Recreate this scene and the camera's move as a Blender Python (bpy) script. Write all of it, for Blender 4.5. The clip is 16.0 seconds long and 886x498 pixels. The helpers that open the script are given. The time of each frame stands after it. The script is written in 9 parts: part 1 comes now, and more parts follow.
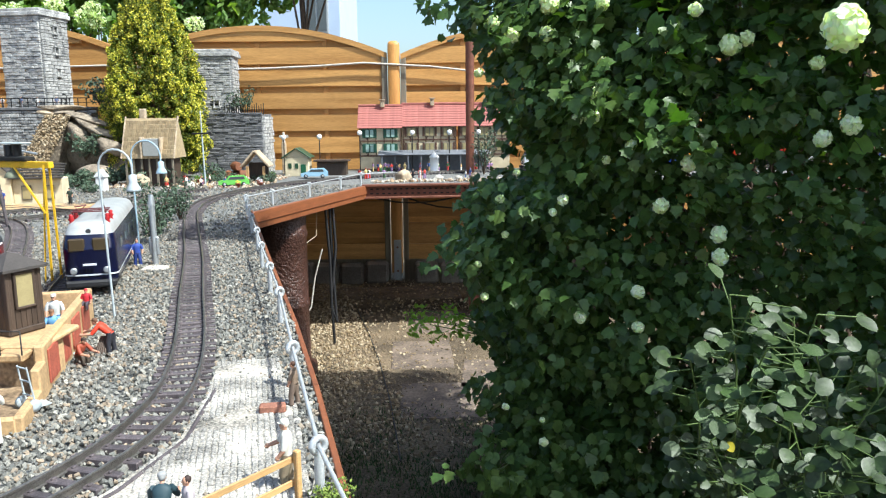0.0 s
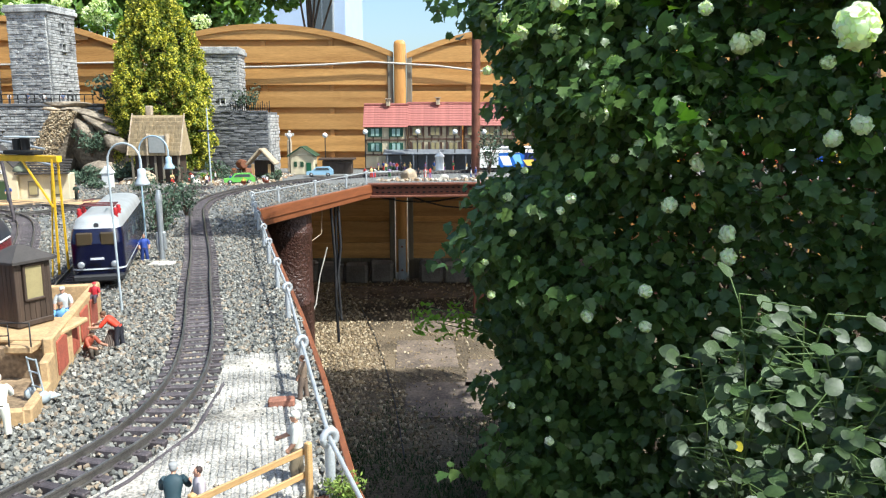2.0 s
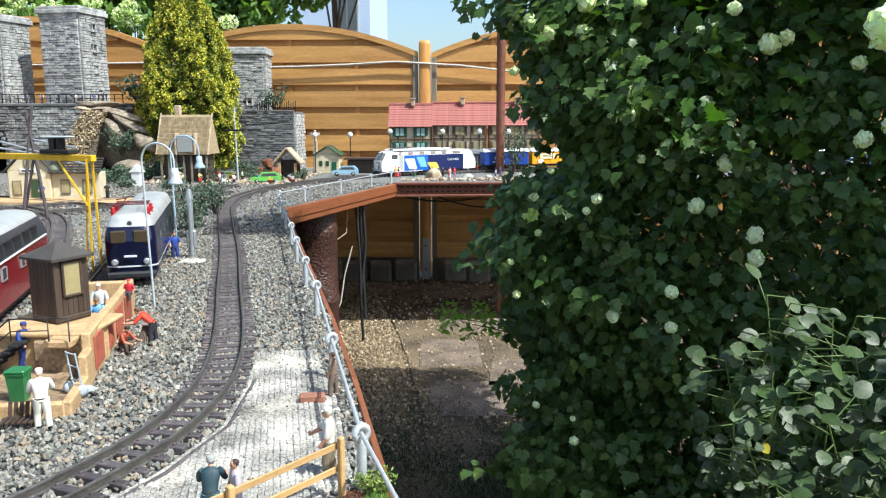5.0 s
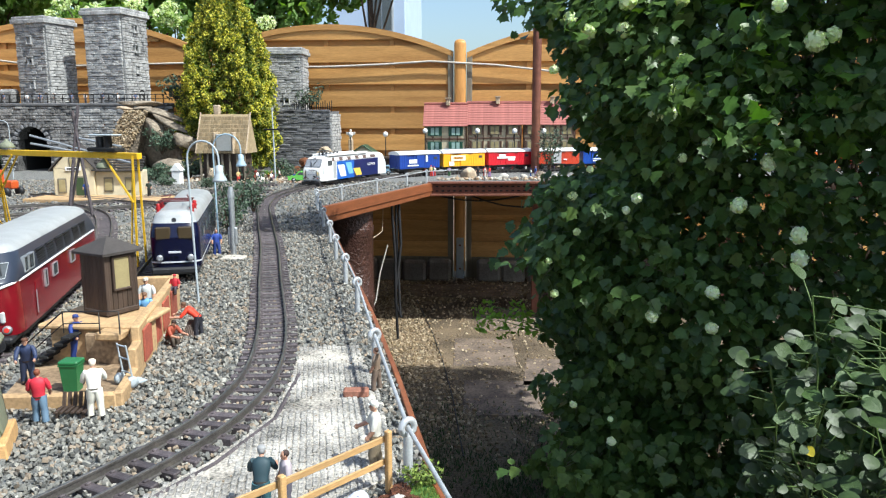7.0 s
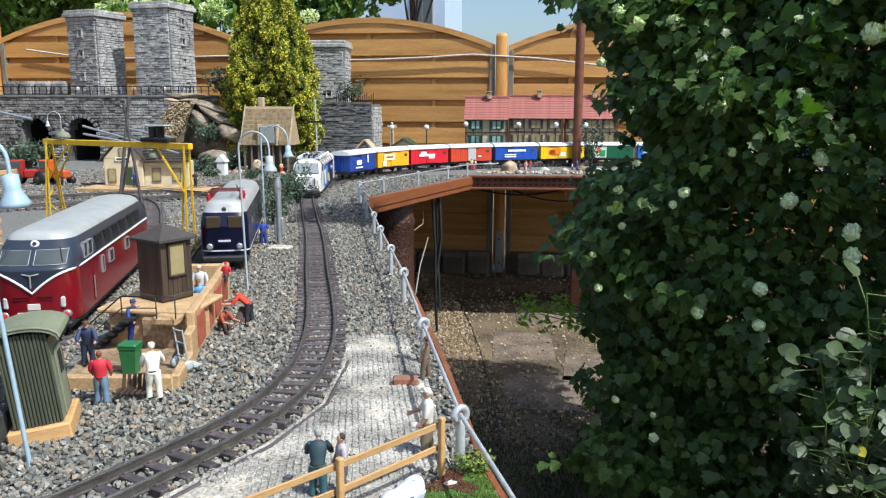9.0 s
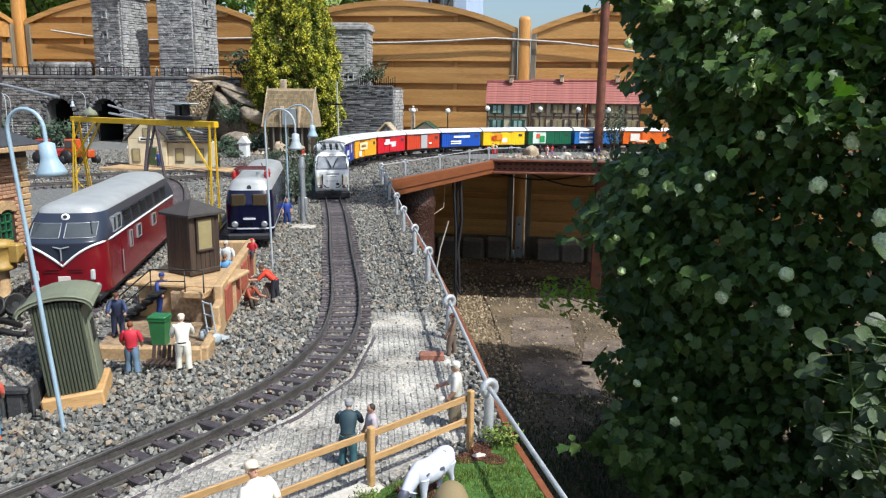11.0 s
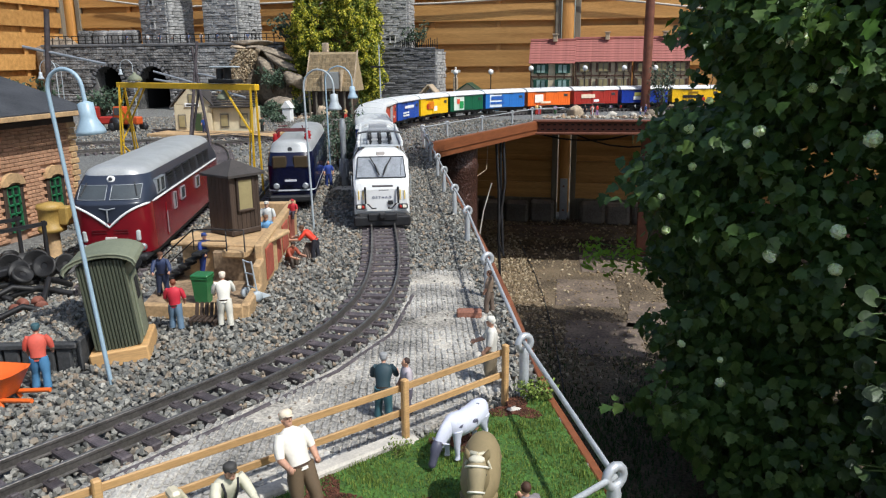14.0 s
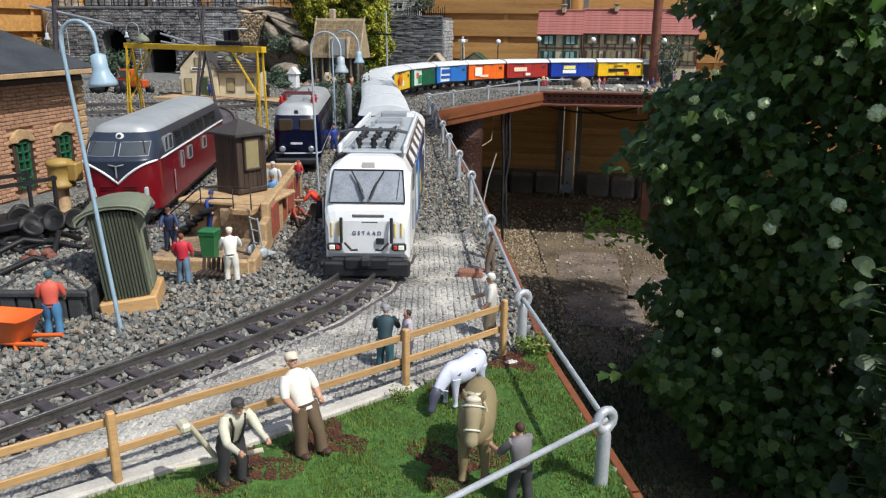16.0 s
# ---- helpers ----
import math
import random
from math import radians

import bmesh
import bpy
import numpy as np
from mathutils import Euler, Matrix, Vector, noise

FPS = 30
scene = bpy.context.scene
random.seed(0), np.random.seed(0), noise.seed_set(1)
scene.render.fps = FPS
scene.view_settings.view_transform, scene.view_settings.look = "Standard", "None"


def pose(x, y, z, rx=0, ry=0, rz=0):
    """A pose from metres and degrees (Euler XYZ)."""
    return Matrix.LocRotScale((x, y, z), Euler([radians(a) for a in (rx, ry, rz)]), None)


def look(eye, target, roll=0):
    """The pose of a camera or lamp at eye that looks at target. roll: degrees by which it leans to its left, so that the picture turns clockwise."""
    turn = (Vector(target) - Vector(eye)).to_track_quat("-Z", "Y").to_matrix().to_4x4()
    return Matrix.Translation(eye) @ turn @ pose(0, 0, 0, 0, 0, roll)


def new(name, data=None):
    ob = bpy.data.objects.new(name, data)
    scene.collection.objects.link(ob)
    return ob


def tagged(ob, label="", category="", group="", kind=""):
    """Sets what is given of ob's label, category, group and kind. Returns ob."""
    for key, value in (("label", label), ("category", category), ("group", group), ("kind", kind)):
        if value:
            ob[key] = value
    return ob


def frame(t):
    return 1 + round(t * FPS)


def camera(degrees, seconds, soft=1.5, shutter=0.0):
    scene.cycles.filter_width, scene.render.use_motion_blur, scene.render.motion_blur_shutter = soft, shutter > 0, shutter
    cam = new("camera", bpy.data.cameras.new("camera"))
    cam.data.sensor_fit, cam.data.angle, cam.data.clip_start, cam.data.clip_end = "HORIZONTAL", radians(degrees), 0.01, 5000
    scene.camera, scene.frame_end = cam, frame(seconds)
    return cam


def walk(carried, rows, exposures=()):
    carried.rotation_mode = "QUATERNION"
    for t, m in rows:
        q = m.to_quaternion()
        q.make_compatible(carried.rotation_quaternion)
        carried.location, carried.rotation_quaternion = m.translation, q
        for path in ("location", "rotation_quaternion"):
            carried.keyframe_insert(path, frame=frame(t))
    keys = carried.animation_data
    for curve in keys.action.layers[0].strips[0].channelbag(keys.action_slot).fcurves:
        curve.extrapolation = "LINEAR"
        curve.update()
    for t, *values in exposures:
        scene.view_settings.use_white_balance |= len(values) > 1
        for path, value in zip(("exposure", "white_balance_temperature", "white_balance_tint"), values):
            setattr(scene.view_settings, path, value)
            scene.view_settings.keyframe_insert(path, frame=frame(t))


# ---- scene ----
cam = camera(59.96, 16.0, soft=1.2)
PATH = [
    (0, (0.0161, -0.0192, 0.3821), (0.0092, 1.9521, 0.0450), -0.54),
    (0.5, (0.0156, -0.0188, 0.3814), (0.0070, 1.9518, 0.0402), -0.28),
    (1, (0.0100, -0.0172, 0.3787), (-0.0039, 1.9537, 0.0386), -0.12),
    (1.5, (0.0092, -0.0163, 0.3776), (-0.0017, 1.9549, 0.0397), 0.03),
    (2, (0.0063, -0.0172, 0.3741), (-0.0091, 1.9544, 0.0385), -0.10),
    (2.5, (0.0072, -0.0201, 0.3761), (-0.0118, 1.9514, 0.0407), -0.13),
    (3, (0.0065, -0.0211, 0.3742), (-0.0119, 1.9509, 0.0413), 0.09),
    (3.5, (0.0064, -0.0255, 0.3767), (-0.0146, 1.9463, 0.0430), 0.10),
    (6, (-0.0063, -0.0334, 0.3763), (-0.1173, 1.9344, 0.0366), -0.04),
    (6.5, (-0.0082, -0.0368, 0.3753), (-0.1325, 1.9301, 0.0347), 0.01),
    (7, (-0.0166, -0.0359, 0.3734), (-0.1747, 1.9291, 0.0360), -0.07),
    (7.5, (-0.0228, -0.0365, 0.3702), (-0.2095, 1.9246, 0.0251), 0.11),
    (8, (-0.0289, -0.0398, 0.3708), (-0.2545, 1.9156, 0.0165), 0.16),
    (8.5, (-0.0338, -0.0449, 0.3702), (-0.2769, 1.9085, 0.0167), 0.19),
    (9, (-0.0344, -0.0453, 0.3700), (-0.2871, 1.9071, 0.0171), 0.22),
    (11.5, (-0.0488, -0.0492, 0.3543), (-0.3643, 1.8842, -0.0487), 0.74),
    (12, (-0.0457, -0.0462, 0.3530), (-0.3804, 1.8814, -0.0621), 0.68),
    (12.5, (-0.0415, -0.0449, 0.3510), (-0.3927, 1.8772, -0.0760), 0.34),
    (13, (-0.0400, -0.0441, 0.3484), (-0.4209, 1.8657, -0.1069), -0.37),
    (13.5, (-0.0381, -0.0435, 0.3455), (-0.4210, 1.8616, -0.1278), -0.32),
    (14, (-0.0362, -0.0448, 0.3465), (-0.4459, 1.8531, -0.1333), -0.48),
    (14.5, (-0.0338, -0.0502, 0.3449), (-0.4413, 1.8518, -0.1202), -0.03),
    (15, (-0.0333, -0.0557, 0.3446), (-0.4447, 1.8383, -0.1487), 0.34),
    (15.5, (-0.0305, -0.0616, 0.3406), (-0.4381, 1.8260, -0.1800), 0.44),
    (16, (-0.0302, -0.0672, 0.3354), (-0.4444, 1.8107, -0.2138), 0.62),
]
walk(cam, [(t, look(eye, target, roll)) for t, eye, target, roll in PATH],
     exposures=[(0, 0.70, 6050, 2), (2, 0.64, 6050, 2), (3.5, 0.60, 6050, 2), (6, 0.48, 6050, 2), (7, 0.42, 6050, 3), (8, 0.32, 6050, 4), (8.5, 0.16, 6050, 5), (9, 0.15, 6050, 5), (13, -0.03, 6100, 7), (13.5, -0.04, 6100, 7), (14, -0.24, 6150, 7), (14.5, -0.14, 6150, 7), (15.5, -0.18, 6150, 7), (16, -0.30, 6150, 7)])

# ---- light ----
world = bpy.data.worlds.new("world")
scene.world = world
world.use_nodes = True
nt = world.node_tree
sky = nt.nodes.new("ShaderNodeTexSky")
sky.sky_type, sky.sun_disc = "NISHITA", False
SUN_DIR = Vector((0.66, -0.34, 1.0)).normalized()
sky.sun_elevation = math.asin(SUN_DIR.z)
sky.sun_rotation = math.atan2(SUN_DIR.x, SUN_DIR.y)
sky.air_density, sky.dust_density = 1.0, 2.5
nt.nodes["Background"].inputs[1].default_value = 0.15
nt.links.new(sky.outputs[0], nt.nodes["Background"].inputs[0])
sun = new("sun", bpy.data.lights.new("sun", "SUN"))
sun.data.energy, sun.data.angle, sun.data.color = 5.0, radians(0.6), (1.0, 0.96, 0.90)
sun.matrix_world = look(SUN_DIR * 20, (0, 0, 0))


# ---- materials ----
def srgb(r, g, b):
    return tuple(((c / 255 + 0.055) / 1.055) ** 2.4 if c > 10 else c / 3294 for c in (r, g, b))


def mat(name, col, rough=0.7, metal=0.0, var=0.18, scale=60.0, bump=0.15, col2=None, fine=400.0, per_object=0.0, stretch=None, spec=0.5, depth=0.002):
    """Two scales of noise over the colour, and a fine relief."""
    m = bpy.data.materials.new(name)
    m.use_nodes = True
    t = m.node_tree
    b = t.nodes["Principled BSDF"]
    b.inputs["Roughness"].default_value, b.inputs["Metallic"].default_value = rough, metal
    b.inputs["Specular IOR Level"].default_value = spec
    tc = t.nodes.new("ShaderNodeTexCoord")
    mp = t.nodes.new("ShaderNodeMapping")
    mp.inputs["Scale"].default_value = stretch or (1, 1, 1)
    t.links.new(tc.outputs["Object"], mp.inputs[0])
    big, small = t.nodes.new("ShaderNodeTexNoise"), t.nodes.new("ShaderNodeTexNoise")
    for n, s in ((big, scale), (small, fine)):
        n.inputs["Scale"].default_value, n.inputs["Detail"].default_value = s, 4
        t.links.new(mp.outputs[0], n.inputs["Vector"])
    ramp = t.nodes.new("ShaderNodeValToRGB")
    ramp.color_ramp.elements[0].position, ramp.color_ramp.elements[1].position = 0.32, 0.68
    dark = [c * (1 - 1.6 * var) for c in col]
    light = list(col2) if col2 else [min(c * (1 + var), 1) for c in col]
    ramp.color_ramp.elements[0].color = (*[max(c, 0.002) for c in dark], 1)
    ramp.color_ramp.elements[1].color = (*light, 1)
    mix = t.nodes.new("ShaderNodeMath")
    mix.operation = "MULTIPLY_ADD"
    mix.inputs[1].default_value, mix.inputs[2].default_value = 0.45, 0.0
    add = t.nodes.new("ShaderNodeMath")
    add.operation = "MULTIPLY_ADD"
    add.inputs[1].default_value = 0.55
    t.links.new(small.outputs[0], mix.inputs[0])
    t.links.new(big.outputs[0], add.inputs[0])
    t.links.new(mix.outputs[0], add.inputs[2])
    t.links.new(add.outputs[0], ramp.inputs[0])
    out = ramp.outputs[0]
    if per_object:
        info, hsv, rng = t.nodes.new("ShaderNodeObjectInfo"), t.nodes.new("ShaderNodeHueSaturation"), t.nodes.new("ShaderNodeMapRange")
        rng.inputs[3].default_value, rng.inputs[4].default_value = 1 - per_object, 1 + per_object
        t.links.new(info.outputs["Random"], rng.inputs[0])
        t.links.new(rng.outputs[0], hsv.inputs["Value"])
        t.links.new(out, hsv.inputs["Color"])
        out = hsv.outputs[0]
    t.links.new(out, b.inputs["Base Color"])
    if bump:
        bp = t.nodes.new("ShaderNodeBump")
        bp.inputs["Strength"].default_value, bp.inputs["Distance"].default_value = bump, depth
        t.links.new(small.outputs[0], bp.inputs["Height"])
        t.links.new(bp.outputs[0], b.inputs["Normal"])
    return m


def island(name, cols, rough=0.8, bump=0.3, fine=500.0, trans=0.0, spec=0.4):
    """A colour per loose piece, picked from cols."""
    m = bpy.data.materials.new(name)
    m.use_nodes = True
    t = m.node_tree
    b = t.nodes["Principled BSDF"]
    b.inputs["Roughness"].default_value, b.inputs["Specular IOR Level"].default_value = rough, spec
    geo, ramp = t.nodes.new("ShaderNodeNewGeometry"), t.nodes.new("ShaderNodeValToRGB")
    e = ramp.color_ramp.elements
    while len(e) < len(cols):
        e.new(0.5)
    for i, c in enumerate(cols):
        e[i].position, e[i].color = i / max(len(cols) - 1, 1), (*c, 1)
    t.links.new(geo.outputs["Random Per Island"], ramp.inputs[0])
    noise_tex, mul = t.nodes.new("ShaderNodeTexNoise"), t.nodes.new("ShaderNodeMixRGB")
    tc = t.nodes.new("ShaderNodeTexCoord")
    t.links.new(tc.outputs["Object"], noise_tex.inputs["Vector"])
    noise_tex.inputs["Scale"].default_value, noise_tex.inputs["Detail"].default_value = fine, 3
    mul.blend_type, mul.inputs[0].default_value = "OVERLAY", 0.45
    t.links.new(ramp.outputs[0], mul.inputs[1])
    t.links.new(noise_tex.outputs[0], mul.inputs[2])
    t.links.new(mul.outputs[0], b.inputs["Base Color"])
    bp = t.nodes.new("ShaderNodeBump")
    bp.inputs["Strength"].default_value, bp.inputs["Distance"].default_value = bump, 0.001
    t.links.new(noise_tex.outputs[0], bp.inputs["Height"])
    t.links.new(bp.outputs[0], b.inputs["Normal"])
    if trans:
        tr, ms = t.nodes.new("ShaderNodeBsdfTranslucent"), t.nodes.new("ShaderNodeMixShader")
        warm = t.nodes.new("ShaderNodeMixRGB")
        warm.blend_type, warm.inputs[0].default_value, warm.inputs[2].default_value = "MULTIPLY", 1.0, (1.5, 1.9, 0.35, 1)
        t.links.new(mul.outputs[0], warm.inputs[1])
        t.links.new(warm.outputs[0], tr.inputs[0])
        ms.inputs[0].default_value = trans
        t.links.new(b.outputs[0], ms.inputs[1])
        t.links.new(tr.outputs[0], ms.inputs[2])
        t.links.new(ms.outputs[0], t.nodes["Material Output"].inputs[0])
    return m


BALLAST_BASE = mat("ballast_bed", (0.20, 0.20, 0.19), 0.9, var=0.45, scale=90, fine=260, bump=1.0, depth=0.006)
STONES = island("ballast_stone", [(0.074, 0.074, 0.0653), (0.252, 0.244, 0.217), (0.135, 0.135, 0.122), (0.374, 0.357, 0.313), (0.174, 0.174, 0.161), (0.0957, 0.0957, 0.0914), (0.313, 0.244, 0.174), (0.209, 0.204, 0.183)], 0.85)
PAVING = mat("cobble_stone", (0.16, 0.16, 0.16), 0.9, var=0.5, scale=16, fine=300, bump=0.6, col2=(0.56, 0.53, 0.48), per_object=0.15)
MORTAR = mat("cobble_mortar", (0.17, 0.165, 0.155), 0.95, var=0.5, scale=16, fine=260, bump=1.0, col2=(0.70, 0.64, 0.55), depth=0.003)
RAIL = mat("rail_steel", (0.21, 0.195, 0.18), 0.32, 0.7, var=0.3, scale=40, bump=0.1)
SLEEPER = mat("sleeper_plastic", (0.065, 0.052, 0.056), 0.62, var=0.3, scale=80, bump=0.3, col2=(0.13, 0.108, 0.115), per_object=0.3)
RUST_BOARD = mat("red_brown_board", (0.23, 0.075, 0.028), 0.5, var=0.2, scale=10, fine=120, stretch=(1, 1, 6))
RUST_STEEL = mat("rust_red_steel", (0.19, 0.068, 0.040), 0.55, 0.1, var=0.3, scale=20)
HAMMERED = mat("hammered_brown_paint", (0.065, 0.028, 0.020), 0.35, 0.0, var=0.3, scale=30, fine=70, bump=0.9, depth=0.012)
FENCE_WOOD = mat("stained_pine", (0.50, 0.235, 0.060), 0.55, var=0.2, scale=3, fine=40, stretch=(0.6, 9, 9), bump=0.14, per_object=0.16, col2=(0.66, 0.36, 0.115))
FENCE_SIDE = mat("stained_pine_side", (0.50, 0.235, 0.060), 0.55, var=0.2, scale=3, fine=40, stretch=(9, 0.6, 9), bump=0.14, per_object=0.16, col2=(0.66, 0.36, 0.115))
POST_WOOD = mat("stained_post", (0.54, 0.23, 0.05), 0.5, var=0.2, scale=3, fine=30, stretch=(9, 9, 0.6), bump=0.1, col2=(0.68, 0.34, 0.09))
GREY_WOOD = mat("weathered_board", (0.22, 0.19, 0.14), 0.75, var=0.25, scale=6, stretch=(9, 9, 0.8))
GALV = mat("galvanised_steel", (0.42, 0.44, 0.46), 0.45, 0.6, var=0.15, scale=30)
RAILING = mat("grey_railing_paint", (0.50, 0.52, 0.54), 0.40, 0.3, var=0.14, scale=60)
SOIL = mat("gravel_soil", (0.085, 0.064, 0.042), 0.95, var=0.5, scale=3.0, fine=90, bump=0.8, depth=0.02, col2=(0.27, 0.20, 0.125))
PEBBLES = island("path_pebble", [(0.34, 0.26, 0.155), (0.19, 0.135, 0.075), (0.46, 0.38, 0.26), (0.25, 0.18, 0.11), (0.13, 0.10, 0.065)], 0.85, fine=80)
SLAB = mat("sandstone_slab", (0.13, 0.098, 0.076), 0.9, var=0.45, scale=7, fine=80, bump=0.7, per_object=0.15, col2=(0.25, 0.19, 0.145))
BLOCK = mat("border_stone", (0.19, 0.16, 0.135), 0.85, var=0.3, scale=12, fine=90, bump=0.7, per_object=0.2)
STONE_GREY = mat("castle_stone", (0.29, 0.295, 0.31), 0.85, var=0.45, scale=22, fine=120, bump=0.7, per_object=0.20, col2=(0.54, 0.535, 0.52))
# darker copy of the castle stone, with shade put into its colour
STONE_SHADED = mat("shaded_stone", (0.12, 0.123, 0.135), 0.8, var=0.5, scale=22, fine=120, bump=0.7, per_object=0.45, col2=(0.26, 0.26, 0.27))
STONE_DARK = mat("castle_mortar", (0.14, 0.14, 0.145), 0.9, var=0.3, scale=20, bump=0.5)
STONE_WALL = mat("viaduct_stone", (0.13, 0.13, 0.135), 0.9, var=0.6, scale=8, fine=90, bump=0.7, per_object=0.40, col2=(0.40, 0.39, 0.38))
ROCK = mat("brown_rock", (0.21, 0.165, 0.12), 0.9, var=0.4, scale=9, fine=60, bump=0.9, col2=(0.40, 0.33, 0.25), depth=0.01)
ROCK_TAN = mat("tan_rock", (0.46, 0.36, 0.25), 0.9, var=0.3, scale=14, fine=80, bump=0.6)
DARK = mat("dark_opening", (0.012, 0.012, 0.012), 0.9, var=0.3)
BLACK = mat("black_plastic", (0.018, 0.018, 0.02), 0.5, var=0.3)
BLACK_IRON = mat("black_iron", (0.028, 0.027, 0.027), 0.55, 0.4, var=0.3)
WHITE_PAINT = mat("white_enamel", (0.80, 0.80, 0.79), 0.25, var=0.05, scale=20, bump=0.02)
ROOF_WHITE = mat("white_wagon_roof", (0.78, 0.79, 0.79), 0.4, var=0.07, scale=30, bump=0.05)
ROOF_GREY = mat("silver_grey_roof", (0.44, 0.45, 0.45), 0.45, 0.2, var=0.12, scale=25, bump=0.08)
# pale grey base colour stands in for sky mirrored in the glass
SCREEN = mat("sky_lit_windscreen", (0.30, 0.32, 0.35), 0.08, var=0.25, scale=40, bump=0.0, spec=0.8)
WINDOW = mat("tinted_window", (0.07, 0.08, 0.085), 0.08, var=0.2, scale=30, bump=0.0, spec=0.8)
CREAM = mat("cream_plaster", (0.62, 0.53, 0.36), 0.8, var=0.15, scale=20, per_object=0.05)
BRICK_TAN = mat("tan_brick", (0.48, 0.27, 0.16), 0.8, var=0.22, scale=60, fine=500, bump=0.3, per_object=0.16)
BRICK_MORTAR = mat("brick_mortar", (0.40, 0.25, 0.17), 0.9, var=0.2)
DOCK_TAN = mat("tan_dock_plaster", (0.50, 0.33, 0.17), 0.75, var=0.25, scale=25, fine=200, bump=0.25)
DOCK_FLOOR = mat("worn_dock_floor", (0.30, 0.185, 0.10), 0.8, var=0.5, scale=18, fine=150, bump=0.3, col2=(0.47, 0.33, 0.20))
RED_BRICK = mat("red_wall", (0.36, 0.085, 0.05), 0.8, var=0.3, scale=50, per_object=0.2)
CABIN_WOOD = mat("dark_brown_wood", (0.058, 0.038, 0.027), 0.6, var=0.25, scale=30, stretch=(4, 4, 0.6), per_object=0.12)
CABIN_ROOF = mat("dark_tar_roof", (0.055, 0.047, 0.043), 0.7, var=0.25, scale=30)
TAR = mat("tar_paper", (0.035, 0.037, 0.042), 0.75, var=0.35, scale=14, fine=250, bump=0.3, col2=(0.07, 0.072, 0.08))
YELLOW_FR = mat("yellow_window", (0.33, 0.275, 0.14), 0.4, var=0.12)
CRANE_YELLOW = mat("yellow_crane_paint", (0.72, 0.44, 0.02), 0.4, var=0.12)
LAMP_BLUE = mat("pale_blue_lamp", (0.34, 0.46, 0.55), 0.35, var=0.08, bump=0.04)
LAMP_GREY = mat("grey_lamp", (0.42, 0.47, 0.50), 0.4, var=0.1, bump=0.05)
SHED_GREEN = mat("olive_grey_wood", (0.066, 0.074, 0.048), 0.6, var=0.2, scale=30, stretch=(6, 6, 0.5), per_object=0.12)
SHED_ROOF = mat("grey_green_roof", (0.20, 0.215, 0.145), 0.65, var=0.2, scale=20)
NEW_WOOD = mat("new_pine", (0.52, 0.31, 0.13), 0.6, var=0.2, scale=14, fine=120, stretch=(1, 6, 6), per_object=0.1)
BIN_GREY = mat("dark_grey_sleeper", (0.055, 0.056, 0.058), 0.75, var=0.35, scale=40, fine=250, bump=0.4)
BIN_GREEN = mat("green_plastic", (0.03, 0.16, 0.055), 0.4, var=0.12)
BARROW_ORANGE = mat("orange_plastic", (0.80, 0.15, 0.025), 0.35, var=0.08)
SKIN = mat("painted_skin", (0.50, 0.27, 0.18), 0.6, var=0.1, scale=200)
HAIR = mat("brown_hair", (0.06, 0.035, 0.022), 0.7)
GREEN_LEAF = island("viburnum_leaf", [(0.055, 0.105, 0.026), (0.085, 0.150, 0.036), (0.038, 0.080, 0.022), (0.120, 0.185, 0.045), (0.062, 0.118, 0.032)], 0.40, 0.3, 90, trans=0.24)
ROSE_LEAF = mat("rose_leaf", (0.030, 0.062, 0.018), 0.5, var=0.25, scale=30, fine=150, bump=0.3, per_object=0.35, col2=(0.07, 0.125, 0.03))
YELLOW_LEAF = mat("yellow_leaf", (0.50, 0.42, 0.03), 0.5)
PETAL = island("snowball_petal", [(0.70, 0.74, 0.46), (0.80, 0.82, 0.64), (0.62, 0.68, 0.36)], 0.7, 0.1, 120, trans=0.25)
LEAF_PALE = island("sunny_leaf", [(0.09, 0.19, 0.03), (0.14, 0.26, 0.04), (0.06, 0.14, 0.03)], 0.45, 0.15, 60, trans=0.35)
PETAL_WHITE = island("white_petal", [(0.82, 0.84, 0.74), (0.88, 0.88, 0.82), (0.74, 0.78, 0.60)], 0.7, 0.1, 120, trans=0.25)
TWIG = mat("bark", (0.085, 0.055, 0.035), 0.85, var=0.3, scale=40)
TWIG_GREEN = mat("green_stem", (0.10, 0.16, 0.04), 0.6)
THUJA = island("golden_thuja", [(0.20, 0.24, 0.035), (0.08, 0.125, 0.02), (0.40, 0.37, 0.05), (0.045, 0.085, 0.016), (0.15, 0.19, 0.03)], 0.6, 0.1, 60, trans=0.2)
THUJA_TIP = island("golden_thuja_tip", [(0.70, 0.60, 0.08), (0.56, 0.50, 0.06), (0.78, 0.68, 0.14)], 0.6, 0.1, 60, trans=0.2)
TREE_LEAF = island("far_leaf", [(0.11, 0.20, 0.045), (0.18, 0.28, 0.07), (0.075, 0.15, 0.04), (0.25, 0.33, 0.10)], 0.5, 0.1, 20, trans=0.38)
MODEL_LEAF = island("shrub_leaf", [(0.05, 0.085, 0.05), (0.085, 0.125, 0.08), (0.035, 0.065, 0.035)], 0.7, 0.1, 100)
GRASS = island("model_grass", [(0.125, 0.185, 0.03), (0.19, 0.26, 0.045), (0.085, 0.14, 0.026), (0.25, 0.30, 0.07)], 0.8, 0.1, 200)
LAWN = island("lawn_blade", [(0.030, 0.065, 0.015), (0.05, 0.095, 0.022), (0.02, 0.05, 0.012)], 0.7, 0.1, 50)
PEAT = mat("red_brown_peat", (0.115, 0.042, 0.022), 0.95, var=0.5, scale=120, bump=1.0)
TURF = mat("turf_mat", (0.06, 0.14, 0.022), 0.95, var=0.4, scale=90, bump=0.9)
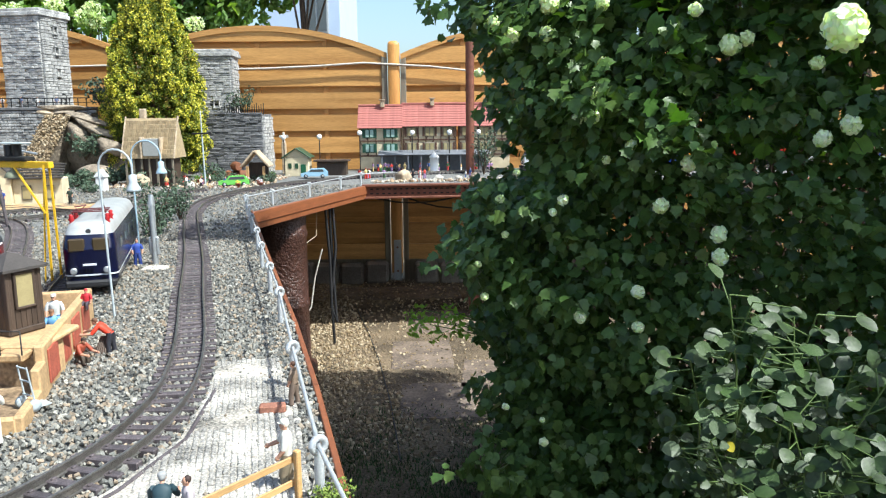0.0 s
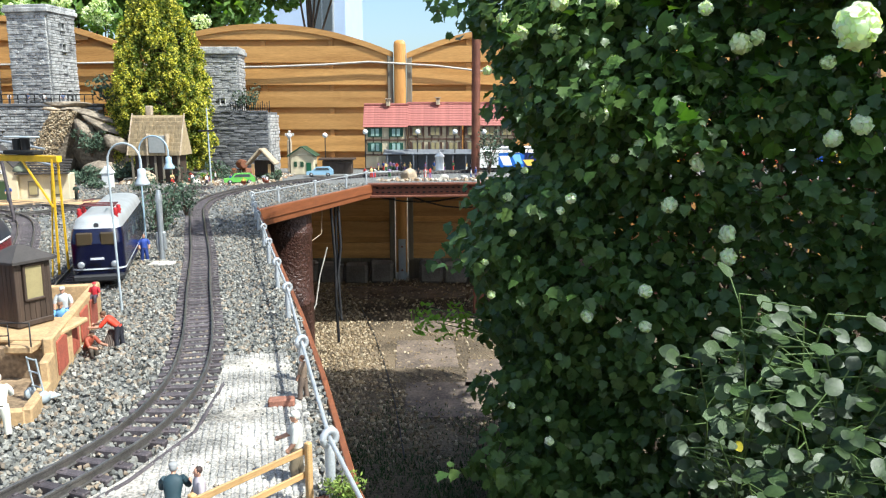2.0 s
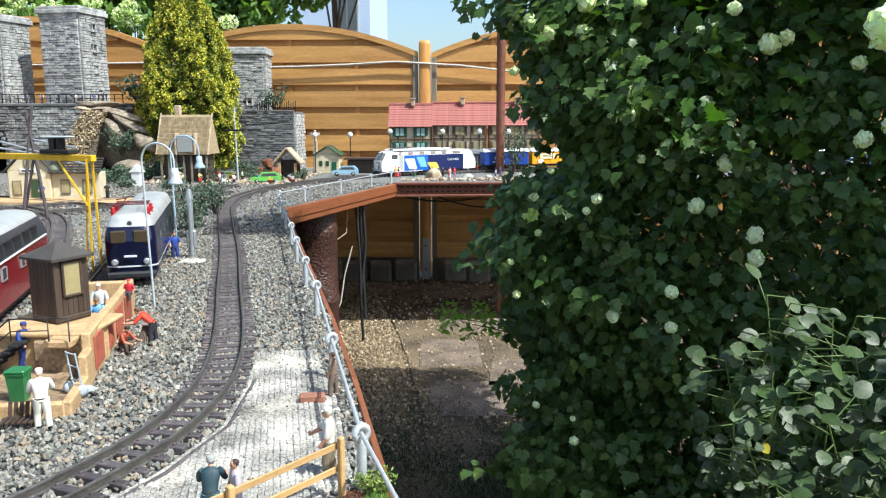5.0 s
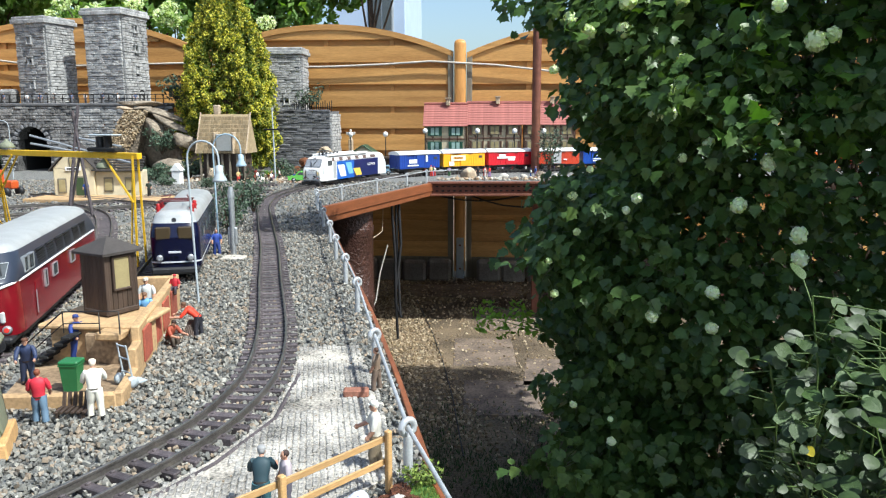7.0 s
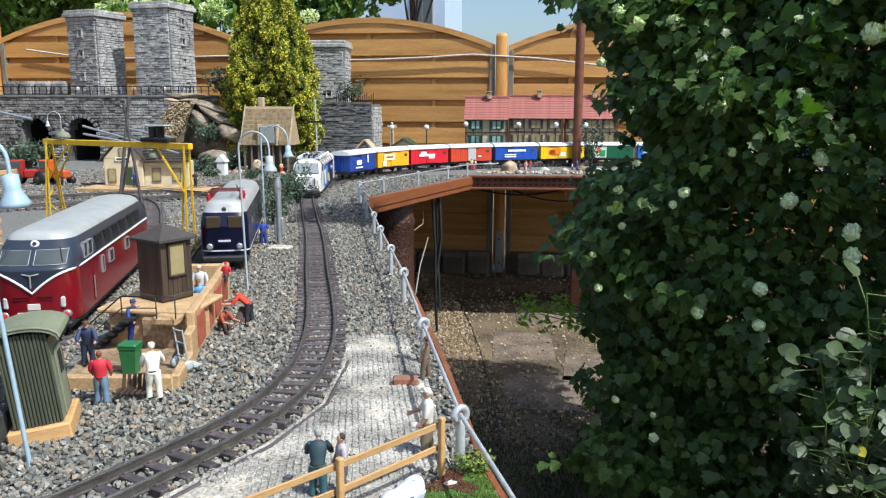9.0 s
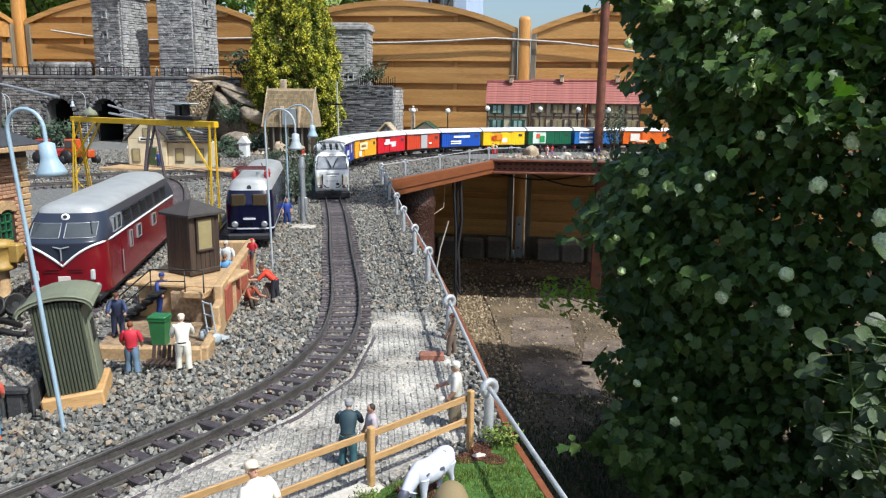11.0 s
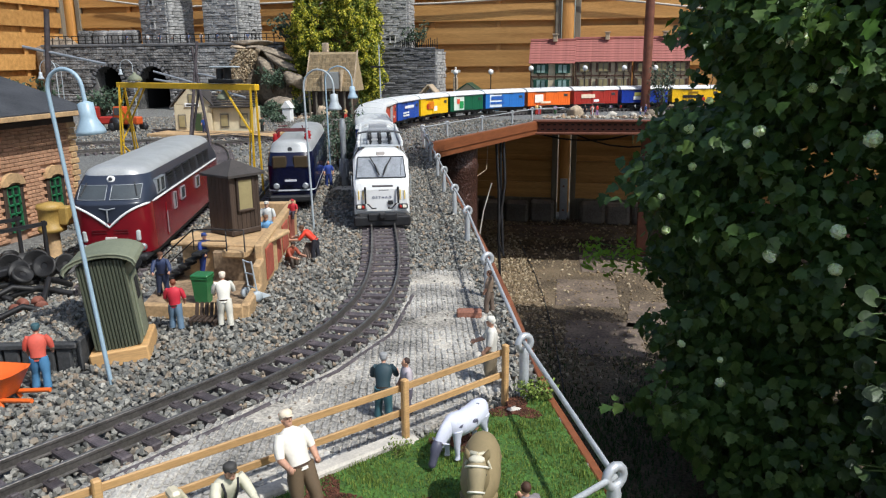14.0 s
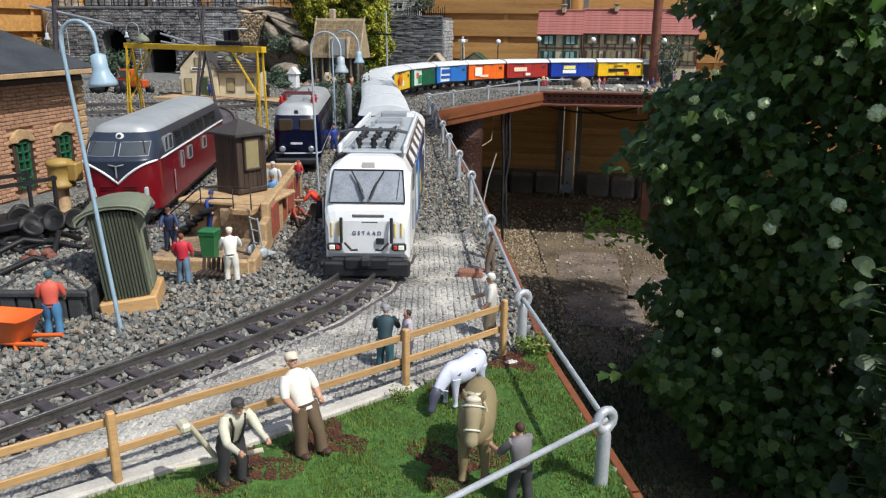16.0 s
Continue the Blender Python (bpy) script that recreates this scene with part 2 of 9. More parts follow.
CONCRETE = mat("pale_kerb", (0.52, 0.48, 0.42), 0.85, var=0.2, scale=30)

PAINTS = {}


def paint(r, g, b, rough=0.45):
    """A plain enamel of that colour, with slight unevenness."""
    key = (r, g, b, rough)
    if key not in PAINTS:
        PAINTS[key] = mat("enamel", srgb(r, g, b), rough, var=0.08, scale=60, bump=0.03)
    return PAINTS[key]


# ---- mesh tools ----
class Mesh:
    """Collects faces of one mesh; mi is the material slot of the faces that follow."""

    def __init__(self):
        self.v, self.f, self.m, self.mi, self.smooth = [], [], [], 0, []

    def add(self, verts, faces, m=None, smooth=False):
        n = len(self.v)
        m = m if m is not None else Matrix.Identity(4)
        self.v += [tuple(m @ Vector(p)) for p in verts]
        self.f += [tuple(n + i for i in f) for f in faces]
        self.m += [self.mi] * len(faces)
        self.smooth += [smooth] * len(faces)
        return self

    def box(self, x, y, z, sx, sy, sz, b=0.0, m=None):
        """A box round the point, with chamfered edges of width b."""
        hx, hy, hz = sx / 2, sy / 2, sz / 2
        b = min(b, hx * 0.9, hy * 0.9, hz * 0.9)
        if b <= 0:
            vs = [(x + i * hx, y + j * hy, z + k * hz) for i in (-1, 1) for j in (-1, 1) for k in (-1, 1)]
            return self.add(vs, [(0, 1, 3, 2), (4, 6, 7, 5), (0, 4, 5, 1), (2, 3, 7, 6), (0, 2, 6, 4), (1, 5, 7, 3)], m)
        vs, idx = [], {}
        for i in (-1, 1):
            for j in (-1, 1):
                for k in (-1, 1):
                    for a in range(3):
                        o = [hx - b, hy - b, hz - b]
                        o[a] += b
                        idx[i, j, k, a] = len(vs)
                        vs.append((x + i * o[0], y + j * o[1], z + k * o[2]))
        fs = []
        for a in range(3):
            for s in (-1, 1):
                u, w = [c for c in range(3) if c != a]
                q = []
                for p, r in ((-1, -1), (1, -1), (1, 1), (-1, 1)):
                    c = [0, 0, 0]
                    c[a], c[u], c[w] = s, p, r
                    q.append(idx[c[0], c[1], c[2], a])
                fs.append(q if (s > 0) ^ (a == 1) else q[::-1])
        for a in range(3):
            u, w = [c for c in range(3) if c != a]
            for p in (-1, 1):
                for r in (-1, 1):
                    q = []
                    for s, ax in ((-1, u), (-1, w), (1, w), (1, u)):
                        c = [0, 0, 0]
                        c[a], c[u], c[w] = s, p, r
                        q.append(idx[c[0], c[1], c[2], ax])
                    fs.append(q)
        for i in (-1, 1):
            for j in (-1, 1):
                for k in (-1, 1):
                    fs.append([idx[i, j, k, a] for a in range(3)])
        return self.add(vs, fs, m)

    def tube(self, pts, r, n=8, r1=None, cap=True, smooth=True):
        """A round bar along the points."""
        pts = [Vector(p) for p in pts]
        rings, last = [], None
        for i, p in enumerate(pts):
            d = (pts[min(i + 1, len(pts) - 1)] - pts[max(i - 1, 0)]).normalized()
            if last is None:
                u = d.orthogonal().normalized()
            else:
                u = (last - d * last.dot(d)).normalized()
            last, w = u, d.cross(u)
            rad = r if r1 is None else r + (r1 - r) * i / max(len(pts) - 1, 1)
            rings.append([p + (u * math.cos(2 * math.pi * k / n) + w * math.sin(2 * math.pi * k / n)) * rad for k in range(n)])
        return self.loft(rings, cap, smooth)

    def loft(self, rings, cap=True, smooth=True, closed=True, m=None):
        n = len(rings[0])
        vs = [p for ring in rings for p in ring]
        fs = []
        for i in range(len(rings) - 1):
            for k in range(n if closed else n - 1):
                a, b = i * n + k, i * n + (k + 1) % n
                fs.append((a, b, b + n, a + n))
        self.add(vs, fs, m, smooth)
        if cap:
            self.add(rings[0], [tuple(range(n))[::-1]], m)
            self.add(rings[-1], [tuple(range(n))], m)
        return self

    def turn(self, prof, n=12, at=(0, 0, 0), m=None, smooth=True):
        """Turned round the z axis from (radius, height) pairs."""
        rings = [[(at[0] + r * math.cos(2 * math.pi * k / n), at[1] + r * math.sin(2 * math.pi * k / n), at[2] + z) for k in range(n)] for r, z in prof]
        return self.loft(rings, True, smooth, True, m)

    def ball(self, x, y, z, rx, ry=None, rz=None, n=10, k=6, m=None):
        ry, rz = ry or rx, rz or rx
        prof = [(math.sin(math.pi * i / k), -math.cos(math.pi * i / k)) for i in range(k + 1)]
        prof[0], prof[-1] = (0.02, -1), (0.02, 1)
        rings = [[(x + r * rx * math.cos(2 * math.pi * a / n), y + r * ry * math.sin(2 * math.pi * a / n), z + h * rz) for a in range(n)] for r, h in prof]
        return self.loft(rings, True, True, True, m)

    def prism(self, poly, y0, y1, m=None):
        """Extrudes a polygon of (x, z) from y0 to y1."""
        n = len(poly)
        vs = [(x, y0, z) for x, z in poly] + [(x, y1, z) for x, z in poly]
        fs = [tuple(range(n)), tuple(range(2 * n - 1, n - 1, -1))] + [((i + 1) % n, i, i + n, (i + 1) % n + n) for i in range(n)]
        return self.add(vs, fs, m)

    def slab(self, poly, z0, z1, m=None):
        """Extrudes a polygon of (x, y) from z0 to z1."""
        n = len(poly)
        vs = [(x, y, z0) for x, y in poly] + [(x, y, z1) for x, y in poly]
        fs = [tuple(range(n))[::-1], tuple(range(n, 2 * n))] + [(i, (i + 1) % n, (i + 1) % n + n, i + n) for i in range(n)]
        return self.add(vs, fs, m)

    def data(self, name, *mats):
        me = bpy.data.meshes.new(name)
        me.from_pydata(self.v, [], self.f)
        me.polygons.foreach_set("material_index", self.m)
        me.polygons.foreach_set("use_smooth", self.smooth)
        for m in mats:
            me.materials.append(m)
        me.update()
        bm = bmesh.new()
        bm.from_mesh(me)
        bmesh.ops.recalc_face_normals(bm, faces=bm.faces)
        bm.to_mesh(me)
        bm.free()
        return me


def part(name, mesh, material, parent, label="", at=None):
    """Links a mesh as one object under a thing or under a part."""
    mats = material if isinstance(material, (list, tuple)) else [material]
    ob = new(name, mesh.data(name, *mats) if isinstance(mesh, Mesh) else mesh)
    ob.parent = parent
    if at is not None:
        ob.matrix_basis = at
    return tagged(ob, label)


def thing(name, label, category, m=None, group="", kind=""):
    ob = new(name)
    ob.empty_display_size = 0.02
    if m is not None:
        ob.matrix_basis = m
    return tagged(ob, label, category, group, kind)


def single(name, mesh, material, label, category, m=None, group="", kind=""):
    mats = material if isinstance(material, (list, tuple)) else [material]
    ob = new(name, mesh.data(name, *mats))
    if m is not None:
        ob.matrix_basis = m
    return tagged(ob, label, category, group, kind)


def bulk(name, verts, faces, material, label, category, kind="stuff", smooth=False):
    """One mesh from numpy arrays of vertices and equal-sided faces."""
    me = bpy.data.meshes.new(name)
    k = faces.shape[1]
    me.vertices.add(len(verts))
    me.vertices.foreach_set("co", verts.astype(np.float32).ravel())
    me.loops.add(faces.size)
    me.loops.foreach_set("vertex_index", faces.astype(np.int32).ravel())
    me.polygons.add(len(faces))
    me.polygons.foreach_set("loop_start", np.arange(0, faces.size, k, dtype=np.int32))
    me.polygons.foreach_set("use_smooth", np.full(len(faces), smooth))
    me.materials.append(material)
    me.update(calc_edges=True)
    ob = new(name, me)
    return tagged(ob, label, category, "", kind)


def turns(n, rng, tilt=None):
    """n random rotation matrices; tilt limits the lean in radians."""
    if tilt is None:
        q = rng.normal(size=(n, 4))
    else:
        a, t, d = rng.uniform(0, 2 * np.pi, n), rng.normal(0, tilt, n), rng.uniform(0, 2 * np.pi, n)
        q = np.stack([np.cos(t / 2) * np.cos(a / 2), np.sin(t / 2) * np.cos(d), np.sin(t / 2) * np.sin(d), np.cos(t / 2) * np.sin(a / 2)], 1)
    q /= np.linalg.norm(q, axis=1)[:, None]
    w, x, y, z = q.T
    return np.stack([1 - 2 * (y * y + z * z), 2 * (x * y - z * w), 2 * (x * z + y * w), 2 * (x * y + z * w), 1 - 2 * (x * x + z * z), 2 * (y * z - x * w), 2 * (x * z - y * w), 2 * (y * z + x * w), 1 - 2 * (x * x + y * y)], 1).reshape(n, 3, 3)


def scatter(base_v, base_f, at, size, rot):
    """Copies of one small shape, as arrays."""
    v = np.einsum("nij,kj->nki", rot, base_v) * (size[:, None, None] if size.ndim == 1 else size[:, None, :]) + at[:, None, :]
    f = base_f[None] + (np.arange(len(at)) * len(base_v))[:, None, None]
    return v.reshape(-1, 3), f.reshape(-1, base_f.shape[1])


def inside(x, y, poly):
    ok = np.zeros(len(x), bool)
    for (x0, y0), (x1, y1) in zip(poly, poly[1:] + poly[:1]):
        ok ^= ((y0 > y) != (y1 > y)) & (x < (x1 - x0) * (y - y0) / (y1 - y0 + 1e-12) + x0)
    return ok


def smooth_path(pts, step=0.01):
    """An even row of points along a smooth curve through pts, and its running length."""
    p = np.array(pts, float)
    ext = np.vstack([2 * p[0] - p[1], p, 2 * p[-1] - p[-2]])
    out = []
    for i in range(1, len(ext) - 2):
        a, b, c, d = ext[i - 1 : i + 3]
        for u in np.linspace(0, 1, 24, endpoint=False):
            out.append(0.5 * (2 * b + (c - a) * u + (2 * a - 5 * b + 4 * c - d) * u**2 + (3 * b - a - 3 * c + d) * u**3))
    out = np.array(out + [p[-1]])
    s = np.r_[0, np.cumsum(np.linalg.norm(np.diff(out, axis=0), axis=1))]
    even = np.arange(0, s[-1], step)
    xy = np.stack([np.interp(even, s, out[:, 0]), np.interp(even, s, out[:, 1])], 1)
    return even, xy


def along(line, s):
    """The place and heading at a length along a line."""
    e, xy = line
    q = np.array([np.interp(s, e, xy[:, 0]), np.interp(s, e, xy[:, 1])])
    w = np.array([np.interp(s + 0.01, e, xy[:, 0]) - np.interp(s - 0.01, e, xy[:, 0]), np.interp(s + 0.01, e, xy[:, 1]) - np.interp(s - 0.01, e, xy[:, 1])])
    return q, math.atan2(w[1], w[0])


# ---- ground, table ----
GROUND_Z = -0.90
EDGE = [(0.10, 0.12), (0.0, 0.45), (-0.090, 0.70), (-0.175, 1.03), (-0.272, 1.38), (-0.432, 1.92), (-0.80, 3.18), (-0.45, 4.42)]
TABLE = EDGE + [(2.7, 4.72), (2.7, 5.86), (-4.5, 5.86), (-4.5, 0.12)]


def ground():
    m = Mesh()
    m.slab([(-60, -60), (60, -60), (60, 60), (-60, 60)], GROUND_Z - 0.05, GROUND_Z)
    single("ground", m, SOIL, "brown gravelly garden soil with fine stones", "ground", kind="structure")
    rng = np.random.default_rng(5)
    n = 26000
    x, y = rng.uniform(-1.1, 0.6, n), rng.uniform(2.6, 6.0, n)
    keep = (rng.random(n) < 0.20 + 0.80 * (x < -0.34 + 0.25 * (4.0 - y))) & (rng.random(n) < np.clip((y - 2.6) / 0.5, 0, 1)) & ~((x > -0.42) & (x < 0.25) & (y > 3.2) & (y < 4.6) & (rng.random(n) < 0.45))
    x, y = x[keep], y[keep]
    v, f = stone_shape()
    at = np.stack([x, y, np.full(len(x), GROUND_Z + 0.003)], 1)
    size = rng.uniform(0.004, 0.013, (len(x), 1)) * rng.uniform(0.6, 1.3, (len(x), 3))
    bulk("path_gravel", *scatter(v, f, at, size, turns(len(x), rng)), PEBBLES, "fine tan gravel strewn over the garden path", "gravel")


def stone_shape():
    v = np.array([(1, 0, 0.1), (-0.9, 0.2, 0), (0.1, 1, -0.1), (0, -0.9, 0.15), (0.15, 0.1, 0.8), (-0.1, 0, -0.8), (0.6, 0.6, 0.5), (-0.5, -0.5, 0.6)])
    f = np.array([(0, 6, 4), (6, 2, 4), (2, 1, 4), (1, 7, 4), (7, 3, 4), (3, 0, 4), (0, 2, 6), (1, 3, 7), (2, 0, 5), (1, 2, 5), (3, 1, 5), (0, 3, 5)])
    return v, f


def table():
    m = Mesh()
    m.slab(TABLE, -0.03, 0.0)
    top = single("layout_table", m, BALLAST_BASE, "model railway table top covered in grey ballast", "table", kind="structure")
    for (x0, y0), (x1, y1) in zip(EDGE, EDGE[1:]):
        a = math.atan2(y1 - y0, x1 - x0)
        ln = math.hypot(x1 - x0, y1 - y0)
        b = Mesh()
        if x1 > x0:
            b.box(0, -0.008, -0.025, ln + 0.01, 0.02, 0.05, 0.003)
            b.box(0, -0.002, -0.062, ln, 0.02, 0.03, 0.003)
            name, mt = "edge_board", RUST_BOARD
        else:
            b.box(0, -0.004, -0.018, ln + 0.004, 0.008, 0.05, 0.001)
            name, mt = "edge_strip", RUST_BOARD
        part(name, b, mt, top, at=pose((x0 + x1) / 2, (y0 + y1) / 2, 0.0, 0, 0, math.degrees(a)))
    a = math.atan2(0.3, 3.15)
    b = Mesh()
    b.box(0, 0, 0.0, 3.2, 0.05, 0.012, 0.002)
    b.box(0, 0.012, -0.035, 3.2, 0.02, 0.06, 0.002)
    b.box(0, 0, -0.07, 3.2, 0.05, 0.012, 0.002)
    beam = part("steel_beam", b, RUST_STEEL, top, "rust-red perforated steel beam", at=pose(1.13, 4.56, 0.0, 0, 0, math.degrees(a)))
    h = Mesh()
    for row in (-0.022, -0.048):
        for i in range(70):
            h.box(-1.58 + i * 0.034, -0.0005, row, 0.016, 0.006, 0.007)
    part("slot_row", h, DARK, beam)
    # supports under the table
    for x, y, r in ((-0.80, 3.75, 0.125), (-2.4, 3.4, 0.125)):
        c = Mesh()
        c.turn([(r * 1.25, GROUND_Z), (r * 1.25, GROUND_Z + 0.05), (r, GROUND_Z + 0.07), (r, -0.55), (r * 1.04, -0.54), (r * 1.04, -0.52), (r, -0.51), (r, -0.2), (r * 1.04, -0.19), (r * 1.04, -0.17), (r, -0.16), (r * 1.02, -0.03)], 20, (x, y, 0))
        part("table_pillar", c, HAMMERED, top, "dark brown hammered metal column")
    for x, y in ((0.2, 4.95), (1.4, 5.0), (-1.6, 1.5)):
        c = Mesh()
        c.box(x, y, (GROUND_Z - 0.03) / 2, 0.07, 0.07, -GROUND_Z - 0.03, 0.006)
        part("table_leg", c, RUST_STEEL, top)
    c = Mesh()
    c.tube([(0.19, 5.30, 0.0), (0.19, 5.30, 1.25)], 0.03, 12)
    single("steel_pole", c, RUST_STEEL, "rust-brown painted steel pole standing on the table", "pole")
    w = Mesh()
    w.box(-1.35, 3.5, (GROUND_Z - 0.03) / 2, 0.03, 4.6, -GROUND_Z - 0.03)
    part("skirt_panel", w, DARK, top, "dark panel under the table")


def ballast():
    rng = np.random.default_rng(3)
    v, f = stone_shape()
    sets = []
    for n, box, lo, hi in ((36000, (-1.1, 0.0, 0.3, 1.35), 0.0022, 0.0050), (26000, (-1.35, -0.2, 1.35, 2.6), 0.0026, 0.0052), (17000, (-3.0, -0.3, 2.6, 5.2), 0.004, 0.007)):
        x, y = rng.uniform(box[0], box[1], n), rng.uniform(box[2], box[3], n)
        ok = inside(x, y, EDGE + [(-4.4, 4.42), (-4.4, 0.12)]) & ~inside(x, y, PAVED) & ~inside(x, y, MEADOW)
        ok &= ~inside(x, y, DOCK_FOOT)
        near = np.hypot(x[:, None] - MAIN[1][::6, 0], y[:, None] - MAIN[1][::6, 1]).min(1)
        ok &= (near > 0.036) | (rng.random(n) < 0.8)
        x, y, near = x[ok], y[ok], near[ok]
        size = rng.uniform(lo, hi, (len(x), 1)) * rng.uniform(0.7, 1.3, (len(x), 3))
        z = np.where(near < 0.045, 0.0045, 0.002 + rng.uniform(0, 0.004, len(x)))
        sets.append(scatter(v, f, np.stack([x, y, z], 1), size, turns(len(x), rng)))
    k = 0
    vs, fs = [], []
    for a, b in sets:
        vs.append(a), fs.append(b + k)
        k += len(a)
    bulk("ballast", np.concatenate(vs), np.concatenate(fs), STONES, "loose angular grey crushed-stone ballast between the tracks", "ballast")


# ---- track ----
MAIN_PTS = [(-0.70, 0.10), (-0.60, 0.27), (-0.53, 0.405), (-0.462, 0.545), (-0.412, 0.655), (-0.376, 0.755), (-0.358, 0.85), (-0.360, 0.98), (-0.387, 1.12), (-0.438, 1.30), (-0.534, 1.60), (-0.675, 2.05), (-0.860, 2.60), (-1.02, 3.10), (-1.095, 3.50), (-1.08, 3.90), (-0.99, 4.28), (-0.83, 4.62), (-0.60, 4.90), (-0.33, 5.12), (-0.03, 5.30), (0.30, 5.43), (0.75, 5.52), (1.4, 5.56), (2.6, 5.58), (5.6, 5.6)]
MAIN = smooth_path(MAIN_PTS[::-1])
AX = Vector((-0.31, 0.95)).normalized()
E10_LINE = smooth_path([(-0.745 - 0.30 * k, 1.35 + 0.95 * k) for k in (-0.1, 0.2, 0.6, 1.0)] + [(-1.16, 2.72), (-1.50, 3.12), (-2.3, 3.5)])
V200_LINE = smooth_path([(-0.785 - 0.31 * k, 0.93 + 0.95 * k) for k in (0.0, 0.3, 0.6, 0.9)] + [(-1.22, 2.15), (-1.55, 2.75), (-1.9, 3.1)])
BACK_LINE = smooth_path([(-3.2, 1.9), (-2.4, 2.25), (-1.75, 2.80), (-1.45, 3.2), (-1.2, 3.8)])
FAR_LINE = smooth_path([(-3.4, 2.3), (-2.5, 2.65), (-1.95, 3.02), (-1.55, 3.5), (-1.3, 4.2)])


def rail_mesh(line, off, s0, s1):
    prof = [(-0.0030, 0.0065), (0.0030, 0.0065), (0.0030, 0.0075), (0.0008, 0.0085), (0.0008, 0.0145), (0.0018, 0.0155), (0.0018, 0.0180), (0.0013, 0.0185), (-0.0013, 0.0185), (-0.0018, 0.0180), (-0.0018, 0.0155), (-0.0008, 0.0145), (-0.0008, 0.0085), (-0.0036, 0.0075)]
    rings = []
    for s in np.arange(s0, s1, 0.02):
        q, a = along(line, s)
        n = (-math.sin(a), math.cos(a))
        rings.append([(q[0] + n[0] * (off + u), q[1] + n[1] * (off + u), z) for u, z in prof])
    m = Mesh()
    m.loft(rings, True, False)
    return m


def track(line, label, s0, s1, pitch=0.0298):
    t = thing("railway_track", label, "track", group="tracks on the layout")
    for off in (-0.0237, 0.0237):
        part("rail", rail_mesh(line, off, s0, s1), RAIL, t, "worn brown steel rail")
    sl = Mesh()
    sl.box(0, 0, 0.0048, 0.0115, 0.086, 0.0096, 0.0012)
    for y in (-0.0237, 0.0237):
        for d in (-0.006, 0.006):
            sl.box(0, y + d, 0.0100, 0.006, 0.004, 0.004, 0.0008)
    me = sl.data("sleeper", SLEEPER)
    near = []
    for s in np.arange(s0 + 0.01, s1, pitch):
        q, a = along(line, s)
        near.append(pose(q[0], q[1], 0.0, 0, 0, math.degrees(a)))
    near.reverse()
    for m in near[:290]:
        part("sleeper", me, None, t, at=m)
    if near[290:]:
        far = Mesh()
        for m in near[290:]:
            far.box(0, 0, 0.0048, 0.0115, 0.086, 0.0096, 0.0, m)
        tagged(part("far_sleepers", far, SLEEPER, t), kind="stuff")
    return t


# ---- cobbled yard, meadow ----
PAVED = [(-0.345, 1.150), (-0.255, 1.165), (-0.185, 0.95), (-0.125, 0.72), (-0.195, 0.605), (-0.375, 0.385), (-0.50, 0.22), (-0.58, 0.22), (-0.47, 0.405), (-0.395, 0.585), (-0.335, 0.72), (-0.305, 0.85), (-0.318, 1.00)]
MEADOW = [(-0.195, 0.575), (-0.12, 0.665), (-0.09, 0.695), (-0.003, 0.45), (0.095, 0.15), (-0.5, 0.15), (-0.37, 0.37)]
DOCK_FOOT = [(-0.66, 0.85), (-0.505, 0.875), (-0.53, 0.96), (-0.655, 1.40), (-0.78, 1.40), (-0.80, 1.25), (-0.72, 0.95)]


def yard():
    m = Mesh()
    m.slab(PAVED, 0.0005, 0.0050)
    y = single("cobbled_yard", m, MORTAR, "pale worn yard of small grey cobbles with sandy patches", "paving", kind="structure")
    rng = random.Random(4)
    c = Mesh()
    c.box(0, 0, 0.0045, 0.0064, 0.0102, 0.005, 0.0012)
    me = c.data("cobble", PAVING)
    rest, cells = Mesh(), []
    for i in range(-60, 60):
        for j in range(-45, 50):
            u, w = i * 0.0075 + rng.uniform(-0.0006, 0.0006), (j + 0.5 * (i % 2)) * 0.0115
            a = radians(14)
            x, yy = -0.27 + u * math.cos(a) + w * -math.sin(a), 0.82 + u * math.sin(a) + w * math.cos(a)
            if inside(np.array([x]), np.array([yy]), PAVED)[0] and noise.noise((x * 14, yy * 14, 3)) < 0.24 + rng.uniform(-0.1, 0.1):
                cells.append((x, yy, rng.uniform(-0.0014, 0.0004), 14 + rng.uniform(-5, 5)))
    cells.sort(key=lambda k: abs(k[1] - 0.62))
    for k, (x, yy, z, a) in enumerate(cells):
        if k < 280:
            part("cobble", me, None, y, at=pose(x, yy, z, 0, 0, a))
        else:
            rest.box(0, 0, 0.0045, 0.0064, 0.0102, 0.005, 0.0012, pose(x, yy, z, 0, 0, a))
    tagged(part("cobbles", rest, PAVING, y), kind="stuff")
    rng = np.random.default_rng(8)
    k = 1500
    x, yv = rng.uniform(-0.5, -0.1, k), rng.uniform(0.25, 1.2, k)
    ok = inside(x, yv, PAVED) & (rng.random(k) < 0.6)
    v, f = stone_shape()
    at = np.stack([x[ok], yv[ok], np.full(ok.sum(), 0.006)], 1)
    bulk("yard_grit", *scatter(v, f, at, rng.uniform(0.0008, 0.0028, ok.sum()), turns(ok.sum(), rng)), STONES, "fine grit scattered on the cobbles", "grit")


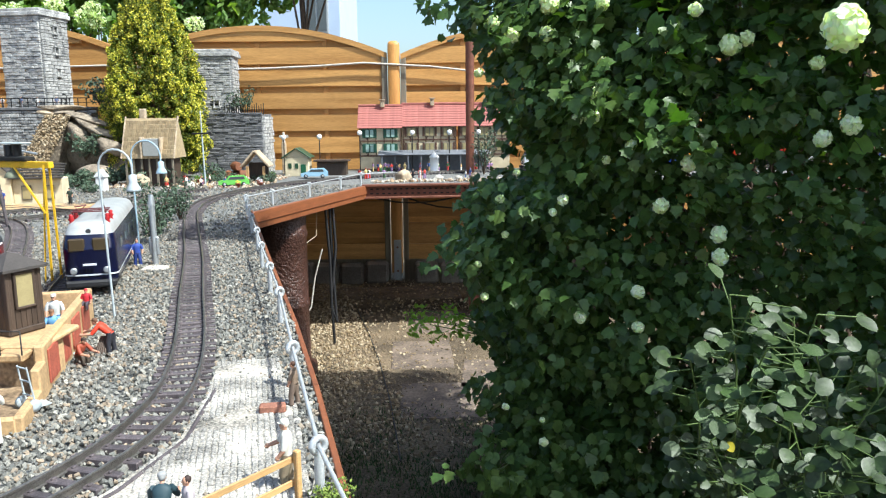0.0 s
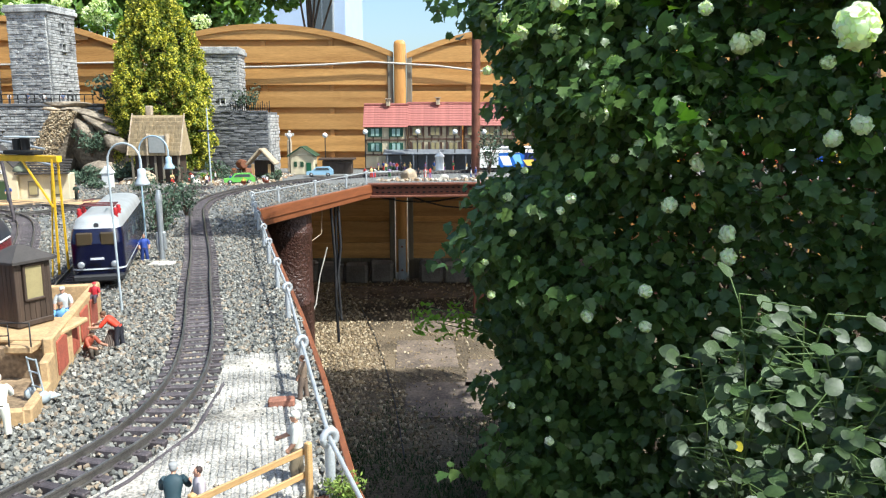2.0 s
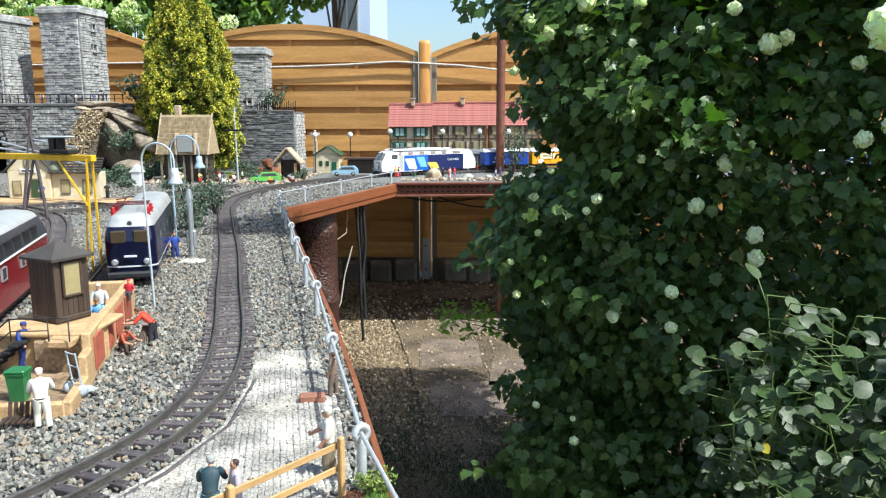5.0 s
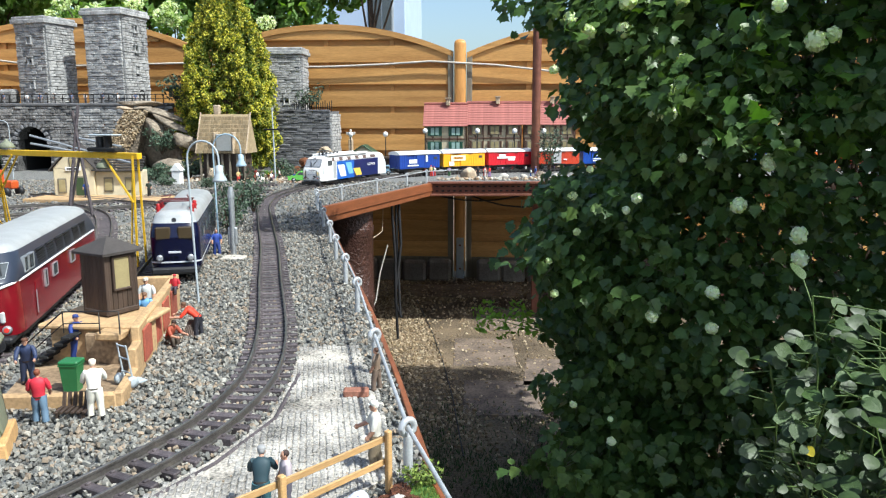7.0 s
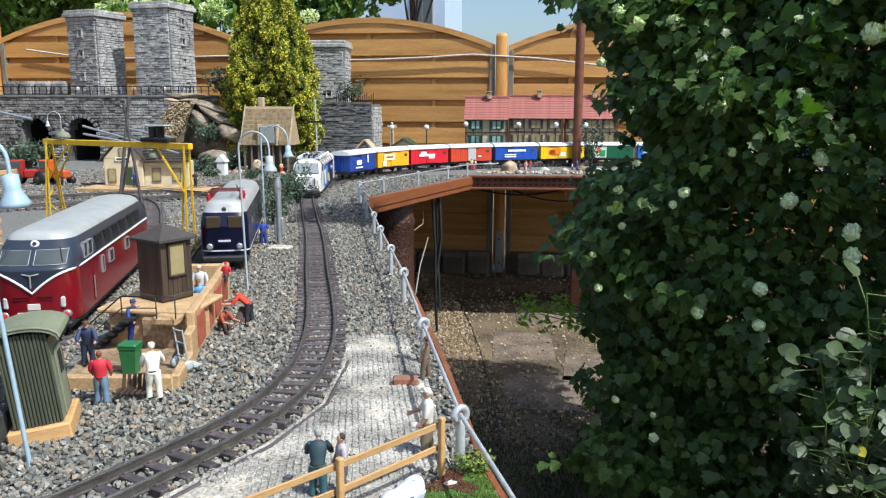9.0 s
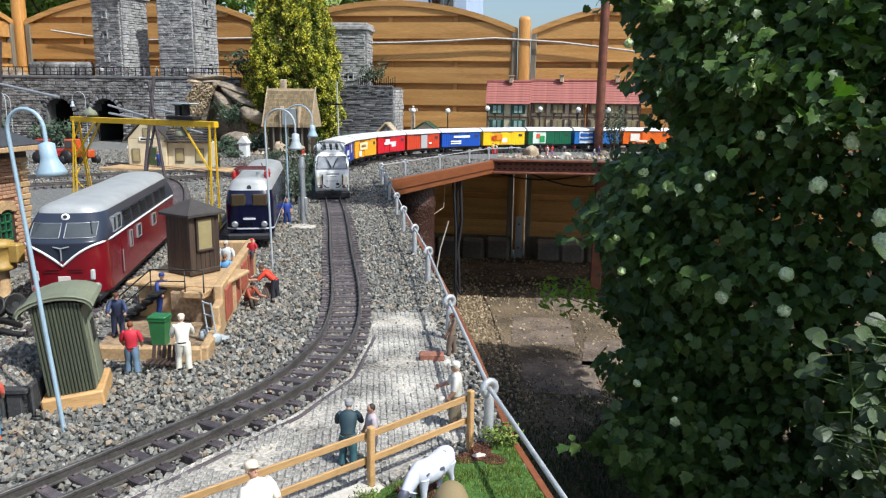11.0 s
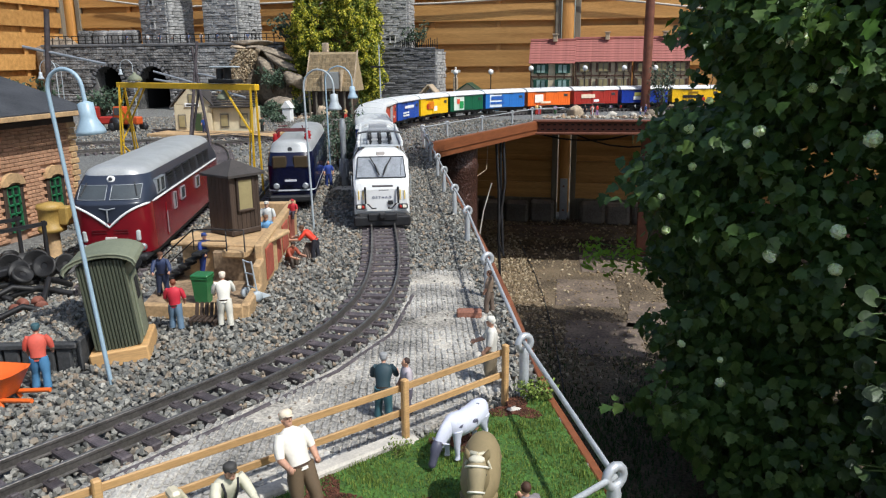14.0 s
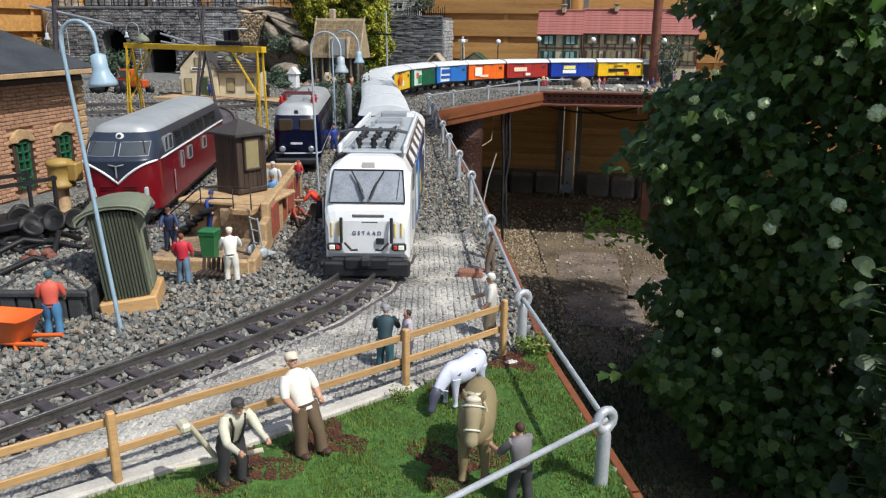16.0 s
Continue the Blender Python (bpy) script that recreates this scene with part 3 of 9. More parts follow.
def meadow():
    m = Mesh()
    m.slab(MEADOW, 0.001, 0.009)
    single("meadow_mat", m, TURF, "green model grass mat with red-brown bare patches", "grass mat", kind="structure")
    rng = np.random.default_rng(9)
    n = 74000
    x, y = rng.uniform(-0.5, 0.1, n), rng.uniform(0.15, 0.70, n)
    bare = [(-0.135, 0.455, 0.035), (-0.29, 0.41, 0.035), (-0.245, 0.465, 0.03), (-0.115, 0.655, 0.022), (-0.16, 0.58, 0.02)]
    ok = inside(x, y, MEADOW)
    for bx, by, r in bare:
        ok &= np.hypot(x - bx, y - by) > r * rng.uniform(0.6, 1.2, n)
    x, y = x[ok], y[ok]
    tuft = np.array([(-0.25, 0, 0), (0.25, 0, 0), (0.15, 0.3, 1), (0, -0.25, 0), (0.1, 0.25, 0), (-0.35, 0, 0.9)])
    tf = np.array([(0, 1, 2), (3, 4, 5)])
    at = np.stack([x, y, np.full(len(x), 0.008)], 1)
    lush = 1 + 0.45 * np.sin(x * 60 + 3 * np.sin(y * 45)) * np.sin(y * 70 + 2)
    size = np.stack([rng.uniform(0.0018, 0.0032, len(x))] * 2 + [rng.uniform(0.0026, 0.0056, len(x)) * lush], 1)
    bulk("meadow_grass", *scatter(tuft, tf, at, size, turns(len(x), rng, 0.25)), GRASS, "bright green short model grass", "grass")
    k = 9000
    which, a = rng.integers(0, 5, k), rng.uniform(0, 2 * np.pi, k)
    c = np.array(bare)[which]
    d = c[:, 2] * np.sqrt(rng.random(k)) * (0.90 + 0.40 * np.sin(3 * a + which))
    at = np.stack([c[:, 0] + d * np.cos(a), c[:, 1] + d * np.sin(a), np.full(k, 0.0095)], 1)
    v, f = stone_shape()
    bulk("peat_crumbs", *scatter(v, f, at, rng.uniform(0.0004, 0.0015, k), turns(k, rng)), PEAT, "red-brown peat crumbs on the meadow", "peat")
    k = Mesh()
    pts = [(-0.42, 0.315), (-0.369, 0.372), (-0.317, 0.43), (-0.262, 0.502), (-0.206, 0.575)]
    for (x0, y0), (x1, y1) in zip(pts, pts[1:]):
        k.box(0, 0, 0.008, math.hypot(x1 - x0, y1 - y0) + 0.004, 0.016, 0.013, 0.002, pose((x0 + x1) / 2, (y0 + y1) / 2, 0, 0, 0, math.degrees(math.atan2(y1 - y0, x1 - x0))))
    single("pale_kerb", k, CONCRETE, "pale stone kerb between yard and meadow", "kerb", kind="structure")


# ---- fences ----
def fence_panel(x0, x1, side, apex, m, wood, fence):
    """A lamella panel with an arched top; x along it."""
    w = x1 - x0
    arch = lambda x: side + (apex - side) * (1 - ((x - (x0 + x1) / 2) / (w / 2)) ** 2)
    rings = []
    for i in range(25):
        x = x0 + w * i / 24
        a = arch(x)
        rings.append([(x, -0.034, a - 0.03), (x, 0.03, a - 0.03), (x, 0.03, a + 0.012), (x, -0.034, a + 0.012)])
    b = Mesh()
    b.loft(rings, True, False)
    t = part("panel", b, wood, fence, at=m)
    rng = random.Random(int(x0 * 100))
    z, k = -0.73, 0
    while z < apex:
        h = 0.122
        for back in (0, 1):
            zz = z + back * 0.086
            yy = 0.024 if back else -0.014
            xs = [x0 + 0.03 + (w - 0.06) * i / 18 for i in range(19)]
            top = [min(zz + h, arch(x) - 0.02) for x in xs]
            ok = [i for i in range(19) if top[i] > zz + 0.01]
            if len(ok) < 2:
                continue
            ring = [(xs[i], zz) for i in ok] + [(xs[i], top[i]) for i in reversed(ok)]
            b = Mesh()
            wav = rng.uniform(-0.002, 0.002)
            n = len(ring)
            b.add([(x, yy - 0.007 + wav, q) for x, q in ring] + [(x, yy + 0.007 + wav, q) for x, q in ring], [tuple(range(n)), tuple(range(2 * n - 1, n - 1, -1))] + [((i + 1) % n, i, i + n, (i + 1) % n + n) for i in range(n)])
            part("slat", b, wood, t)
        z += 0.170
        k += 1
    for f in (0.24, 0.5, 0.76):
        x = x0 + w * f
        b = Mesh()
        b.box(x, 0.006, (arch(x) - 0.76) / 2, 0.035, 0.022, arch(x) + 0.74, 0.002)
        part("batten", b, wood, t)
    b = Mesh()
    b.box((x0 + x1) / 2, 0.012, -0.815, w, 0.03, 0.19, 0.003)
    part("gravel_board", b, GREY_WOOD, t, "weathered board along the fence foot")
    for x in (x0 + 0.02, x1 - 0.02):
        b = Mesh()
        b.box(x, -0.008, (side - 0.74) / 2, 0.042, 0.05, side + 0.74, 0.004)
        part("frame_upright", b, GREY_WOOD, t, "weathered grey-brown upright")
    return t


def fence_post(x, y, top):
    t = thing("fence_post", "round-topped square pine post on a galvanised bracket", "post", pose(x, y, GROUND_Z), "garden fence posts")
    m = Mesh()
    h = top - GROUND_Z
    m.loft([[(sx * s, sy * s, z) for sx, sy in ((-1, -0.8), (-0.8, -1), (0.8, -1), (1, -0.8), (1, 0.8), (0.8, 1), (-0.8, 1), (-1, 0.8))] for s, z in ((0.044, 0.06), (0.044, h - 0.035), (0.040, h - 0.015), (0.028, h - 0.004), (0.012, h))])
    part("post", m, POST_WOOD, t)
    b = Mesh()
    b.box(0.005, -0.05, 0.15, 0.058, 0.008, 0.36, 0.002)
    b.box(0.005, 0.05, 0.15, 0.058, 0.008, 0.36, 0.002)
    br = part("bracket", b, GALV, t, "galvanised steel post bracket")
    for z in (0.08, 0.27):
        c = Mesh()
        c.turn([(0.009, 0), (0.009, 0.006)], 6, m=pose(0.005, -0.054, z, 90))
        part("bolt", c, RUST_STEEL, br)
    return t


def fences():
    north = thing("garden_fence", "orange-brown stained pine lamella fence with arched tops", "fence")
    west = thing("garden_fence", "orange-brown pine lamella fence closing the side of the garden", "fence")
    for x0, x1, up in ((-2.42, -0.425, 0.0), (-4.56, -2.51, 0.07), (-0.318, 1.66, -0.01), (1.75, 3.73, 0.0), (3.82, 5.8, 0.0)):
        fence_panel(x0, x1, 0.865 + up, 1.075 + up, pose(0, 6.06, 0), FENCE_WOOD, north)
    for x in (-0.371, -2.465, 1.705, 3.775):
        fence_post(x, 6.05, 0.965)
    fence_post(-4.62, 6.05, 1.15)
    for y in (4.0, 1.95, -0.1):
        fence_panel(0.0, 1.98, 0.93, 1.13, pose(-4.66, y, 0, 0, 0, 90), FENCE_SIDE, west)
    fence_post(-4.66, 3.96, 1.1)
    m = Mesh()
    pts = []
    for x, z in ((-4.3, 0.86), (-3.7, 0.78), (-2.5, 0.80), (-2.0, 0.76), (-1.35, 0.765), (-0.95, 0.78), (-0.6, 0.80), (-0.1, 0.77), (0.25, 0.73), (0.8, 0.66)):
        pts.append((x, 6.0, z))
    m.tube(pts, 0.008, 6)
    single("rope", m, CONCRETE, "pale rope sagging along the wooden fence", "rope")
    rng = random.Random(3)
    x = -1.9
    c = Mesh()
    c.box(0, 0, 0.085, 0.185, 0.11, 0.17, 0.02)
    me = c.data("border_stone", BLOCK)
    while x < 1.6:
        if not -0.46 < x < -0.27:
            ob = new("border_stone", me)
            ob.matrix_basis = pose(x, 5.93 + rng.uniform(-0.01, 0.01), GROUND_Z + rng.uniform(-0.012, 0.0), 0, rng.uniform(-2, 2), rng.uniform(-3, 3))
            tagged(ob, "dark square border stone along the fence foot", "stone", "border stones")
        x += 0.196


def slabs():
    rng = random.Random(7)
    t = thing("garden_path", "worn sandstone slabs set flush in garden soil", "path", kind="structure")
    for x, y, sx, sy, a in ((-0.35, 5.55, 0.95, 0.42, 2), (0.45, 5.5, 0.6, 0.4, -3), (-0.12, 4.05, 0.34, 0.50, 3), (-0.02, 3.35, 0.36, 0.46, 2), (0.24, 3.72, 0.30, 0.44, -4), (-1.1, 5.5, 0.5, 0.4, 1), (0.02, 4.75, 0.42, 0.55, 5)):
        m = Mesh()
        m.box(0, 0, 0.0, sx, sy, 0.03, 0.008)
        part("slab", m, SLAB, t, at=pose(x, y, GROUND_Z - 0.011, 0, 0, a))
    m = Mesh()
    m.tube([(-0.62, 5.2, GROUND_Z + 0.006), (-0.44, 4.4, GROUND_Z + 0.006), (-0.34, 3.9, GROUND_Z + 0.006), (-0.24, 3.3, GROUND_Z + 0.006), (-0.16, 2.7, GROUND_Z + 0.006)], 0.0035, 6)
    part("path_edging", m, BLACK, t, "dark edging strip")
    g = np.random.default_rng(11)
    n = 52000
    x, y = g.uniform(-0.55, 0.7, n), g.uniform(1.0, 3.3, n)
    ok = g.random(n) < np.clip(1.0 - np.clip(y - 2.3, 0, 9) * 0.95, 0.05, 0.95) * (0.55 + 0.45 * np.sin(x * 9 + y * 4) * np.sin(y * 7 - x * 3))
    x, y = x[ok], y[ok]
    blade = np.array([(-0.12, 0, 0), (0.12, 0, 0), (0.02, 0.25, 1)])
    at = np.stack([x, y, np.full(len(x), GROUND_Z)], 1)
    size = np.stack([g.uniform(0.012, 0.03, len(x))] * 2 + [g.uniform(0.008, 0.028, len(x))], 1)
    bulk("lawn", *scatter(blade, np.array([(0, 1, 2)]), at, size, turns(len(x), g, 0.35)), LAWN, "sparse dark grass on the ground beside the bush", "grass")


# ---- railing along the table edge ----
def railing():
    pts = [(-0.155, 0.270), (-0.022, 0.452), (-0.112, 0.70), (-0.202, 1.03), (-0.296, 1.385), (-0.372, 1.64), (-0.457, 1.925), (-0.535, 2.20), (-0.63, 2.52), (-0.71, 2.80), (-0.78, 3.05), (-0.822, 3.20)]
    far = [(-0.76, 3.42), (-0.66, 3.80), (-0.555, 4.18), (-0.475, 4.46)]
    t = thing("table_railing", "grey metal railing with eyelet posts along the table edge", "railing")
    me_post, me_ring = Mesh(), Mesh()
    me_post.turn([(0.0052, -0.02), (0.0052, 0.050), (0.004, 0.056)], 8)
    rings = []
    for i in range(13):
        a = 2 * math.pi * i / 12
        c = Vector((0, math.cos(a) * 0.0078, 0.0625 + math.sin(a) * 0.0078))
        d = Vector((0, math.cos(a), math.sin(a)))
        rings.append([c + (d * math.cos(b) + Vector((1, 0, 0)) * math.sin(b)) * 0.0036 for b in [2 * math.pi * k / 8 for k in range(8)]])
    me_ring.loft(rings, False)
    pm, rm = me_post.data("railing_post", RAILING), me_ring.data("eyelet", RAILING)
    for k, (x, y) in enumerate(pts + far):
        nx, ny = (pts + far)[min(k + 1, len(pts + far) - 1)]
        a = math.degrees(math.atan2(ny - y, nx - x)) if (nx, ny) != (x, y) else 70
        p = part("railing_post", pm, None, t, at=pose(x, y, 0, 0, 0, a + 25))
        part("eyelet", rm, None, p)
    bar = Mesh()
    bar.tube([(x, y, 0.0625) for x, y in pts], 0.0024, 8)
    part("hand_rail", bar, RAILING, t)
    bar = Mesh()
    bar.tube([(x, y, 0.0625) for x, y in [pts[-1]] + far + [(-0.30, 4.62)]], 0.0026, 6)
    part("hand_rail", bar, RAILING, t)
    return t


# ---- castle, rocks ----
def stone_course(parent, m, w, h, material, bh, bw, seed, holes=(), limit=60):
    """Courses of raised stones on a plane: x along it, z up, outward -y."""
    rng = random.Random(seed)
    rest, made, z = Mesh(), 0, 0.0
    while z < h - 0.004:
        hh = min(bh * rng.uniform(0.6, 1.35), h - z)
        x = 0.0
        while x < w - 0.004:
            ww = min(bw * rng.uniform(0.6, 1.5), w - x)
            if w - x - ww < bw * 0.3:
                ww = w - x
            cx, cz = x + ww / 2, z + hh / 2
            if not any(a < cx < b and c < cz < d for a, b, c, d in holes):
                rest_m = m @ pose(cx, -0.001 - rng.uniform(0, 0.007), cz, rng.uniform(-2, 2), rng.uniform(-1.2, 1.2), rng.uniform(-2, 2))
                if made < limit:
                    q = Mesh()
                    q.box(0, 0, 0, ww - 0.0015, 0.016, hh - 0.0015, 0.0022)
                    part("stone", q, material, parent, at=rest_m)
                    made += 1
                else:
                    rest.box(0, 0, 0, ww - 0.0015, 0.016, hh - 0.0015, 0.0022, rest_m)
            x += ww
        z += hh
    if rest.v:
        tagged(part("stone_facing", rest, material, parent), kind="stuff")


def tower(x, y, z, w, d, h, turn, label, windows=(), door=False, seed=0):
    t = thing("castle_tower", label, "tower", pose(x, y, z, 0, 0, turn), "castle towers")
    core = Mesh()
    core.box(0, 0, h / 2, w, d, h)
    part("core", core, STONE_DARK, t)
    faces = [(pose(-w / 2, -d / 2, 0), w, 0), (pose(w / 2, -d / 2, 0, 0, 0, 90), d, 1), (pose(-w / 2, d / 2, 0, 0, 0, -90), d, 2)]
    for m, ww, k in faces:
        holes = [(u * ww - 0.016, u * ww + 0.016, v * h - 0.02, v * h + 0.02) for f, u, v in windows if f == k]
        stone_course(t, m, ww, h, STONE_GREY, 0.019, 0.055, seed + k, holes, 90)
        for f, u, v in windows:
            if f != k:
                continue
            wm = m @ pose(u * ww, -0.008, v * h)
            fr = Mesh()
            for sx in (-1, 1):
                fr.box(sx * 0.019, -0.004, 0, 0.008, 0.02, 0.052, 0.002)
            for sz in (-1, 1):
                fr.box(0, -0.005, sz * 0.027, 0.052, 0.024, 0.009, 0.002)
            o = part("window", fr, STONE_GREY, t, at=wm)
            g = Mesh()
            g.box(0, 0.004, 0, 0.03, 0.006, 0.045)
            part("opening", g, DARK, o)
    cr = Mesh()
    for zz, o, th in ((h - 0.01, 0.012, 0.02), (h + 0.015, 0.026, 0.03), (h + 0.04, 0.018, 0.02)):
        cr.box(0, 0, zz, w + 2 * o, d + 2 * o, th, 0.004)
    part("cornice", cr, STONE_GREY, t)
    if door:
        g = Mesh()
        pts = [(-0.03, 0), (0.03, 0)] + [(0.03 * math.cos(a), 0.06 + 0.03 * math.sin(a)) for a in np.linspace(0, math.pi, 9)]
        g.prism(pts, -0.014, 0.0)
        part("doorway", g, DARK, t, "dark arched doorway", at=faces[1][0] @ pose(d * 0.62, 0, 0.035))
    return t


def castle():
    tower(-3.345, 5.45, 0.46, 0.262, 0.255, 0.57, -14, "square castle tower of light grey stone with three windows", [(0, 0.48, 0.26), (0, 0.48, 0.55), (0, 0.48, 0.80)], seed=1)
    tower(-2.81, 5.45, 0.45, 0.29, 0.28, 0.63, -9, "taller square castle tower of dark grey stone with arched doorway", [(1, 0.5, 0.42), (1, 0.5, 0.65), (1, 0.5, 0.87)], True, 5)
    # viaduct wall with two tunnel mouths
    t = thing("viaduct_wall", "old dark grey stone wall with two arched tunnel mouths", "wall", pose(-4.25, 5.2, 0.0))
    w, h = 1.9, 0.46
    arches = ((0.53, 0.115), (0.90, 0.115))
    hole = lambda x, z: any(abs(x - c) < r and z < 0.2 + math.sqrt(max(r * r - (x - c) ** 2, 0)) for c, r in arches)
    core = Mesh()
    cols = 76
    for i in range(cols):
        x = (i + 0.5) * w / cols
        low = 0.0
        for c, r in arches:
            if abs(x - c) < r:
                low = 0.2 + math.sqrt(r * r - (x - c) ** 2)
        core.box(x, 0.05, (h + low) / 2, w / cols + 0.0005, 0.1, h - low)
    part("core", core, STONE_WALL, t)
    rng = random.Random(9)
    st, st2, z, made = Mesh(), Mesh(), 0.0, 0
    while z < h - 0.01:
        hh, x = min(rng.uniform(0.015, 0.030), h - z), 0.0
        while x < w:
            ww = rng.uniform(0.025, 0.07)
            if not (hole(x, z) or hole(x + ww, z) or hole(x + ww / 2, z + hh / 2) or hole(x, z + hh) or hole(x + ww, z + hh)):
                m = pose(x + ww / 2, -rng.uniform(0.0, 0.010), z + hh / 2, rng.uniform(-2.5, 2.5), 0, rng.uniform(-2.5, 2.5))
                if made < 200:
                    q = Mesh()
                    q.box(0, 0, 0, ww - 0.004, 0.02, hh - 0.004, 0.004)
                    part("stone", q, STONE_WALL if x < 1.2 else STONE_GREY, t, at=m)
                    made += 1
                else:
                    (st if x < 1.2 else st2).box(0, 0, 0, ww - 0.002, 0.02, hh - 0.002, 0.003, m)
            x += ww
        z += hh
    tagged(part("stone_facing", st, STONE_WALL, t), kind="stuff")
    tagged(part("stone_facing", st2, STONE_GREY, t), kind="stuff")
    for c, r in arches:
        q = Mesh()
        for a in np.linspace(0, math.pi, 13):
            q.box(0, 0, 0, 0.03, 0.03, 0.024, 0.004, pose(c + (r + 0.012) * math.cos(a), -0.004, 0.2 + (r + 0.012) * math.sin(a), 0, -math.degrees(a), 0))
        # arch stones take the castle stone's shade-darkened colour
        part("arch_ring", q, STONE_SHADED, t, "ring of wedge stones")
        b = Mesh()
        b.box(c, 0.42, 0.18, 2 * r + 0.06, 0.02, 0.36)
        b.box(c - r - 0.02, 0.26, 0.18, 0.02, 0.32, 0.36)
        b.box(c + r + 0.02, 0.26, 0.18, 0.02, 0.32, 0.36)
        part("tunnel_lining", b, DARK, t)
    d = Mesh()
    d.box(w / 2, 0.32, h + 0.006, w + 0.02, 0.68, 0.02, 0.004)
    part("deck", d, STONE_DARK, t)
    r = Mesh()
    for i in range(34):
        r.box(0.03 + i * w / 34, 0.0, h + 0.045, 0.005, 0.005, 0.06)
    r.box(w / 2, 0.0, h + 0.075, w, 0.006, 0.006)
    r.box(w / 2, 0.0, h + 0.045, w, 0.004, 0.004)
    part("iron_railing", r, BLACK_IRON, t, "thin black iron railing")
    q = Mesh()
    for i in range(4):
        q.box(0.25 + i * 0.13, 0.18, h + 0.065, 0.125, 0.09, 0.11, 0.02)
    part("parapet_block", q, STONE_WALL, t)
    rubble(-4.4, 5.6, 0.2, 0.35)
    # small tower on a terrace beside the conifer
    tower(-1.61, 5.62, 0.43, 0.235, 0.22, 0.39, 3, "small square stone tower on a grey stone terrace", [(0, 0.55, 0.16)], False, 20)
    t = thing("castle_terrace", "stepped terrace wall of layered grey slate", "wall", pose(-1.50, 5.62, 0.0))
    c = Mesh()
    c.box(-0.02, 0, 0.21, 0.50, 0.3, 0.42)
    part("core", c, STONE_DARK, t)
    # front courses have shade in their colour; the right side keeps the light stone
    stone_course(t, pose(-0.27, -0.15, 0), 0.5, 0.43, STONE_SHADED, 0.015, 0.075, 31, (), 150)
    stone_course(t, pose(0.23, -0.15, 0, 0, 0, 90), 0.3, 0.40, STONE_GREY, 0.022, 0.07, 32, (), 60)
    for i in range(18):
        part("picket", Mesh().box(-0.03 + i * 0.016, -0.145, 0.455, 0.005, 0.005, 0.06 * (0.8 + 0.3 * (i % 3))), BLACK_IRON, t)


def rock(m, x, y, z, rx, ry, rz, seed):
    v0 = len(m.v)
    m.ball(x, y, z, rx, ry, rz, 26 if rx > 0.05 else 10, 15 if rx > 0.05 else 6)
    rng = random.Random(int(seed * 1000))
    cuts = []
    for i in range(11):
        d = Vector((rng.gauss(0, 1), rng.gauss(0, 1), rng.gauss(0, 1))).normalized()
        cuts.append((d, rng.uniform(0.55, 0.85)))
    for i in range(v0, len(m.v)):
        p = Vector(m.v[i]) - Vector((x, y, z))
        q = Vector((p.x / rx + seed, p.y / ry, p.z / rz))
        k = 0.95 + 0.40 * noise.noise(q) + 0.26 * abs(noise.noise(q * 2.6)) + 0.16 * noise.noise(q * 5.5)
        u = Vector((p.x / rx, p.y / ry, p.z / rz))
        flat = min([c / u.dot(d) for d, c in cuts if u.dot(d) > 0.05] + [1.1])
        k = min(k, flat) * (1 + 0.06 * noise.noise(q * 9))
        m.v[i] = tuple(Vector((x, y, z)) + p * k)


def rubble(x, y, z, r):
    m = Mesh()
    rock(m, x, y, z, r, r * 0.6, r * 0.9, x)
    single("boulder", m, ROCK, "rough brown boulder in the rock garden", "rock", group="rocks on the layout")


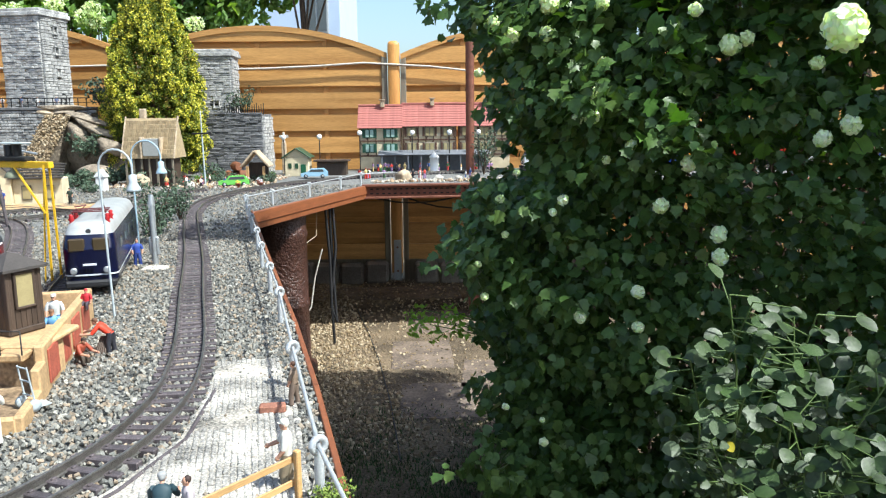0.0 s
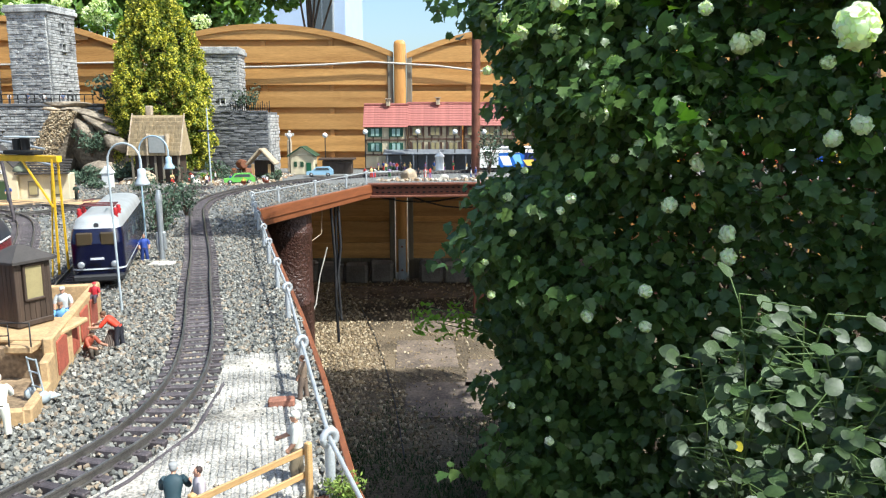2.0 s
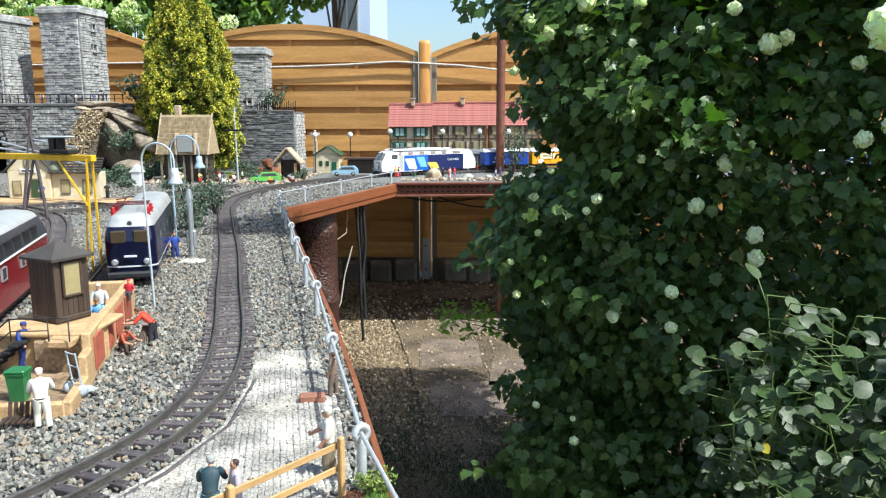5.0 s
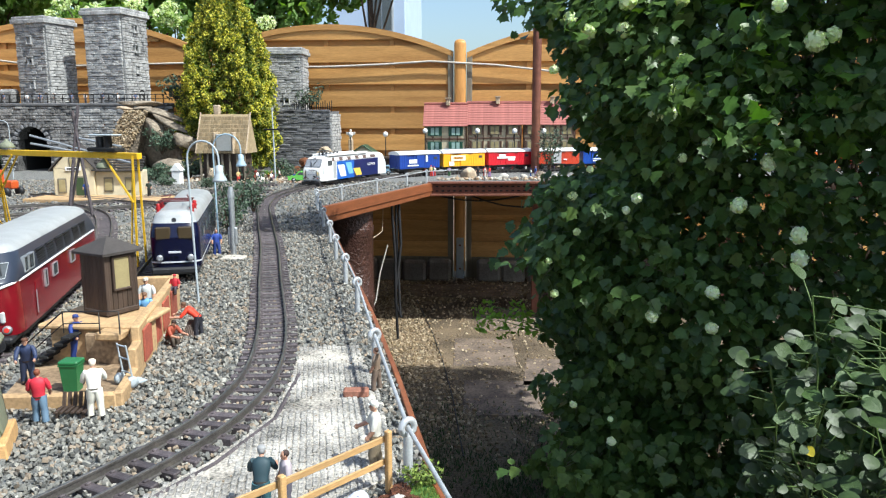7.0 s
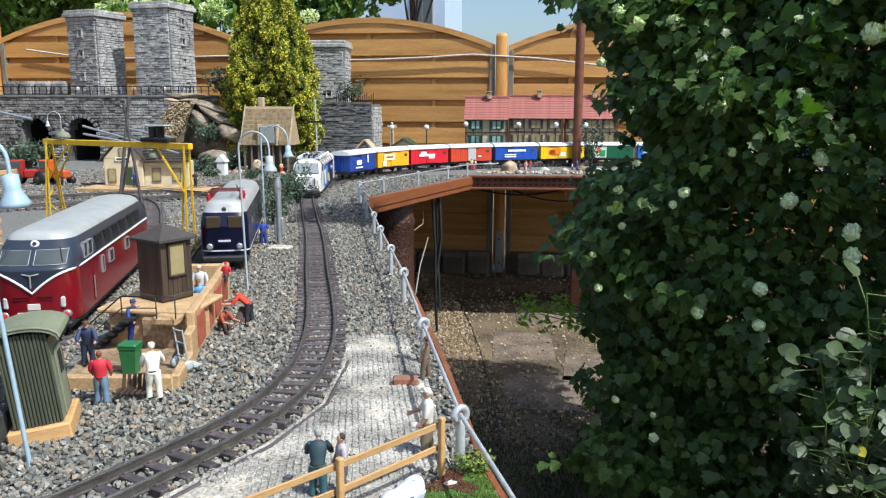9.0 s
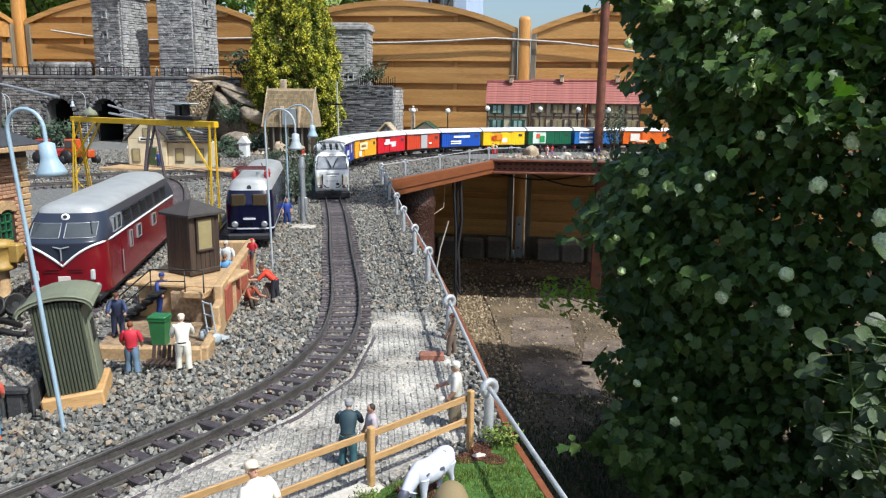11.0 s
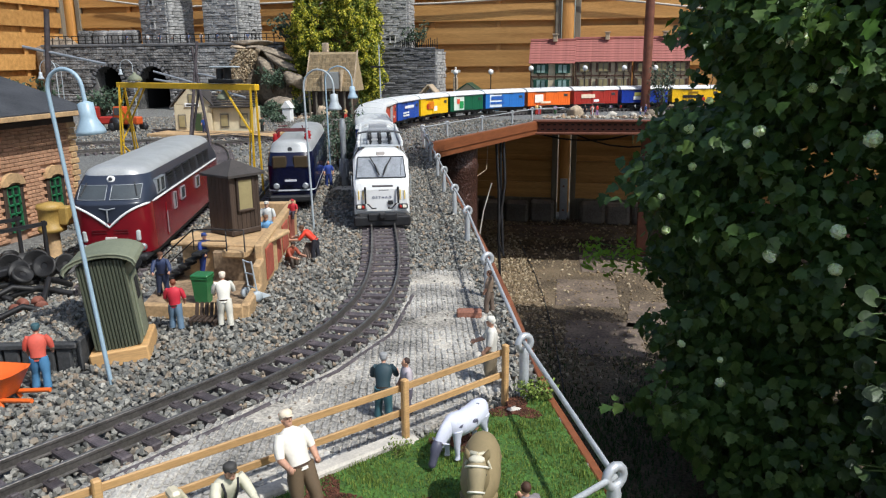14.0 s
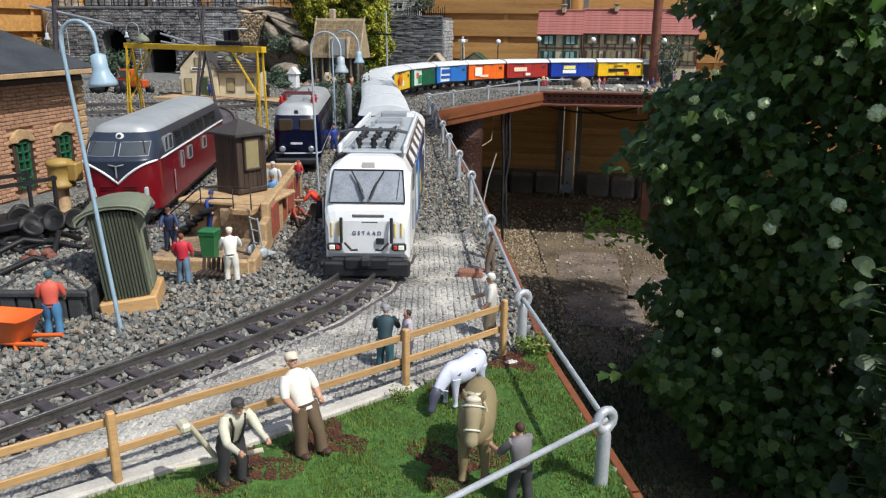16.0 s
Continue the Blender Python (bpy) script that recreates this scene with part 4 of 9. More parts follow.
def rocks():
    for x, y, z, rx, ry, rz, mt, lab in ((-2.30, 5.14, 0.16, 0.24, 0.18, 0.22, ROCK, "rough brown boulder in the rock garden"), (-2.05, 5.06, 0.10, 0.20, 0.16, 0.16, ROCK, "rough brown boulder in the rock garden"), (-2.14, 4.80, 0.05, 0.15, 0.12, 0.07, ROCK, "rough brown boulder in the rock garden"), (-1.72, 4.35, 0.035, 0.055, 0.045, 0.045, ROCK_TAN, "round pale stone beside the track"), (-1.42, 4.3, 0.02, 0.03, 0.03, 0.03, CONCRETE, "white pebble beside the track"), (-0.24, 4.72, 0.03, 0.055, 0.05, 0.045, ROCK_TAN, "large tan stone at the table edge"), (-0.02, 4.72, 0.015, 0.04, 0.03, 0.02, CONCRETE, "pale stone at the table edge"), (0.1, 4.76, 0.012, 0.03, 0.03, 0.018, CONCRETE, "pale stone at the table edge"), (0.2, 4.78, 0.02, 0.035, 0.03, 0.03, ROCK, "brown stone at the table edge"), (0.3, 4.8, 0.015, 0.03, 0.03, 0.02, CONCRETE, "pale stone at the table edge"), (0.42, 4.8, 0.015, 0.04, 0.03, 0.02, ROCK_TAN, "tan stone at the table edge")):
        m = Mesh()
        rock(m, x, y, z, rx, ry, rz, x * 7)
        single("boulder" if rx > 0.06 else "pebble", m, mt, lab, "rock", group="rocks on the layout")
    # flat slabs piled over the scree, and long ones sliding down beside it
    for x, y, z, rx, ry, rz, tilt, turn in ((-2.47, 5.02, 0.470, 0.150, 0.10, 0.024, 3, 8), (-2.44, 5.04, 0.435, 0.110, 0.09, 0.022, -4, -10), (-2.54, 5.00, 0.438, 0.075, 0.07, 0.018, 6, 20), (-2.27, 5.00, 0.395, 0.190, 0.07, 0.030, 21, 6), (-2.20, 4.96, 0.325, 0.150, 0.06, 0.028, 27, 0), (-2.33, 4.95, 0.300, 0.120, 0.07, 0.060, 35, -12), (-2.10, 4.92, 0.215, 0.120, 0.08, 0.050, 18, 15)):
        m = Mesh()
        rock(m, 0, 0, 0, rx, ry, rz, x * 5 + z)
        single("boulder", m, ROCK if rx > 0.1 else ROCK_TAN, "flat brown sandstone slab on the rock pile", "rock", pose(x, y, z, 0, tilt, turn), "rocks on the layout")
    rng = np.random.default_rng(21)
    n = 2600
    x = rng.uniform(-2.60, -2.44, n)
    z = rng.uniform(0.05, 0.42, n)
    y = 4.93 - (0.42 - z) * 0.55 + rng.normal(0, 0.012, n)
    x = x - (0.42 - z) * 0.35 + 0.08
    v, f = stone_shape()
    m = Mesh()
    m.add([(-2.53, 4.98, 0.44), (-2.37, 4.98, 0.44), (-2.51, 4.70, 0.0), (-2.68, 4.70, 0.0), (-2.53, 5.2, 0.44), (-2.37, 5.2, 0.44), (-2.51, 5.2, 0.0), (-2.68, 5.2, 0.0)], [(0, 1, 2, 3), (4, 7, 6, 5), (0, 4, 5, 1), (1, 5, 6, 2), (3, 2, 6, 7), (0, 3, 7, 4)])
    single("scree_bank", m, ROCK, "steep bank of brown scree below the tower", "bank", kind="structure")
    bulk("scree", *scatter(v, f, np.stack([x, y, z], 1), rng.uniform(0.004, 0.011, n), turns(n, rng)), PEBBLES, "brown scree stones on a steep bank", "scree")


# ---- plants ----
def leaf_cloud(name, centres, per, spread, lo, hi, material, parent, seed, shape=None, faces=None, label=""):
    """Many small leaves round the centres, as one part."""
    rng = np.random.default_rng(seed)
    c = np.repeat(np.array(centres, float), per, 0)
    d = rng.normal(size=c.shape)
    d /= np.linalg.norm(d, axis=1)[:, None]
    at = c + d * np.array(spread) * rng.uniform(0.35, 1.0, (len(c), 1)) ** 0.5
    if shape is None:
        shape = np.array([(-0.5, 0, 0), (0, -0.28, 0.06), (0.5, 0, 0), (0, 0.28, 0.06)])
        faces = np.array([(0, 1, 2, 3)])
    v, f = scatter(shape, faces, at, rng.uniform(lo, hi, len(at)), turns(len(at), rng))
    ob = bulk(name, v, f, material, label, "")
    ob.parent = parent
    return ob


def conifer():
    t = thing("conifer", "dense golden-green conical thuja standing behind the model village", "tree", pose(-1.90, 5.15, 0.0))
    m = Mesh()
    m.tube([(0, 0, -0.02), (0.01, 0, 0.5), (0, 0.01, 1.1)], 0.035, 8, 0.008)
    rng = np.random.default_rng(2)
    for k in range(40):
        z, a = 0.1 + 0.025 * k, k * 2.4
        r = 0.29 * (1 - (max(z - 0.3, 0) / 0.98) ** 1.7)
        m.tube([(0, 0, z), (r * 0.6 * math.cos(a), r * 0.6 * math.sin(a), z + 0.05), (r * 0.9 * math.cos(a), r * 0.9 * math.sin(a), z + 0.12)], 0.006, 5, 0.002)
    part("trunk", m, TWIG, t)
    n = 2600
    z = rng.uniform(0.06, 1.24, n)
    r = 0.315 * np.clip(1 - (np.clip(z - 0.22, 0, 9) / 1.06) ** 1.75, 0.03, 1) ** 0.62 * (1 - 0.25 * np.clip(0.25 - z, 0, 1) / 0.25)
    a = rng.uniform(0, 2 * np.pi, n)
    lump = 1 + 0.12 * np.sin(a * 5 + z * 9) + 0.07 * np.sin(a * 11 - z * 17)
    rr = r * lump * rng.uniform(0.72, 1.0, n)
    cen = np.stack([rr * np.cos(a), rr * np.sin(a), z], 1)
    spray = np.array([(-0.2, 0, -0.4), (0.2, 0.05, -0.4), (0.45, 0.0, 0.3), (0.0, 0.12, 0.75), (-0.45, 0, 0.3)])
    leaf_cloud("crown", cen, 34, (0.024, 0.024, 0.034), 0.008, 0.016, THUJA, t, 4, spray, np.array([(0, 1, 2, 3, 4)]))
    out = cen[rr > 0.86 * r] * np.array((1.05, 1.05, 1.0))
    leaf_cloud("golden_foliage", out, 26, (0.016, 0.016, 0.026), 0.006, 0.012, THUJA_TIP, t, 6, spray, np.array([(0, 1, 2, 3, 4)]))


def leaf_shape():
    """A three-lobed, toothed leaf with a folded middle; about one unit long."""
    half = [(0, 0), (0.20, 0.02), (0.45, 0.16), (0.33, 0.32), (0.50, 0.55), (0.30, 0.57), (0.24, 0.74), (0.10, 0.80), (0, 1.0)]
    v = [(0, y, 0) for y in (0, 0.3, 0.6, 1.0)]
    v += [(x, y, 0.16 * x + 0.03 * math.sin(y * 9)) for x, y in half[1:-1]] + [(-x, y, 0.16 * x - 0.03 * math.sin(y * 7)) for x, y in half[1:-1]]
    v = np.array(v)
    v[:, 2] -= 0.22 * (v[:, 1] - 0.2) ** 2
    f = []
    for o in (4, 11):
        q = [(0, o, o + 1), (0, o + 1, 1), (1, o + 1, o + 2), (1, o + 2, o + 3), (1, o + 3, o + 4), (1, o + 4, 2), (2, o + 4, o + 5), (2, o + 5, o + 6), (2, o + 6, 3)]
        f += q if o == 4 else [k[::-1] for k in q]
    return v, np.array(f)


FLOWERS_HIGH = [(0.729, 1.394, 0.532, 0.041, 1), (0.374, 1.871, 0.381, 0.021, 1), (0.341, 1.884, 0.377, 0.015, 1), (0.534, 1.82, 0.168, 0.02, 1), (0.66, 1.773, 0.105, 0.021, 1), (0.667, 1.773, 0.051, 0.021, 1), (0.592, 1.799, 0.27, 0.021, 1), (0.464, 1.842, 0.312, 0.016, 1), (0.885, 1.646, 0.359, 0.023, 1), (0.839, 1.671, 0.33, 0.021, 1), (0.664, 1.773, 0.538, 0.026, 0), (0.698, 1.765, 0.552, 0.018, 0), (0.266, 1.91, 0.581, 0.02, 0), (0.185, 1.935, 0.582, 0.02, 0), (0.14, 1.952, 0.616, 0.017, 0), (0.59, 1.799, 0.619, 0.017, 1), (0.396, 1.867, 0.506, 0.019, 0), (0.31, 1.893, 0.177, 0.015, 1), (0.272, 1.906, 0.652, 0.028, 0)]
FLOWERS_LOW = [(0.157, 1.948, 0.175, 0.013, 0), (0.286, 1.901, 0.145, 0.011, 1), (0.357, 1.88, -0.12, 0.018, 1), (0.49, 1.833, -0.047, 0.018, 1), (0.493, 1.833, -0.136, 0.016, 1), (0.17, 1.944, 0.083, 0.011, 0), (0.101, 1.965, 0.001, 0.01, 0), (0.118, 1.961, -0.085, 0.012, 0), (0.173, 1.94, -0.383, 0.011, 1), (0.272, 1.906, -0.47, 0.013, 1), (0.268, 1.91, -0.409, 0.008, 1), (0.376, 1.871, 0.437, 0.015, 0), (0.409, 1.863, 0.277, 0.012, 0), (0.822, 1.684, 0.491, 0.017, 0), (0.198, 1.931, 0.244, 0.01, 0), (0.103, 1.965, 0.492, 0.013, 0), (0.39, 1.867, 0.645, 0.019, 0), (0.876, 1.65, -0.064, 0.012, 0)]


def flank(z):
    """How far the flank of the bush is drawn in (+) or bulges (-) at a height."""
    return float(np.interp(z, (-0.9, -0.6, -0.37, -0.02, 0.26, 0.5, 0.68, 1.2), (0.12, 0.04, -0.05, -0.02, 0.135, 0.09, -0.03, -0.04)))


def bush_points(rng, n):
    """Places in the outer layer of the bush and its added shading arm, and how deep they lie."""
    out = []
    while len(out) < n:
        # far: unseen arm added on the right to keep sun off the front
        far = rng.random() < 0.16
        x, y, z = rng.uniform(1.2, 2.4) if far else rng.uniform(0.0, 1.45), rng.uniform(-0.5, 2.6) if far else rng.uniform(1.1, 3.0), rng.uniform(GROUND_Z + 0.02, 0.95 if far else 1.5)
        # distance inside a hedge-like body
        lean = 0.05 * math.sin(z * 5 + y * 3) + 0.05 * math.sin(z * 11 + x * 7) + 0.03 * math.sin(z * 23 + x * 17 + y * 13)
        foot = 0.10 * max(0, -0.35 - z) - 0.10 * max(z - 0.1, 0) * 0.3
        left = x - (0.10 + 0.32 * max(0, y - 2.15) ** 1.5 + foot) + lean
        front = y - (2.02 - 0.34 * x - 0.30 * max(0, x - 0.7) - 2.6 * max(0, x - 1.2)) + lean
        top = (1.45 - z) + lean
        left -= flank(z)
        left += 0.02 * math.sin(z * 3.3 + 0.6) + 0.045 * math.sin(z * 17 + y * 9) * math.sin(z * 7.3)
        d = min(left, front * 0.9, top)
        if 0 < d < (0.30 if not far else 0.22):
            out.append((x, y, z, d))
    return np.array(out)


def bush():
    t = thing("snowball_bush", "large dark green viburnum bush with cream-white ball flowers", "bush", pose(0, 0, GROUND_Z))
    up = Matrix.Translation((0, 0, -GROUND_Z))
    rng = np.random.default_rng(12)
    m = Mesh()
    r2 = random.Random(5)
    for k in range(46):
        bx, by = r2.uniform(0.6, 1.6), r2.uniform(1.9, 2.8)
        tx, tz = r2.uniform(0.35, 2.2), r2.uniform(0.0, 1.3)
        ty = max(2.2 - 0.34 * tx, r2.uniform(1.4, 2.7))
        mid = ((bx * 0.65 + tx * 0.35) + r2.uniform(-0.1, 0.1), (by + ty) / 2 + 0.1, (GROUND_Z + tz) / 2 + 0.1)
        m.tube([(bx, by, GROUND_Z), mid, (tx, ty, tz)], 0.014, 6, 0.003)
        for j in range(3):
            ex, ey, ez = tx + r2.uniform(-0.35, 0.35), ty + r2.uniform(-0.4, 0.2), tz + r2.uniform(-0.3, 0.3)
            if ey < 2.22 - 0.34 * ex or ex < 0.30:
                continue
            m.tube([mid, ((mid[0] + ex) / 2, (mid[1] + ey) / 2, (mid[2] + ez) / 2 + 0.05), (ex, ey, ez)], 0.006, 5, 0.002)
    ob = tagged(part("branchwork", m, TWIG, t), kind="stuff")
    ob.matrix_basis = up
    p = bush_points(rng, 82000)
    keep = np.ones(len(p), bool)
    gap = np.sin(p[:, 0] * 9 + 1) * np.sin(p[:, 2] * 8 + p[:, 0] * 3) * np.sin(p[:, 0] * 5 - p[:, 2] * 4)
    keep &= ~((gap > 0.72) & (p[:, 3] < 0.06))
    # tiers: the outermost leaves stand in drooping clumps with hollows between
    tier = np.sin(p[:, 2] * 27 + 4 * np.sin(p[:, 0] * 6)) + np.sin(p[:, 0] * 31 + p[:, 1] * 17 + 3 * np.sin(p[:, 2] * 9))
    keep &= ~((tier < -0.25) & (p[:, 3] < 0.055 + 0.03 * rng.random(len(p))))
    p = p[keep]
    # loose sprigs that stand out of the left flank and the front
    sp = []
    edge = p[(p[:, 3] < 0.03) & (p[:, 0] < 0.7) & (p[:, 2] > -0.75)]
    for k in rng.choice(len(edge), 90, False):
        d = np.array((-1.0, -0.5, rng.uniform(-0.5, 0.7))) * rng.uniform(0.05, 0.13)
        for j in range(9):
            q = edge[k, :3] + d * (j / 8) + rng.normal(0, 0.010, 3)
            sp.append((q[0], q[1], q[2], 0.02))
    p = np.concatenate([p, np.array(sp)])
    v, f = leaf_shape()
    n = len(p)
    # leaves hang with their faces turned outward and up
    outward = np.stack([np.where(p[:, 0] < 0.5, -0.8, -0.1), np.full(n, -0.8), np.full(n, 0.95)], 1) + rng.normal(0, 0.68, (n, 3))
    outward /= np.linalg.norm(outward, axis=1)[:, None]
    down = np.array([0, 0, -1.0]) + rng.normal(0, 0.45, (n, 3))
    down -= outward * (down * outward).sum(1)[:, None]
    down /= np.linalg.norm(down, axis=1)[:, None]
    side = np.cross(down, outward)
    rot = np.stack([side, down, outward], 2)
    size = rng.uniform(0.018, 0.044, n)
    vv, ff = scatter(v, f, p[:, :3], size, rot)
    ob = bulk("leaves", vv, ff, GREEN_LEAF, "dense dark green lobed leaves", "", smooth=True)
    ob.parent, ob.matrix_basis = t, up
    # brighter leaves near the top; sun shining through is put into their colour
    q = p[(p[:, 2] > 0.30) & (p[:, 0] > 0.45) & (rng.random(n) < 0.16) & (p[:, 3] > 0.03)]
    k = len(q)
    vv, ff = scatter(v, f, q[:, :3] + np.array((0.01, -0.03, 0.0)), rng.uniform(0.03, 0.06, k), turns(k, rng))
    ob = bulk("backlit_leaves", vv, ff, LEAF_PALE, "leaves with yellow-green backlight in their colour", "", smooth=True)
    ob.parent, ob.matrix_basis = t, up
    # ball flowers
    fl = {}
    for pale in (0, 1):
        q = np.random.default_rng(30 + pale)
        k = 240
        d = q.normal(size=(k, 3))
        d /= np.linalg.norm(d, axis=1)[:, None]
        pet = np.array([(0, 0, 0.04), (0.16, 0.03, 0), (0.12, 0.13, 0.02), (0, 0.17, 0), (-0.13, 0.12, 0.02), (-0.17, 0, 0), (-0.1, -0.14, 0.02), (0.03, -0.17, 0), (0.13, -0.1, 0.02)]) * 1.15
        pf = np.array([(0, i, i % 8 + 1) for i in range(1, 9)])
        u = np.cross(d, q.normal(size=(k, 3)))
        u /= np.linalg.norm(u, axis=1)[:, None]
        w = d + q.normal(0, 0.42, (k, 3))
        w /= np.linalg.norm(w, axis=1)[:, None]
        u -= w * (u * w).sum(1)[:, None]
        u /= np.linalg.norm(u, axis=1)[:, None]
        rr = np.stack([u, np.cross(w, u), w], 2)
        lump = 0.90 + 0.10 * np.sin(d[:, :1] * 7 + 1) * np.sin(d[:, 1:2] * 6) + 0.06 * np.sin(d[:, 2:] * 9)
        a, b = scatter(pet, pf, d * lump * q.uniform(0.78, 1.06, (k, 1)), q.uniform(0.95, 1.45, k), rr)
        me = bulk("flower", a, b, PETAL_WHITE if pale else PETAL, "", "", smooth=True)
        data = me.data
        bpy.data.objects.remove(me)
        fl[pale] = data
    for x, y, z, r, pale in FLOWERS_HIGH + FLOWERS_LOW:
        ob = new("flower", fl[pale])
        ob.parent = t
        ob.matrix_basis = Matrix.LocRotScale((x, y, z - GROUND_Z), Euler((r2.uniform(0, 6), r2.uniform(0, 6), 0)), (r * 0.94, r * 0.90, r * r2.uniform(0.80, 0.95)))
        tagged(ob, "white ball flower" if pale else "pale green ball flower")


def rose():
    t = thing("rose_bush", "rose shoots with glossy rounded green leaves before the viburnum", "bush", pose(0.68, 1.30, GROUND_Z))
    rng = random.Random(17)
    leaf = Mesh()
    ring = [(0, 0), (0.2, 0.08), (0.36, 0.28), (0.40, 0.5), (0.33, 0.72), (0.18, 0.9), (0, 1.0)]
    v = [(0, y, 0) for y in (0.0, 0.35, 0.7, 1.0)]
    v += [(x, y, 0.14 * x) for x, y in ring[1:-1]] + [(-x, y, 0.14 * x) for x, y in ring[1:-1]]
    v = [(x, y, z - 0.18 * (y - 0.3) ** 2) for x, y, z in v]
    f = []
    for o in (4, 9):
        q = [(0, o, o + 1), (0, o + 1, 1), (1, o + 1, o + 2), (1, o + 2, o + 3), (1, o + 3, 2), (2, o + 3, o + 4), (2, o + 4, 3)]
        f += q if o == 4 else [k[::-1] for k in q]
    leaf.add(v, f, smooth=True)
    me, my = leaf.data("leaf", ROSE_LEAF), leaf.data("leaf", YELLOW_LEAF)
    st = Mesh()
    made = 0
    rest = Mesh()
    for k in range(60):
        bx, by = rng.uniform(-0.12, 0.6), rng.uniform(-0.02, 0.28)
        tx, ty, tz = bx + rng.uniform(-0.22, 0.15), by + rng.uniform(-0.25, 0.02), rng.uniform(0.40, 0.96)
        tx = max(tx, -0.20)
        pts = [Vector((bx, by, 0)), Vector((bx, by + 0.03, tz * 0.5)), Vector(((bx + tx) / 2, (by + ty) / 2, tz * 0.85)), Vector((tx, ty, tz))]
        st.tube(pts, 0.003, 5, 0.0014)
        for j in range(14):
            u = 0.30 + 0.70 * j / 13
            i = min(int(u * 3), 2)
            p = pts[i].lerp(pts[i + 1], u * 3 - i)
            a = rng.uniform(0, 2 * math.pi)
            stalk = Vector((math.cos(a) * 0.8, math.sin(a) * 0.5 - 0.4, rng.uniform(-0.1, 0.5))).normalized()
            q = p + stalk * rng.uniform(0.03, 0.08)
            st.tube([p, q], 0.0015, 4)
            for d in ((stalk, 0.0), (stalk, 1.1), (stalk, -1.1))[: rng.choice((1, 2, 3))]:
                y = (Matrix.Rotation(d[1], 3, "Z") @ d[0] + Vector((0, 0, rng.uniform(-0.7, 0.0)))).normalized()
                z = (Vector((rng.uniform(-0.5, 0.5), -0.7 + rng.uniform(-0.4, 0.4), 0.7)) - y * 0.1)
                z = (z - y * z.dot(y)).normalized()
                s = rng.uniform(0.020, 0.042)
                mm = Matrix.Translation(q) @ Matrix((y.cross(z), y, z)).transposed().to_4x4() @ Matrix.Diagonal((s, s, s, 1))
                if made < 290:
                    part("leaf", my if made in (40, 170, 200) else me, None, t, at=mm)
                else:
                    rest.add(v, f, mm, True)
                made += 1
    tagged(part("leaf_mass", rest, ROSE_LEAF, t), kind="stuff")
    tagged(part("shoot_growth", st, TWIG_GREEN, t), kind="stuff")


def small_shrub(x, y, z, r, h, material, label, seed, n=60):
    t = thing("shrub", label, "plant", pose(x, y, z), "small plants on the layout")
    rng = np.random.default_rng(seed)
    m = Mesh()
    cen = []
    for k in range(7):
        a = k * 2.4
        e = (r * 0.7 * math.cos(a), r * 0.7 * math.sin(a), h * rng.uniform(0.5, 1.0))
        m.tube([(0, 0, 0), (e[0] * 0.4, e[1] * 0.4, e[2] * 0.5), e], 0.05 * r, 5, 0.02 * r)
        cen += [e, (e[0] * 0.6, e[1] * 0.6, e[2] * 0.6)]
    part("stem", m, TWIG, t)
    leaf_cloud("foliage", cen, n, (r * 0.42, r * 0.42, h * 0.28), r * 0.10, r * 0.26, material, t, seed)


def far_trees():
    rng = np.random.default_rng(40)
    for x, y, w, z0, z1, n, seed in ((-6.4, 9.0, 1.6, 1.0, 3.4, 110, 1), (-4.2, 8.4, 1.2, 1.2, 3.2, 100, 2), (-5.3, 7.6, 0.9, 1.2, 2.6, 60, 7), (-2.6, 8.0, 0.9, 1.1, 2.6, 70, 3), (-1.4, 8.0, 0.7, 1.55, 2.6, 24, 5), (-8.5, 6.5, 1.4, 1.0, 3.5, 50, 4), (3.2, 8.6, 1.5, 0.6, 3.2, 60, 6)):
        t = thing("garden_tree", "leafy garden tree rising behind the wooden fence", "tree", pose(x, y, GROUND_Z), "trees behind the fence")
        m = Mesh()
        h = z1 - GROUND_Z
        m.tube([(0, 0, 0), (0.05, 0.02, h * 0.4), (-0.02, 0, h * 0.85)], 0.045, 8, 0.012)
        cen = []
        for k in range(n):
            c = rng.normal(0, 1, 3)
            c /= np.linalg.norm(c)
            c = c * rng.uniform(0.5, 1.0) * np.array((w, w * 0.5, (z1 - z0) / 2)) + np.array((0, 0, (z0 + z1) / 2 - GROUND_Z))
            cen.append(c)
            if k % 4 == 0:
                m.tube([(0, 0, c[2] * 0.6), tuple(c * 0.6 + np.array((0, 0, c[2] * 0.3))), tuple(c)], 0.014, 5, 0.004)
        part("trunk", m, TWIG, t)
        leaf_cloud("crown", cen, 170, (w * 0.26, w * 0.2, w * 0.24), 0.05, 0.13, TREE_LEAF, t, 50 + seed)
    # pale blossoms of a shrub leaning over the fence
    t = thing("blossom_shrub", "shrub with cream blossom panicles above the fence", "bush", pose(-3.0, 6.6, GROUND_Z))
    cen = []
    m = Mesh()
    for k in range(16):
        c = (rng.uniform(-0.9, 0.25), rng.uniform(-0.2, 0.2), rng.uniform(1.95, 2.2))
        m.tube([(0, 0.1, 0), (c[0] * 0.4, 0.1, 1.2), c], 0.012, 5, 0.004)
        cen.append(c)
    part("stem", m, TWIG, t)
    leaf_cloud("foliage", cen, 50, (0.14, 0.1, 0.10), 0.04, 0.09, TREE_LEAF, t, 70)
    leaf_cloud("blossom", [(c[0], c[1] - 0.08, c[2] + 0.02) for c in cen] + [(1.05, -0.35, 2.03)], 240, (0.085, 0.05, 0.06), 0.012, 0.03, PETAL, t, 71)


